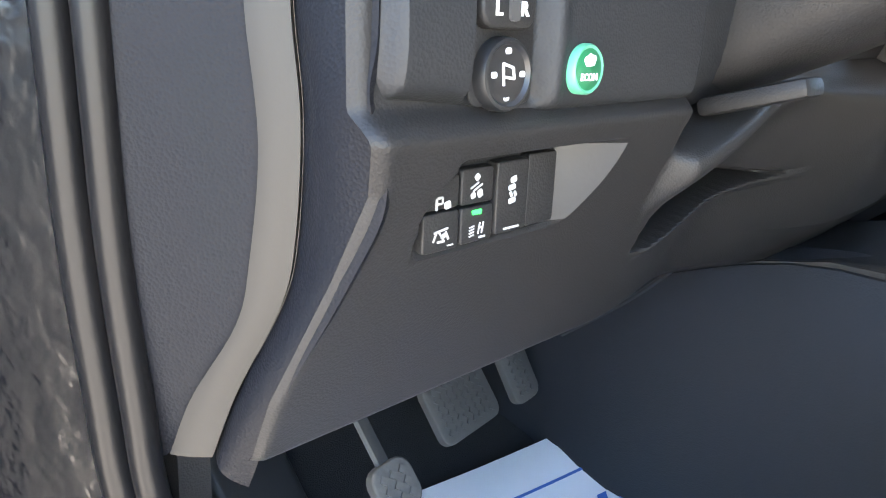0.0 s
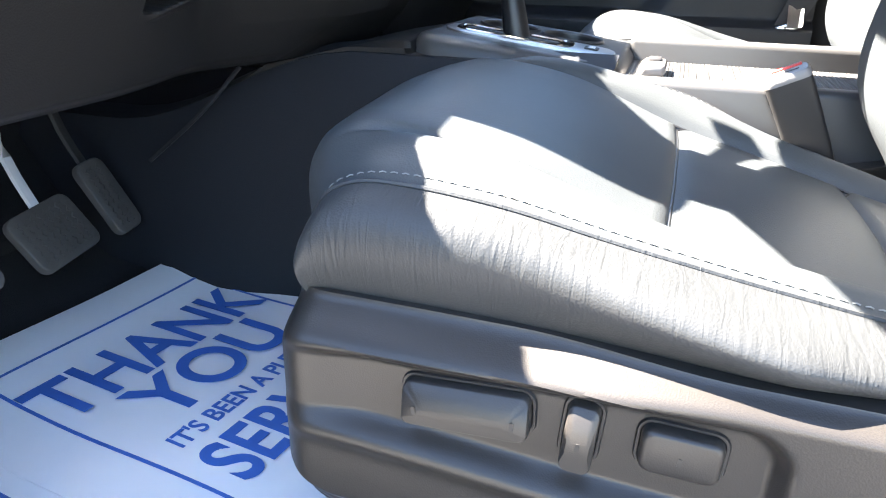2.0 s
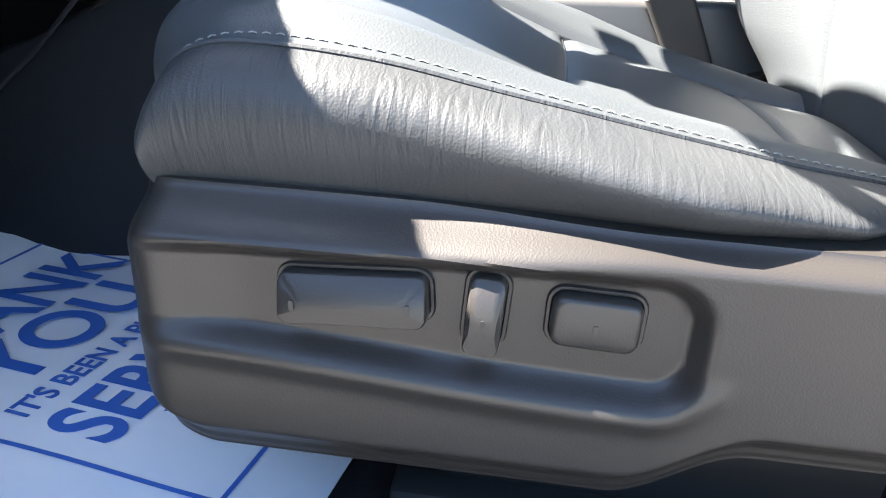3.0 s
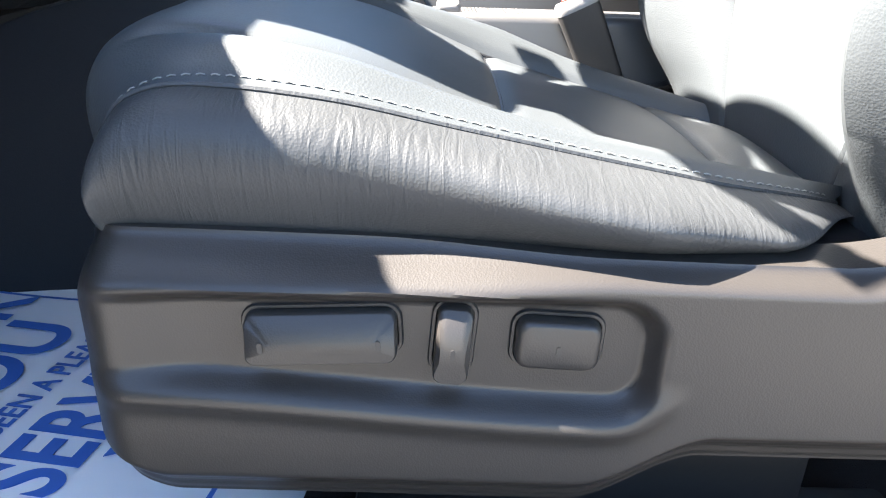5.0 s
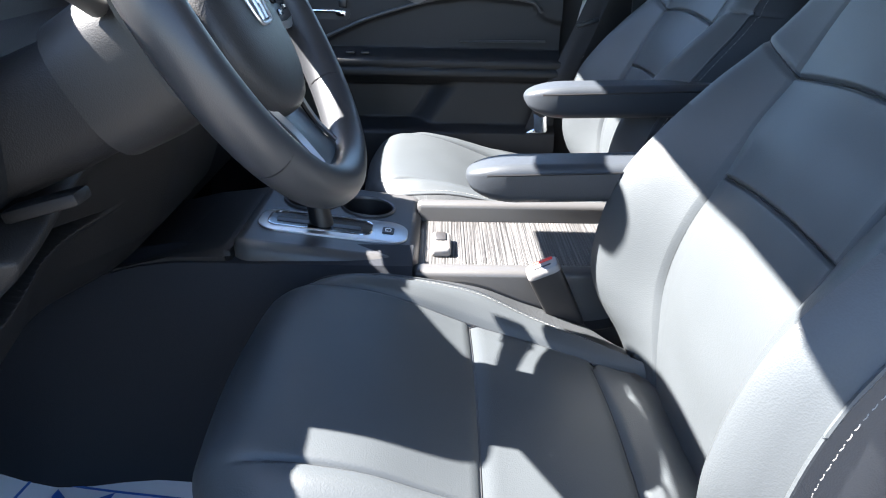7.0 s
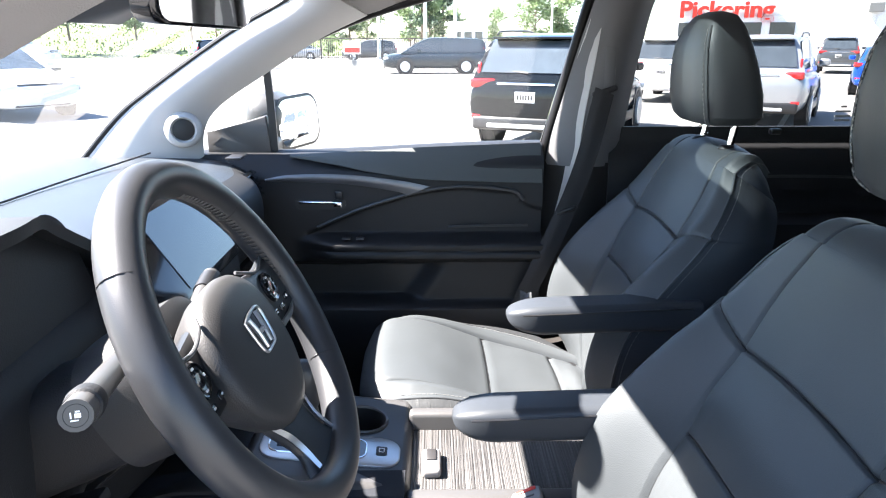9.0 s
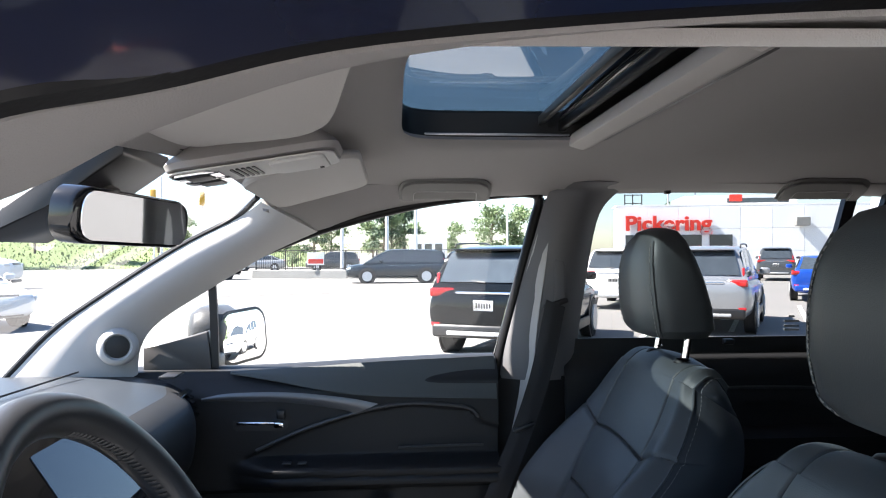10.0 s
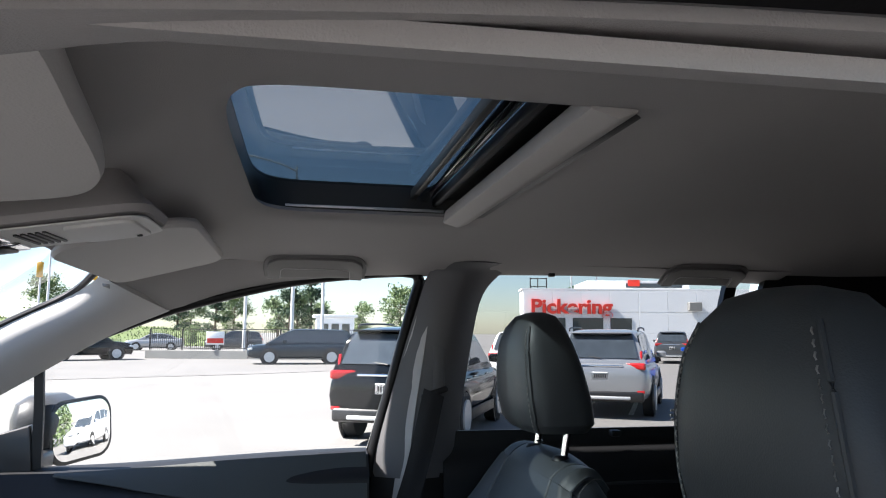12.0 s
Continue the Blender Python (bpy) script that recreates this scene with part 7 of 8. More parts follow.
def car(name, label, low, top, L, W, H, body, wheelbase, glass_m=None, rails=False, plate_bars=True, group=""):
    """A parked car about the origin, nose to +x."""
    c = thing(name, (0, 0, 0), label, "car", group)
    glass_m = glass_m or DARK_WINDOW
    href = max(t[1] for t in top)
    k = H / href
    belt = low[4][2] * k
    bm = B()
    rings = []
    cs = curve([Vector((a, b, cc)) for a, b, cc, _ in low], 44)
    ws = curve([Vector((a, d, 0)) for a, _, _, d in low], 44)
    for p, q in zip(cs, ws):
        zb, zt, w = p.y * k, p.z * k, q.y * W / 2
        ring = []
        for j in range(28):
            t = 2 * math.pi * j / 28
            cc, ss = math.cos(t), math.sin(t)
            y = w * math.copysign(abs(cc) ** 0.32, cc)
            z = (zb + zt) / 2 + (zt - zb) / 2 * math.copysign(abs(ss) ** 0.45, ss)
            y *= 1 - 0.05 * abs((z - (zb + zt) * 0.52) / (zt - zb)) * 2
            ring.append((p.x * L, y, z))
        rings.append(ring)
    loft(bm, rings)
    bd = part("body", bm, body, c)
    tops = curve([Vector((a, b * k, w * W / 2)) for a, b, w in top], 40)

    def half(x, z):
        """Half width of the cabin at a height."""
        w = lerp_tab([(p.x, p.z) for p in tops], x)
        return w * (1 - 0.17 * max(0, (z - belt)) / (H - belt))
    bm = B()
    rings = []
    for p in tops:
        zr = max(p.y, belt - 0.02)
        zb = belt - 0.08
        ring = []
        for y, z in ((1, zb), (1, zb + (zr - zb) * 0.35), (1, zb + (zr - zb) * 0.7), (0.97, zr - 0.035), (0.86, zr - 0.008), (0.5, zr + 0.004), (0, zr + 0.008), (-0.5, zr + 0.004), (-0.86, zr - 0.008), (-0.97, zr - 0.035), (-1, zb + (zr - zb) * 0.7), (-1, zb + (zr - zb) * 0.35), (-1, zb)):
            ring.append((p.x * L, y * half(p.x, z), max(z, zb)))
        rings.append(ring)
    loft(bm, rings)
    part("cabin", bm, body, c)

    def roof(x):
        return lerp_tab([(p.x, p.y) for p in tops], x)
    x0, x1 = top[0][0], top[-1][0]
    cuts = [x0 + 0.045, x0 + (x1 - x0) * 0.27, x0 + (x1 - x0) * 0.53, x1 - 0.055]
    for s in (1, -1):
        for a, b in zip(cuts, cuts[1:]):
            bm = B()
            rows = []
            for i in range(9):
                x = a + 0.006 + (b - a - 0.012) * i / 8
                zt = max(belt + 0.045, roof(x) - 0.075)
                rows.append([(x * L, s * (half(x, belt + 0.03 + (zt - belt - 0.03) * j / 4) + 0.006), belt + 0.03 + (zt - belt - 0.03) * j / 4) for j in range(5)])
            sheet(bm, rows)
            shell(bm, 0.003)
            part("window", bm, glass_m, c)
    # rear and front glass follow the slope of the cabin
    for a, b, nm, out in ((0, 3, "rear_window", -1), (-4, -1, "windscreen", 1)):
        pts = [top[i] for i in (range(a, b + 1) if b > 0 else range(len(top) + a, len(top)))]
        bm = B()
        rows = []
        for p in curve([Vector((q[0], q[1] * k, 0)) for q in pts], 10)[1:-1]:
            z = max(p.y, belt + 0.02) - 0.01
            w = half(p.x, z) * 0.86
            rows.append([(p.x * L + out * 0.022, w * f, z + 0.012) for f in (-1, -0.7, 0, 0.7, 1)])
        sheet(bm, rows)
        shell(bm, 0.003)
        part(nm, bm, glass_m, c)
    r = 0.345 * H / 1.6 if H > 1.5 else 0.325
    for sx in (wheelbase / 2, -wheelbase / 2):
        for s in (1, -1):
            y = s * (W / 2 - 0.10)
            bm = B()
            lathe_x(bm, [(r * 1.16, -0.012 * 1), (r * 1.16, 0.012), (r * 1.02, 0.014), (r * 1.02, -0.014)], (sx, s * (W / 2 - 0.012), r), 28)
            part("wheel_arch", bm, BLACK, c)
            bm = B()
            lathe_x(bm, [(r * 0.62, -0.11), (r * 0.95, -0.11), (r, -0.08), (r, 0.08), (r * 0.95, 0.11), (r * 0.62, 0.11)], (sx, y, r), 28)
            wh = part("wheel", bm, TYRE, c)
            bm = B()
            yf = s * (W / 2 + 0.018)
            for q in range(7):
                a = 2 * math.pi * q / 7
                d = Vector((math.cos(a), 0, math.sin(a)))
                tube(bm, [Vector((sx, yf, r)) + d * 0.03, Vector((sx, yf - s * 0.01, r)) + d * r * 0.63], 0.024, 6, flat=0.6, up=(0, 1, 0))
            lathe_x(bm, [(0.055, 0.012), (0.055, -0.012)], (sx, yf, r), 16)
            lathe_x(bm, [(r * 0.60, -0.02), (r * 0.66, -0.02), (r * 0.66, 0.02), (r * 0.60, 0.02)], (sx, yf, r), 28)
            part("rim", bm, RIM, wh)
    bm = B()
    box(bm, (-L / 2 + 0.05, 0, 0.43 * k), (0.14, W * 0.86, 0.20), 0.05, 3)
    part("rear_bumper", bm, BLACK if rails else body, c)
    bm = B()
    box(bm, (-L / 2 + 0.02, 0, 0.40 * k), (0.13, W * 0.60, 0.060), 0.02, 2)
    part("skid_plate", bm, RIM, c)
    for s in (1, -1):
        bm = B()
        if H > 1.55:
            box(bm, (-L / 2 + 0.085, s * W * 0.345, 0.985 * k), (0.10, W * 0.22, 0.125), 0.03, 3, turn(0, 0, s * 16))
            box(bm, (-L / 2 + 0.165, s * W * 0.405, 1.12 * k), (0.07, 0.05, 0.30), 0.02, 2, turn(0, 12, 0))
        else:
            box(bm, (-L / 2 + 0.08, s * W * 0.36, 0.90 * k), (0.12, W * 0.24, 0.12), 0.04, 3, turn(0, 0, s * 16))
        part("tail_lamp", bm, TAIL, c, "red tail lamp")
        bm = B()
        box(bm, (-L / 2 + 0.035, s * W * 0.40, 0.52 * k), (0.08, 0.14, 0.05), 0.012)
        part("reflector", bm, TAIL, c)
        bm = B()
        box(bm, (L / 2 - 0.20, s * W * 0.39, low[8][2] * k - 0.12), (0.22, W * 0.17, 0.11), 0.035, 3, turn(0, 12, -s * 22))
        part("head_lamp", bm, LAMP, c)
        bm = superloft(B(), [(-0.07, 0.06, 0.06, 0), (-0.05, 0.09, 0.10, 0), (0.03, 0.09, 0.11, 0), (0.07, 0.05, 0.07, 0)], Matrix.Translation((0.155 * L, s * (W / 2 + 0.06), belt + 0.10)), 16, 3)
        part("door_mirror", bm, body, c)
        for xd in (-0.16, 0.05):
            bm = B()
            box(bm, (xd * L, s * (W / 2 + 0.004), belt - 0.14), (0.18, 0.02, 0.025), 0.006)
            part("door_handle", bm, CHROME if H > 1.7 else body, c)
        if rails:
            bm = B()
            box(bm, (0, s * (W / 2 - 0.012), 0.345 * k), (wheelbase - 2.3 * r, 0.05, 0.17), 0.02, 2)
            part("side_cladding", bm, BLACK, c, "black plastic sill cladding")
            bm = tube(B(), curve([(-0.36 * L, s * W * 0.36, H - 0.035), (-0.32 * L, s * W * 0.36, H + 0.02), (-0.05 * L, s * W * 0.36, H + 0.035), (0.02 * L, s * W * 0.36, H - 0.01)], 16), 0.016, 8)
            part("roof_rail", bm, BLACK, c)
    bm = B()
    box(bm, (-L / 2 + 0.010, 0, 0.80 * k if H > 1.55 else 0.62 * k), (0.02, 0.30, 0.15), 0.004)
    pl = part("number_plate", bm, WHITE, c)
    bm = B()
    for q in range(6):
        box(bm, (-L / 2 - 0.002, -0.10 + 0.04 * q, 0.80 * k if H > 1.55 else 0.62 * k), (0.004, 0.022, 0.07))
    part("plate_bars", bm, BUCKLE, pl)
    bm = B()
    box(bm, (-L / 2 + 0.045, 0, 0.985 * k if H > 1.55 else 0.80 * k), (0.07, W * 0.46, 0.035), 0.01)
    part("tailgate_trim", bm, CHROME, c)
    bm = B()
    for q in range(4):
        box(bm, (L / 2 - 0.035, 0, (low[8][2] * k - 0.08) - 0.055 * q), (0.06, W * 0.46, 0.018), 0.006)
    part("grille", bm, CHROME, c)
    bm = B()
    box(bm, (L / 2 - 0.055, 0, low[8][2] * k - 0.16), (0.05, W * 0.50, 0.26), 0.02)
    box(bm, (L / 2 - 0.06, 0, 0.36), (0.06, W * 0.6, 0.14), 0.02)
    part("air_intake", bm, BLACK, c)
    if H > 1.55:
        bm = B()
        box(bm, (-0.40 * L - 0.14, 0, roof(-0.40) - 0.005), (0.26, W * 0.62, 0.03), 0.012)
        part("spoiler", bm, body, c)
        bm = tube(B(), [(-L / 2 + 0.10, 0.0, 1.13 * k), (-L / 2 + 0.13, 0.28, 1.16 * k)], 0.014, 6)
        part("wiper", bm, BLACK, c)
    return c


def park(c, x, y, heading):
    c.location = (x, y, GROUND)
    c.rotation_euler = (0, 0, radians(heading))


P_BLACK = mat("black_paint", (0.004, 0.005, 0.006), 0.10, 0.0, vary=0.05, scale=2, bump=0.0, coat=0.15, spec=0.22, rvary=0.03)
P_SILVER = paint("silver_paint", (0.31, 0.32, 0.335), 0.5)
P_WHITE = paint("white_paint", (0.72, 0.72, 0.72), 0.0)
P_GREY = paint("grey_paint", (0.08, 0.085, 0.09), 0.5)
P_BLUE = paint("blue_paint", (0.01, 0.06, 0.36), 0.3)
P_NAVY = paint("navy_paint", (0.012, 0.022, 0.032), 0.3)

park(car("suv", "black compact SUV parked with red tail lamps", SUV_LOW, SUV_TOP, 4.6, 1.85, 1.68, P_BLACK, 2.66, rails=True, group="parked cars"), 11.0, -2.45, -26)
park(car("suv", "silver compact SUV parked tail towards the window", SUV_LOW, SUV_TOP, 4.6, 1.85, 1.68, P_SILVER, 2.66, rails=True, group="parked cars"), 13.6, -7.0, -31)
park(car("suv", "white SUV parked behind the black one", SUV_LOW, SUV_TOP, 4.6, 1.85, 1.68, P_WHITE, 2.66, group="parked cars"), 19.5, -7.2, -30)
park(car("suv", "dark grey SUV parked near the building", SUV_LOW, SUV_TOP, 4.9, 1.97, 1.79, P_GREY, 2.82, group="parked cars"), 36.5, -21.4, -31)
park(car("sedan", "bright blue sedan parked on the lot", SEDAN_LOW, SEDAN_TOP, 4.6, 1.80, 1.42, P_BLUE, 2.70, group="parked cars"), 21.3, -14.3, -31)
park(car("minivan", "dark blue minivan crossing in front of the fence", SUV_LOW, VAN_TOP, 5.15, 2.0, 1.74, P_NAVY, 3.0, group="parked cars"), 35.4, -0.25, 92)
park(car("sedan", "white sedan with wide grille standing on the lot", SEDAN_LOW, SEDAN_TOP, 4.7, 1.81, 1.44, P_WHITE, 2.84, group="parked cars"), 15.0, 9.6, -128)
park(car("suv", "white SUV standing behind the car", SUV_LOW, SUV_TOP, 4.7, 1.9, 1.7, P_WHITE, 2.7, group="parked cars"), 7.1, -11.9, 146)
park(car("sedan", "silver sedan on the road beyond the fence", SEDAN_LOW, SEDAN_TOP, 4.6, 1.8, 1.42, P_SILVER, 2.7, group="road traffic"), 62.0, 11.8, 95)
park(car("suv", "dark SUV on the road beyond the fence", SUV_LOW, SUV_TOP, 4.6, 1.85, 1.68, P_GREY, 2.7, group="road traffic"), 60.0, 5.2, 95)
park(car("suv", "black SUV at the edge of the lot", SUV_LOW, SUV_TOP, 4.6, 1.85, 1.68, P_BLACK, 2.7, group="parked cars"), 40.5, 11.2, -60)
park(car("van", "white delivery van on the road", SUV_LOW, VAN_TOP, 5.8, 2.0, 2.4, P_WHITE, 3.4, group="road traffic"), 31.0, 19.5, -80)

# darker asphalt beyond the near lot, road, kerb
bm = B()
edge_in = curve([(24, 40, 0), (23, 14, 0), (25, 5, 0), (29, -2, 0), (34, -6, 0)], 30)
edge_out = curve([(56, 40, 0), (55, 14, 0), (54, 5, 0), (53, -2, 0), (52, -6, 0)], 30)
sheet(bm, [[Vector((*a.xy, GROUND + 0.012)), Vector((*b.xy, GROUND + 0.012))] for a, b in zip(edge_in, edge_out)])
solo("road", bm, ROAD, "darker asphalt lane beyond the bright lot", "road", "structure")
# painted lines
for k in range(6):
    bm = B()
    x, y = 9.2 + 2.45 * k * 0.6, -1.0 - 2.45 * k
    box(bm, (x + 2.2, y - 2.0, GROUND + 0.018), (5.2, 0.10, 0.004), 0, 2, turn(0, 0, -29))
    tagged(solo("parking_line", bm, LINE, "faded white parking bay line", "line", "structure"))
# low wall with iron fence
F0, F1 = Vector((43.0, 8.4, 0)), Vector((39.3, -4.5, 0))
fence = thing("fence", (41, 2, GROUND), "black iron picket fence on a low concrete wall", "fence")
d = (F1 - F0)
n_p = 110
bm = B()
ang = math.degrees(math.atan2(d.y, d.x))
box(bm, (F0 + F1) / 2 + Vector((0, 0, GROUND + 0.25)), (d.length + 0.4, 0.35, 0.50), 0.02, 1, turn(0, 0, ang))
part("wall_base", bm, CONCRETE, fence, "low grey concrete wall")
for zr in (0.62, 1.72):
    bm = B()
    box(bm, (F0 + F1) / 2 + Vector((0, 0, GROUND + zr)), (d.length, 0.05, 0.05), 0, 1, turn(0, 0, ang))
    part("rail", bm, IRON, fence)
bm = B()
box(bm, (0, 0, GROUND + 1.15), (0.028, 0.028, 1.32))
pick = finish(bm, "picket", IRON, False)
bm = B()
box(bm, (0, 0, GROUND + 1.18), (0.09, 0.09, 1.45), 0.01, 1)
post = finish(bm, "post", IRON, False)
for k in range(n_p + 1):
    ob = new("post" if k % 16 == 0 else "picket", post if k % 16 == 0 else pick)
    ob.parent = fence
    ob.location = F0 + d * (k / n_p) - Vector(fence.location) + Vector((0, 0, fence.location.z))
board = thing("notice_board", (41.6, 5.0, 0.8), "small white and red notice on the fence", "sign")
bm = B()
box(bm, (41.75, 4.6, 1.05), (0.04, 1.0, 0.75), 0.01)
part("board", bm, WHITE, board)
bm = B()
box(bm, (41.72, 4.6, 0.90), (0.03, 0.9, 0.28))
part("red_band", bm, SIGN_RED, board)

# dealership building
BX = 50.0
bld = thing("building", (BX + 8, -32, GROUND), "low white panelled showroom building with red sign", "building")
bm = B()
box(bm, (BX + 1.35, -39.0, 2.3), (2.5, 44.6, 4.92))
box(bm, (BX + 9.3, -41.5, 2.3), (13.6, 39.0, 4.90))
part("wall", bm, PANEL, bld)
bm = B()
box(bm, (BX + 1.35, -39.0, 4.82), (2.6, 44.8, 0.12))
part("parapet", bm, PANEL, bld)
bm = B()
box(bm, (0, 0, 0), (0.05, 2.16, 1.60), 0.012, 1)
pm = finish(bm, "panel", PANEL, False)
for i in range(20):
    for j in range(3):
        ob = new("panel", pm)
        ob.parent = bld
        ob.location = Vector((BX + 0.075, -17.85 - 2.18 * i, 0.65 + 1.63 * j)) - Vector(bld.location)
bm = B()
box(bm, (BX + 5, -26.0, 5.2), (6, 8.0, 0.9))
part("roof_block", bm, PANEL, bld)
bm = B()
box(bm, (BX + 1.9, -27.2, 5.25), (0.1, 4.4, 0.35))
part("roof_window", bm, DARK_WINDOW, bld)
bm = B()
box(bm, (BX + 1.85, -25.6, 5.45), (0.14, 0.9, 0.5))
part("roof_mark", bm, SIGN_RED, bld)
for yw, ww in ((-18.6, 2.6), (-21.6, 2.3), (-24.1, 1.6), (-36.5, 3.2), (-40.5, 3.2)):
    bm = B()
    box(bm, (BX + 0.035, yw, 1.85), (0.06, ww, 1.6), 0.01, 1)
    part("window", bm, DARK_WINDOW, bld)
bm = B()
box(bm, (BX - 0.25, -29.6, 3.55), (0.5, 0.95, 0.62), 0.03, 1, turn(0, 0, 0))
part("wall_lamp", bm, CONCRETE, bld, "grey wall floodlight")
m = Matrix.Translation((BX - 0.10, -17.25, 3.0)) @ Matrix(((0, 0, -1, 0), (-1, 0, 0, 0), (0, 1, 0, 0), (0, 0, 0, 1)))
letters("sign_letters", "Pickering", m, 1.50, SIGN_RED, bld, 0.045, 0.10, 1.12, "LEFT", "large raised red letters")
frame_t = thing("roof_frame", (BX + 6, -18.6, 4.9), "bare steel sign frame on the roof", "frame")
for yy in (-18.9, -18.2, -17.6):
    bm = tube(B(), [(BX + 3, yy, 4.88), (BX + 3, yy, 5.9)], 0.05, 6)
    part("post", bm, IRON, frame_t)
for zz5 in (5.2, 5.85):
    bm = tube(B(), [(BX + 3, -18.9, zz5), (BX + 3, -17.6, zz5)], 0.04, 6)
    part("bar", bm, IRON, frame_t)
swing = Matrix.Translation((BX, -16.7, 0)) @ Matrix.Rotation(radians(-12), 4, "Z") @ Matrix.Translation((-BX, 16.7, 0))
for ob in (bld, frame_t):
    ob.matrix_basis = swing @ Matrix.Translation(ob.location)
kiosk = thing("kiosk", (66, -4.0, 0), "small white kiosk with flat roof across the road", "building")
bm = B()
box(bm, (68, -3.4, 1.37), (3, 3.6, 3.06), 0.02, 1)
part("wall", bm, PANEL, kiosk)
for yy in (-4.4, -3.4, -2.4):
    bm = B()
    box(bm, (66.46, yy, 1.7), (0.06, 0.7, 1.1))
    part("window", bm, DARK_WINDOW, kiosk)
bm = B()
box(bm, (68, -3.4, 2.98), (3.6, 4.2, 0.25), 0.03, 1)
part("roof", bm, WHITE, kiosk)

# grass bank beyond the road
bm = B()
rows = []
for k in range(40):
    f = k / 39
    x0, y0 = 58 + 22 * f, 62 - 58 * f
    rows.append([(x0 + 1.2 * j, y0 + 0.5 * j, GROUND - 0.02 + 3.4 * smooth(0, 14, j) * (0.55 + 0.45 * smooth(1.0, 0.45, f)) + 0.25 * noise.noise(Vector((x0 * 0.2, j * 0.4, 0)))) for j in (0, 1, 2, 4, 6, 8, 10, 12, 14, 30)])
sheet(bm, rows)
solo("grass_bank", bm, GRASS, "sunlit grass bank beyond the road", "grass", "structure")
bm = B()
random.seed(7)
for k in range(5200):
    f = random.random()
    j = random.random() * 14
    x0, y0 = 58 + 22 * f + 1.2 * j, 62 - 58 * f + 0.5 * j
    z0 = GROUND - 0.02 + 3.4 * smooth(0, 14, j) * (0.55 + 0.45 * smooth(1.0, 0.45, f))
    a = random.random() * 6.28
    h = 0.12 + 0.18 * random.random()
    vs = [bm.verts.new((x0 + 0.10 * math.cos(a), y0 + 0.10 * math.sin(a), z0)), bm.verts.new((x0 - 0.10 * math.cos(a), y0 - 0.10 * math.sin(a), z0)), bm.verts.new((x0 + 0.08 * math.sin(a), y0, z0 + h))]
    bm.faces.new(vs)
tagged(solo("grass", bm, GRASS, "rough tufts of grass on the bank", "grass"), kind="stuff")


def tree(h, seed, kind):
    """Trunk with limbs and a crown of many small leaf faces."""
    rnd = random.Random(seed)
    t = thing("tree", (0, 0, 0), "leafy roadside tree with a ragged crown" if kind == "leaf" else "dark conifer with ragged layered branches", "tree", "roadside trees")
    bm = tube(B(), [(0, 0, 0), (0.05, 0.03, h * 0.35), (-0.03, 0.05, h * 0.65), (0, 0, h * 0.92)], lambda f: h * 0.022 * (1.15 - f), 8)
    tips = []
    for k in range(26 if kind == "leaf" else 34):
        z = h * (0.28 + 0.66 * rnd.random())
        a = rnd.random() * 6.28
        if kind == "leaf":
            r = h * 0.30 * math.sqrt(max(0.05, 1 - ((z / h - 0.62) / 0.40) ** 2)) * (0.6 + 0.5 * rnd.random())
            up = 0.12 * h
        else:
            r = h * 0.26 * (1.05 - z / h) * (0.7 + 0.5 * rnd.random())
            up = -0.02 * h
        e = Vector((r * math.cos(a), r * math.sin(a), min(h, z + up * rnd.random())))
        tube(bm, [Vector((0, 0, z - 0.06 * h)), e * 0.5 + Vector((0, 0, z * 0.5)), e], lambda f: h * 0.006 * (1.2 - f), 5)
        tips += [e, e * 0.65 + Vector((0, 0, z * 0.35))]
    part("trunk", bm, BARK, t)
    bm = B()
    s = h * (0.020 if kind == "leaf" else 0.013)
    for e in tips:
        cl = h * (0.075 + 0.05 * rnd.random()) * (1 if kind == "leaf" else 0.7)
        for q in range(62):
            p = e + Vector((rnd.gauss(0, cl * 0.55), rnd.gauss(0, cl * 0.55), rnd.gauss(0, cl * (0.45 if kind == "leaf" else 0.25))))
            u = Vector((rnd.gauss(0, 1), rnd.gauss(0, 1), rnd.gauss(0, 1))).normalized()
            v = u.cross(Vector((rnd.gauss(0, 1), rnd.gauss(0, 1), rnd.gauss(0, 1)))).normalized()
            k = s * (0.6 + 0.9 * rnd.random())
            bm.faces.new([bm.verts.new(p + u * k), bm.verts.new(p + v * k * 0.6), bm.verts.new(p - u * k), bm.verts.new(p - v * k * 0.6)])
    part("crown", bm, LEAF if kind == "leaf" else CONIFER, t)
    return t


ta, tb, tc = tree(7.0, 1, "leaf"), tree(7.0, 2, "leaf"), tree(8.0, 3, "conifer")
spots = [(ta, 82, -14.5, 1.0), (tb, 80, -11.5, 0.95), (tc, 76, 1.0, 1.0), (tc, 78, -1.2, 1.05), (tb, 77, 0.2, 0.8), (ta, 95, -8, 0.8), (tb, 90, 8, 0.9), (tc, 88, 10, 0.9),
         (ta, 84, -33.5, 0.95), (tb, 86, -36.0, 1.05), (ta, 88, -39, 0.9), (tb, 72, 36, 0.75), (ta, 76, 31, 0.7), (tb, 80, 26.5, 0.8), (ta, 70, 41, 0.8), (ta, 74, 22, 0.55), (tb, 96, 14, 0.9), (ta, 100, 3, 0.9), (tb, 101, -3, 0.8), (tc, 92, 15, 0.95), (ta, 66, 9.5, 0.30)]
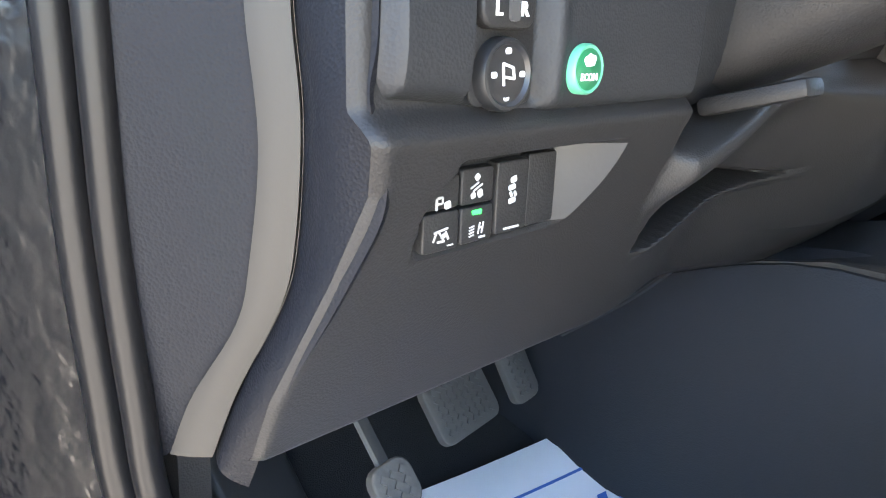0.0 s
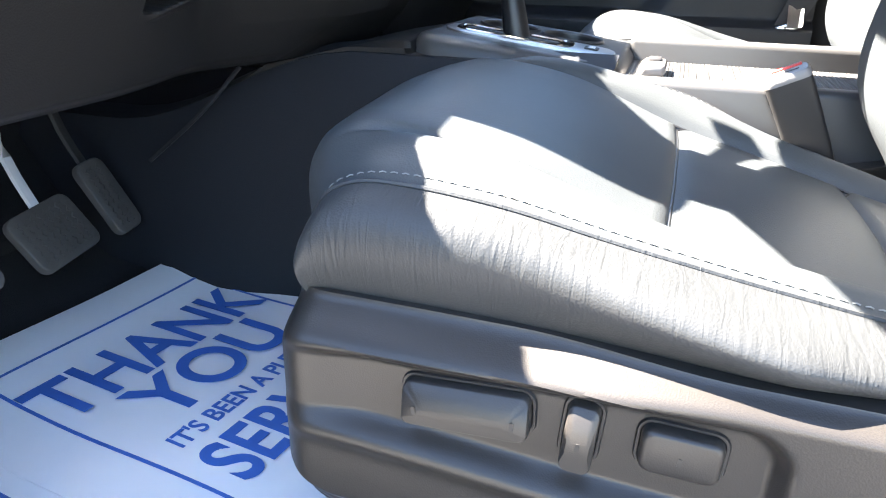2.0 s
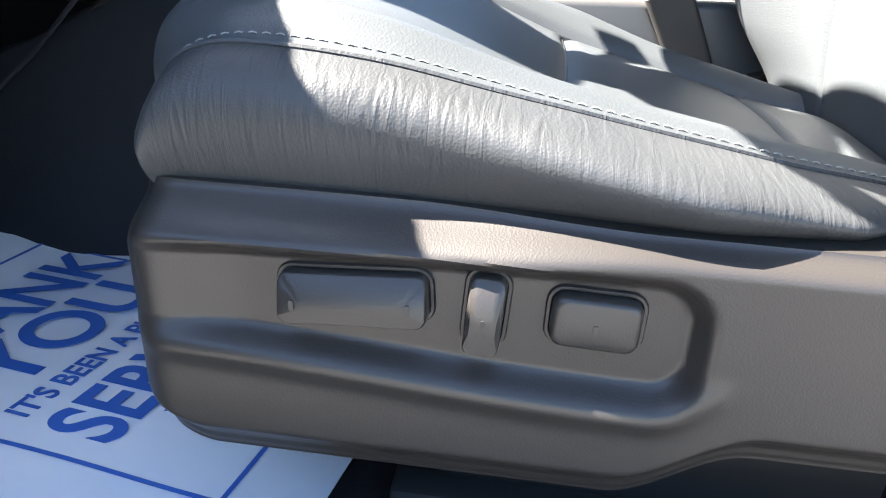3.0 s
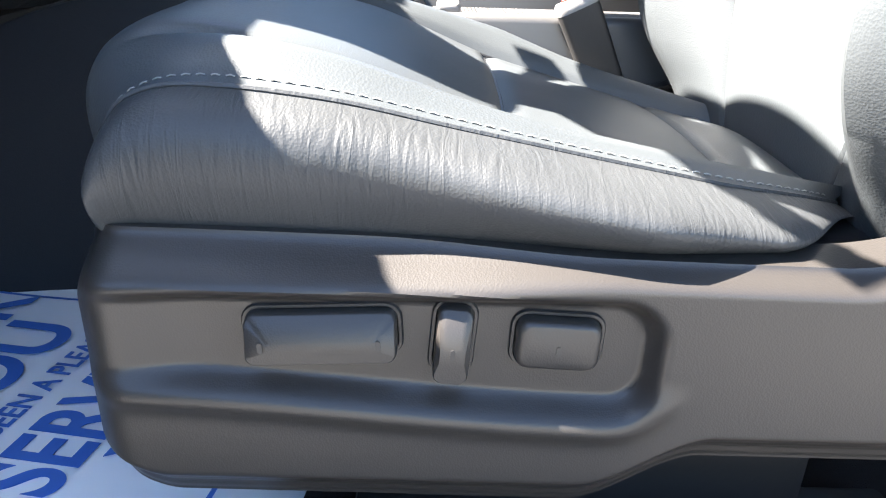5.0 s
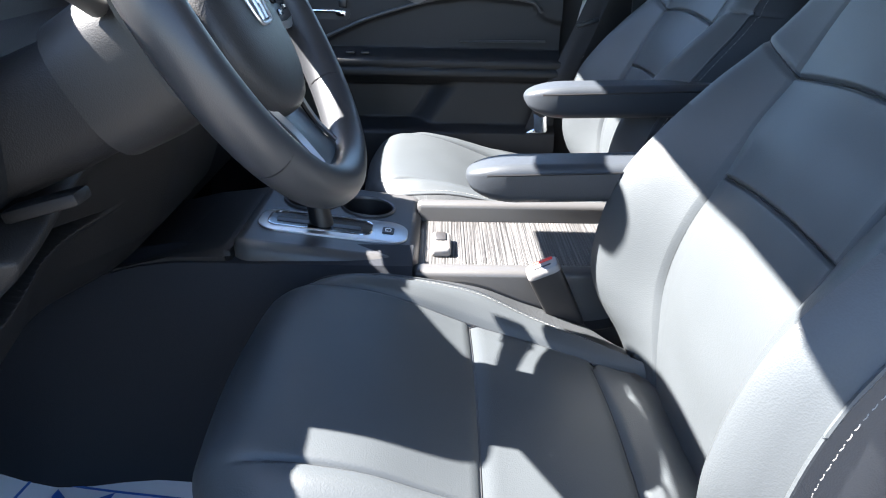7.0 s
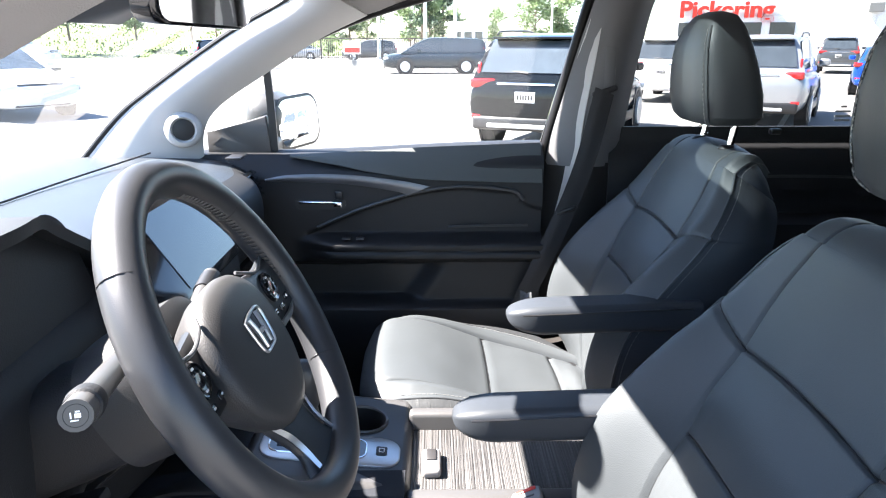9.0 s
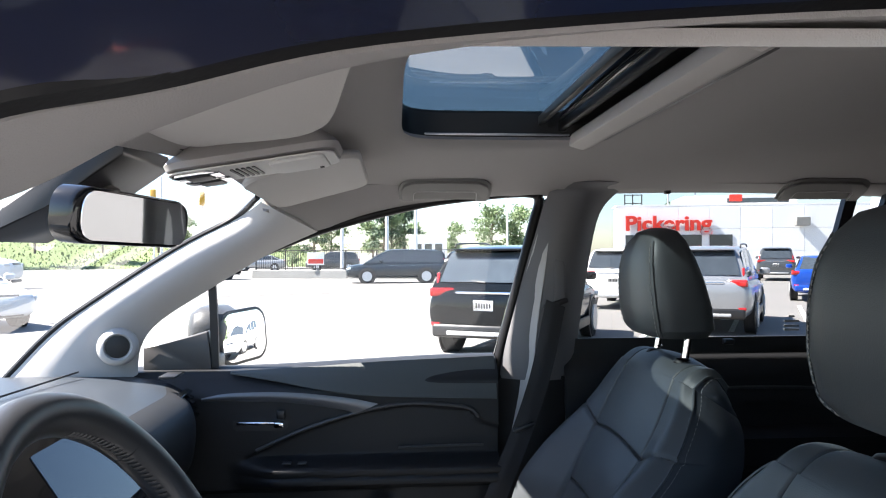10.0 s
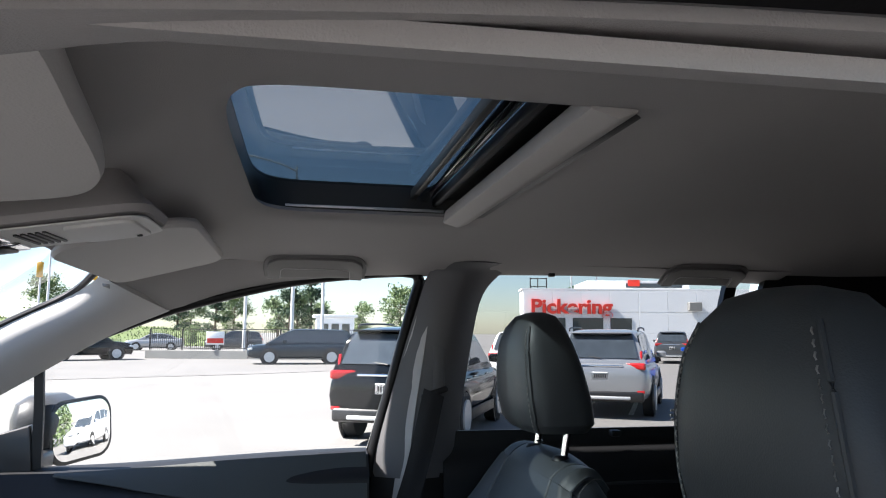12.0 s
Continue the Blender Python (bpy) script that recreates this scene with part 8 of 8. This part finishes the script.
for k, (t0, x, y, sc) in enumerate(spots):
    m = Matrix.Translation((x, y, GROUND + (1.6 if y > 20 else 0.0))) @ Matrix.Rotation(k * 1.3, 4, "Z") @ Matrix.Scale(sc, 4)
    if k < 3 and t0 in (ta, tb, tc):
        t0.matrix_basis = m
    else:
        keep = t0.matrix_basis.copy()
        t0.scale = (1, 1, 1)
        cp = copy_thing(t0, m)
        cp.matrix_basis = m
        t0.matrix_basis = keep
# clipped hedge beside the lot, behind the car
hedge = thing("hedge", (-1.5, -18.4, GROUND), "dense green hedge along the lot", "hedge")
bm = B()
rnd = random.Random(11)
for k in range(9000):
    p = Vector((rnd.uniform(-5, 8), rnd.uniform(-19.2, -17.6), GROUND + 3.4 * rnd.random() ** 0.8))
    u = Vector((rnd.gauss(0, 1), rnd.gauss(0, 1), rnd.gauss(0, 1))).normalized()
    v = u.cross(Vector((rnd.gauss(0, 1), rnd.gauss(0, 1), rnd.gauss(0, 1)))).normalized()
    s = 0.12
    bm.faces.new([bm.verts.new(p + u * s), bm.verts.new(p + v * s * 0.7), bm.verts.new(p - u * s), bm.verts.new(p - v * s * 0.7)])
part("leaves", bm, LEAF, hedge)
# lamp posts and signals
for x, y, h, arm, lab in ((42.0, 0.30, 11.5, 3.0, "tall grey street lamp with a curved arm"), (46.0, -1.6, 8.5, 0, "plain grey utility pole"), (47.0, 3.4, 9.0, 0, "plain grey utility pole"), (75.0, -12.5, 9.0, 0, "plain grey utility pole"), (70.0, -31.5, 8.0, 1.5, "grey street lamp near the showroom"), (72.0, -29.4, 9.0, 0, "plain grey utility pole"), (58.0, 19.0, 8.0, 0, "plain grey utility pole")):
    p = thing("street_lamp" if arm else "utility_pole", (x, y, GROUND), lab, "lamp post" if arm else "pole", "roadside poles")
    bm = tube(B(), [(x, y, GROUND), (x, y, h * 0.5), (x, y, h)], lambda f: 0.12 - 0.05 * f, 10)
    part("pole", bm, POLE, p)
    if arm:
        bm = tube(B(), curve([(x, y, h - 0.3), (x, y + arm * 0.35, h + 0.15), (x, y + arm, h + 0.6)], 10), 0.06, 8)
        part("arm", bm, POLE, p)
        bm = B()
        box(bm, (x, y + arm + 0.3, h + 0.6), (0.28, 0.8, 0.14), 0.04, 2)
        part("lamp_head", bm, POLE, p)
for x, y in ((52, 17.6), (54, 14.6)):
    p = thing("traffic_signal", (x, y, GROUND), "yellow traffic signal on a pole", "traffic light", "signals")
    bm = tube(B(), [(x, y, GROUND), (x, y, 6.2)], 0.07, 8)
    part("pole", bm, POLE, p)
    bm = B()
    box(bm, (x - 0.15, y, 5.6), (0.25, 0.38, 1.05), 0.04, 2)
    part("signal_box", bm, mat("signal_yellow", (0.6, 0.33, 0.02), 0.5), p)
